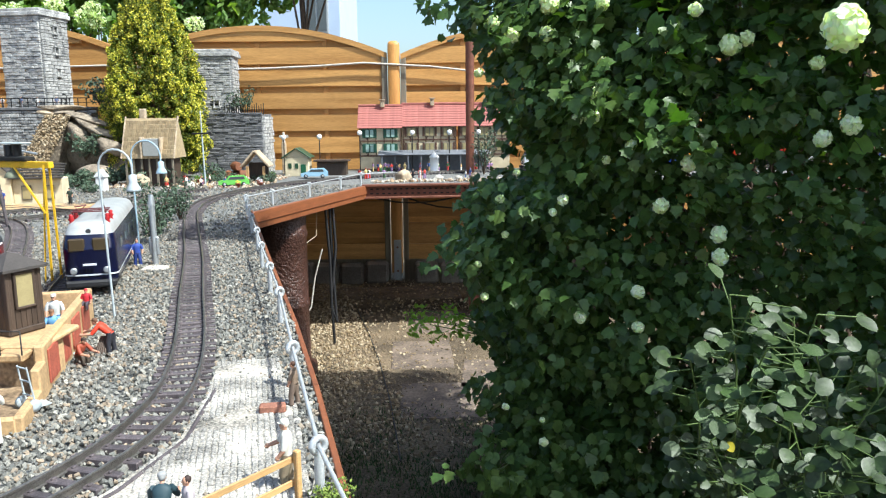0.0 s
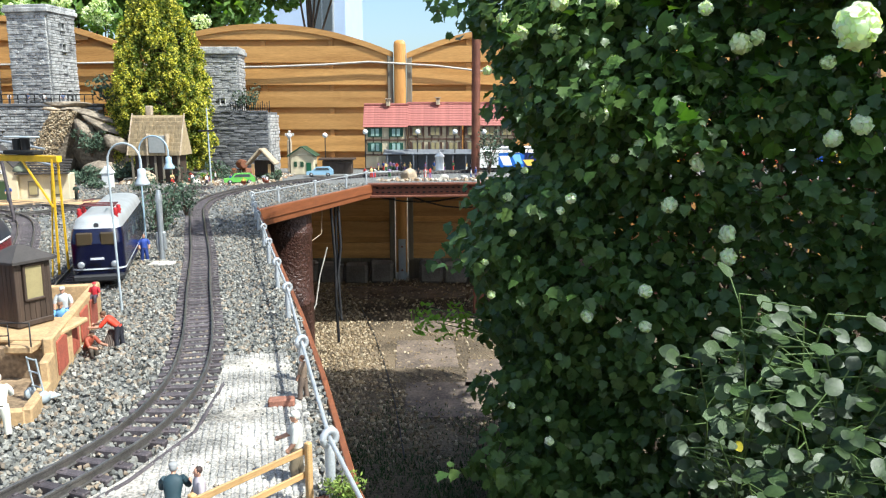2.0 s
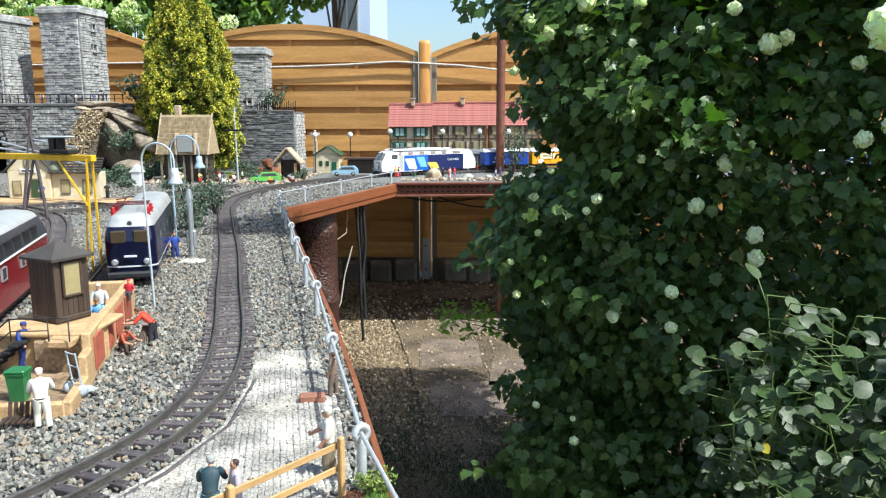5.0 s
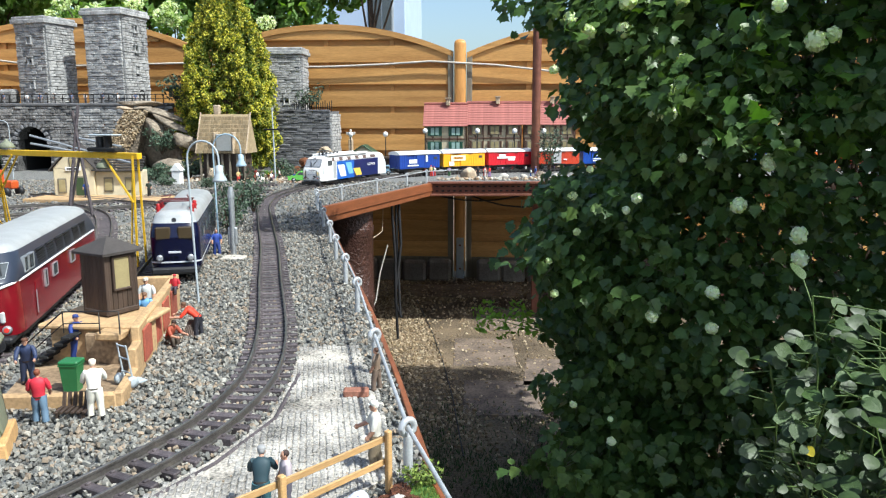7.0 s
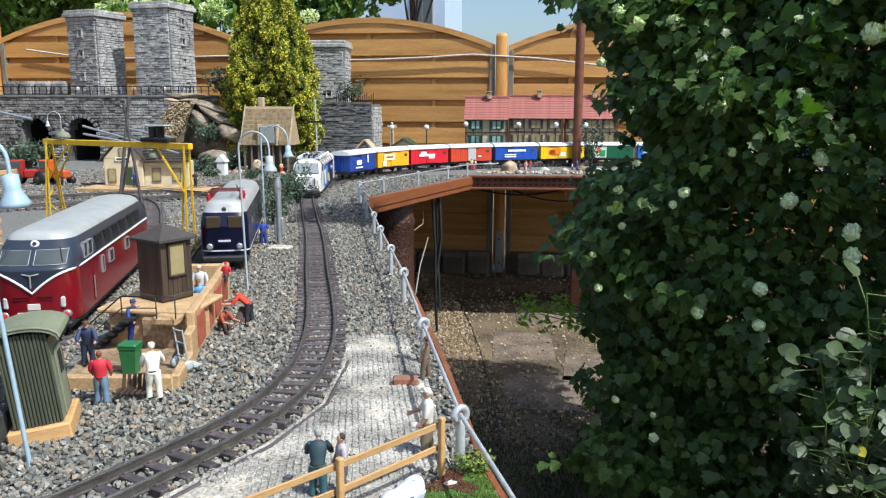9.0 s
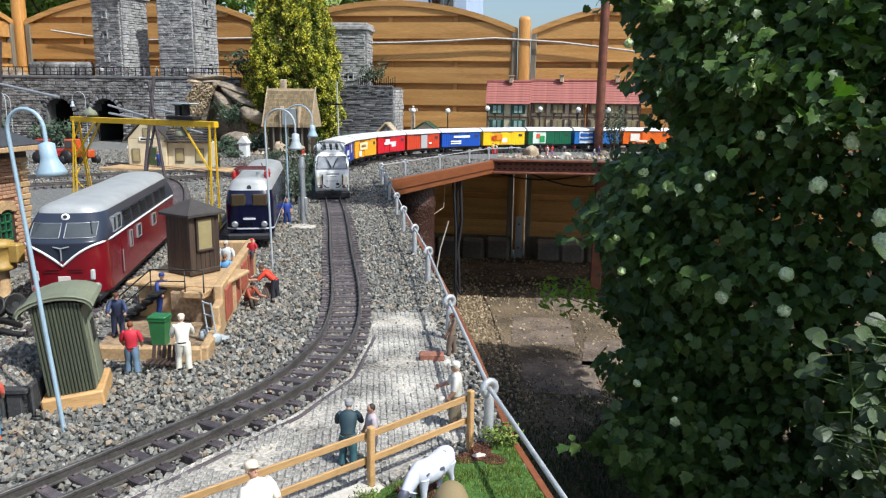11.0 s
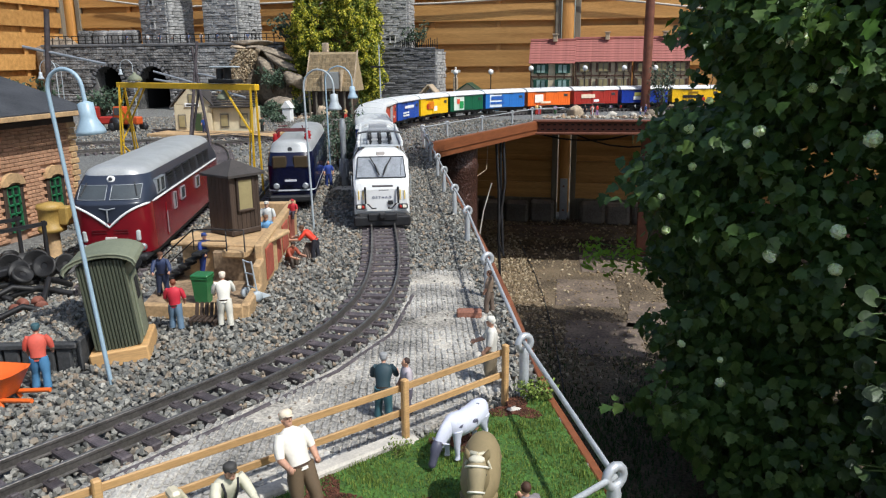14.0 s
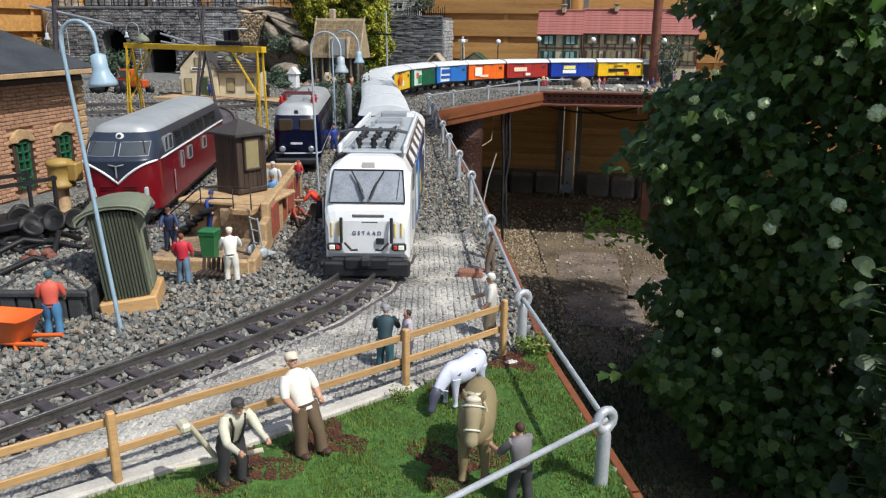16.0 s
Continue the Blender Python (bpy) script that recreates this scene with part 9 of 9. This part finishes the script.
    single("low_shed", Mesh().box(0, 0, 0.045, 0.20, 0.10, 0.09, 0.003).box(0, -0.01, 0.10, 0.24, 0.15, 0.012, 0.002).box(0.02, -0.052, 0.04, 0.05, 0.006, 0.06), CABIN_WOOD, "low brown wooden shed beside the village station", "shed", pose(-0.76, 5.3, 0.0))
    t = thing("shrine_hut", "open wooden shrine hut with pitched bark roof", "hut", pose(-1.14, 4.72, 0.0))
    for s in (-1, 1):
        part("roof", Mesh().box(0, 0, 0, 0.13, 0.12, 0.012, 0.003, pose(s * 0.045, 0, 0.145, 0, s * 48)), ROCK_TAN, t)
        part("post", Mesh().box(s * 0.05, -0.04, 0.05, 0.014, 0.014, 0.1), NEW_WOOD, t)
    part("back_wall", Mesh().box(0, 0.05, 0.06, 0.12, 0.01, 0.12), CABIN_WOOD, t)
    for x, y, a, c, lab in ((-1.20, 4.40, 200, (112, 186, 88), "light green toy car parked near the track"), (-0.83, 4.98, 185, (150, 186, 210), "pale blue toy estate car parked by the station")):
        t = thing("toy_car", lab, "car", pose(x, y, 0.004, 0, 0, a), "parked toy cars")
        side = [(-0.085, 0.012), (0.085, 0.012), (0.088, 0.03), (0.05, 0.037), (0.025, 0.06), (-0.06, 0.062), (-0.084, 0.038)]
        part("body", Mesh().prism(side, -0.034, 0.034), paint(*c, 0.25), t)
        for sy in (-1, 1):
            part("side_window", Mesh().prism([(-0.062, 0.041), (0.036, 0.041), (0.020, 0.056), (-0.054, 0.057)], sy * 0.0335, sy * 0.0352), WINDOW, t)
        part("windscreen", Mesh().add([(0.049, -0.029, 0.039), (0.049, 0.029, 0.039), (0.028, 0.026, 0.0585), (0.028, -0.026, 0.0585)], [(0, 1, 2, 3)]), WINDOW, t)
        for wx in (-0.052, 0.055):
            for sy in (-1, 1):
                w = part("wheel", Mesh().turn([(0.003, -0.005), (0.013, -0.005), (0.013, 0.005), (0.003, 0.005)], 14, m=pose(wx, sy * 0.031, 0.013, 90)), BLACK, t)
                part("rim", Mesh().turn([(0.002, -0.0055), (0.007, -0.0055), (0.007, 0.0055), (0.002, 0.0055)], 10, m=pose(wx, sy * 0.031, 0.013, 90)), GALV, w)
    single("advertising_column", Mesh().turn([(0.034, 0), (0.034, 0.012), (0.030, 0.014), (0.030, 0.10), (0.036, 0.104), (0.034, 0.112), (0.006, 0.14), (0.002, 0.15)], 18), WHITE_PAINT, "white advertising column on the village square", "column", pose(-0.06, 5.46, 0.0))
    for x, y, h in ((-1.10, 5.35, 0.24), (-0.60, 5.60, 0.26), (-0.22, 5.62, 0.26), (0.05, 5.6, 0.26), (0.26, 5.60, 0.26), (-0.86, 5.4, 0.24)):
        t = thing("globe_lamp", "dark post lamp with a white glass globe", "lamp", pose(x, y, 0.0), "globe lamps in the village")
        part("post", Mesh().tube([(0, 0, 0), (0, 0, h)], 0.004, 6), BLACK_IRON, t)
        part("globe", Mesh().ball(0, 0, h + 0.018, 0.019), WHITE_PAINT, t)
    rng = random.Random(77)
    cols = [(200, 60, 50), (60, 90, 150), (230, 228, 220), (70, 110, 70), (50, 46, 50), (210, 180, 120), (150, 120, 160)]
    words = {0: "red", 1: "blue", 2: "white", 3: "green", 4: "black", 5: "tan", 6: "lilac"}
    for k in range(34):
        c, l = rng.randrange(7), rng.randrange(7)
        doll(rng.uniform(-0.55, 0.35), rng.uniform(5.50, 5.60) if k % 3 else rng.uniform(4.82, 4.95), 0.0, rng.uniform(0.055, 0.072), rng.uniform(0, 360), cols[c], cols[l], f"tiny toy villager in {words[c]} on the square", cols[l] if k % 2 else None, rng.uniform(-4, 8))
    for k in range(14):
        c = rng.randrange(7)
        doll(rng.uniform(-1.62, -1.10), rng.uniform(4.30, 4.62), 0.0, rng.uniform(0.05, 0.07), rng.uniform(0, 360), cols[c], cols[(c + 2) % 7], f"tiny toy villager in {words[c]} by the hut", None, 0)
    for k in range(9):
        doll(-3.55 + k * 0.12 + rng.uniform(-0.03, 0.03), 5.26, 0.476, 0.07, rng.uniform(200, 340), (190, 190, 190) if k % 2 else (90, 100, 130), (120, 120, 124), "small grey toy visitor on the castle terrace", None, 0)
    barrel = mat("brown_barrel", (0.20, 0.075, 0.035), 0.6)
    for x, y, z, a in ((-1.38, 4.95, 0.03, 20), (-1.32, 4.98, 0.03, 70), (-1.26, 4.92, 0.03, 110), (-1.33, 4.95, 0.085, 40), (-1.45, 4.85, 0.03, 160)):
        single("barrel", Mesh().turn([(0.024, -0.04), (0.030, -0.02), (0.032, 0), (0.030, 0.02), (0.024, 0.04)], 12), barrel, "small brown wooden barrel in a pile", "barrel", pose(x, y, z, 90, 0, a), "barrels beside the hut")
    t = thing("angel_statue", "pale small statue on a tall plinth", "statue", pose(-1.12, 5.45, 0.0))
    part("plinth", Mesh().box(0, 0, 0.11, 0.03, 0.03, 0.22, 0.004), ROCK_TAN, t)
    part("statue", Mesh().tube([(0, 0, 0.22), (0, 0, 0.27)], 0.012, 8, 0.007).ball(0, 0, 0.282, 0.010).box(0.018, 0.004, 0.262, 0.03, 0.004, 0.02, 0.002).box(-0.018, 0.004, 0.262, 0.03, 0.004, 0.02, 0.002), CONCRETE, t)
    single("dovecote", Mesh().box(0, 0, 0.04, 0.05, 0.05, 0.08, 0.003).prism([(-0.032, 0.08), (0.032, 0.08), (0, 0.12)], -0.03, 0.03), WHITE_PAINT, "tiny white house model beside a round stone", "model house", pose(-1.87, 4.2, 0.0))
    for k, (x, y, z, r, h) in enumerate(((-2.25, 4.85, 0.14, 0.10, 0.14), (-1.95, 4.55, 0.0, 0.10, 0.10), (-1.42, 4.75, 0.0, 0.08, 0.10), (-1.30, 4.55, 0.0, 0.06, 0.06), (-1.05, 4.62, 0.0, 0.05, 0.05), (-0.90, 2.35, 0.0, 0.06, 0.16), (-0.95, 2.55, 0.0, 0.07, 0.18), (-1.0, 2.9, 0.0, 0.06, 0.14), (-1.42, 5.50, 0.43, 0.09, 0.16), (-2.35, 5.4, 0.45, 0.14, 0.20), (-3.3, 4.5, 0.0, 0.16, 0.16), (-3.75, 4.4, 0.0, 0.18, 0.22), (-1.9, 4.1, 0.0, 0.06, 0.05), (-2.1, 4.4, 0.0, 0.10, 0.09), (0.28, 5.2, 0.0, 0.09, 0.28), (-1.62, 4.0, 0.0, 0.05, 0.05))):
        small_shrub(x, y, z, r, h, MODEL_LEAF, "grey-green dwarf shrub in the rock garden", 100 + k, 45)


def rock_garden():
    """Stones, pots and low plants strewn round the hut and along the table edge."""
    rng = np.random.default_rng(72)
    n = 900
    x, y = rng.uniform(-1.95, -1.02, n), rng.uniform(4.28, 5.15, n)
    keep = np.abs(x + 1.70) > 0.13
    x2, y2 = rng.uniform(-0.42, 0.75, 260), 0
    y2 = 4.60 + 0.095 * x2 + rng.normal(0.06, 0.03, 260)
    x, y = np.r_[x[keep], x2], np.r_[y[keep], y2]
    size = rng.uniform(0.006, 0.020, (len(x), 1)) * rng.uniform(0.6, 1.2, (len(x), 3))
    v, f = stone_shape()
    cols = [(0.52, 0.47, 0.38), (0.26, 0.17, 0.10), (0.36, 0.30, 0.22), (0.62, 0.58, 0.50), (0.20, 0.11, 0.07), (0.44, 0.33, 0.21)]
    bulk("garden_stones", *scatter(v, f, np.stack([x, y, np.full(len(x), 0.005)], 1), size, turns(len(x), rng)), island("garden_stone", cols, 0.85, fine=90), "small tan, white and brown stones strewn round the hut", "stones")
    r2 = random.Random(73)
    for k in range(16):
        px, py, r = r2.uniform(-1.58, -1.05), r2.uniform(4.36, 5.05), r2.uniform(0.022, 0.05)
        small_shrub(px, py, 0.0, r, r * r2.uniform(0.9, 1.7), LEAF_PALE if k % 4 == 0 else MODEL_LEAF, "low green plant among the stones of the model garden", 300 + k, 26)
    for k in range(9):
        px, py = r2.uniform(-1.52, -1.04), r2.uniform(4.30, 4.75)
        t = thing("flower_pot", "small terracotta pot with a bright flower tuft", "flower pot", pose(px, py, 0.0, 0, 0, r2.uniform(0, 90)), "pots in the model garden")
        part("pot", Mesh().turn([(0.010, 0), (0.014, 0.022), (0.016, 0.022), (0.016, 0.027), (0.004, 0.026)], 10), paint(150, 76, 48), t)
        leaf_cloud("flower_tuft", [(0, 0, 0.034)], 40, (0.016, 0.016, 0.010), 0.005, 0.010, paint(*((206, 70, 60), (226, 196, 80), (214, 214, 220))[k % 3], 0.7), t, 400 + k)


def cables():
    for k, pts in enumerate(([(-0.62, 4.02, -0.06), (-0.60, 4.0, -0.35), (-0.60, 4.0, -0.62), (-0.57, 4.0, -0.70)], [(-0.60, 4.05, -0.06), (-0.59, 4.02, -0.4), (-0.575, 4.0, -0.68)], [(-0.585, 4.05, -0.06), (-0.57, 4.02, -0.3), (-0.60, 4.0, -0.55), (-0.59, 4.0, -0.82)])):
        single("cable", Mesh().tube(pts, 0.008, 6), BLACK, "black power cable hanging under the table", "cable", None, "hanging cables")
    single("cable", Mesh().tube([(-0.66, 4.0, -0.07), (-0.66, 3.95, -0.22), (-0.78, 3.7, -0.30), (-0.92, 3.4, -0.33)], 0.002, 6), ROCK_TAN, "pale twine hanging under the table", "cable", None, "hanging cables")
    single("cable", Mesh().tube([(-0.64, 4.0, -0.30), (-0.68, 3.98, -0.45), (-0.70, 3.95, -0.60), (-0.76, 3.9, -0.72)], 0.004, 6), CONCRETE, "white wire hanging beside the pillar", "cable", None, "hanging cables")
    for x0, x1, s in ((-0.7, 0.3, 0.10), (-0.4, 0.6, 0.14), (-0.1, 0.9, 0.08)):
        pts = [(x0 + (x1 - x0) * f, 5.3, -0.10 - s * math.sin(math.pi * f)) for f in np.linspace(0, 1, 9)]
        single("cable", Mesh().tube(pts, 0.006, 6), BLACK, "black wire sagging below the table", "cable", None, "hanging cables")
    t = thing("young_shoot", "bright green leafy shoot beside the bush foot", "plant", pose(-0.033, 2.2, GROUND_Z))
    m = Mesh()
    cen = []
    for k in range(6):
        e = (-0.06 + 0.03 * k, 0.02 * (k % 2), 0.694 + 0.025 * math.sin(k * 2))
        m.tube([(0.30, 0.10, e[2] - 0.22), (0.16, 0.05, e[2] - 0.05), e], 0.003, 5, 0.0014)
        cen += [e, (e[0] + 0.02, e[1], e[2] - 0.04)]
    part("stem", m, TWIG_GREEN, t)
    leaf_cloud("foliage", cen, 14, (0.030, 0.03, 0.022), 0.014, 0.030, island("young_leaf", [(0.16, 0.30, 0.03), (0.24, 0.38, 0.06)], 0.5, trans=0.25), t, 91)


# ---- build ----
ground()
table()
fences()
slabs()
track(MAIN, "curved single track of brown rails on dark sleepers", 2.9, MAIN[0][-1] - 0.02)
track(E10_LINE, "siding of brown rails under a blue locomotive", 0.0, E10_LINE[0][-1] - 0.02)
track(V200_LINE, "siding of brown rails beside the loading dock", 0.0, V200_LINE[0][-1] - 0.02)
track(BACK_LINE, "dark track curving before the station", 0.0, BACK_LINE[0][-1] - 0.02)
track(FAR_LINE, "dark track curving past the station platform", 0.0, FAR_LINE[0][-1] - 0.02)
yard()
meadow()
ballast()
railing()
castle()
rocks()
conifer()
far_trees()
neighbour_house()
foreground()
green_shed()
wheelbarrow()
dock()
brick_hut()
crane()
station()
masts()
clutter()
village()
rock_garden()
cables()
bush()
rose()
diesel()
blue_engine()
motions()
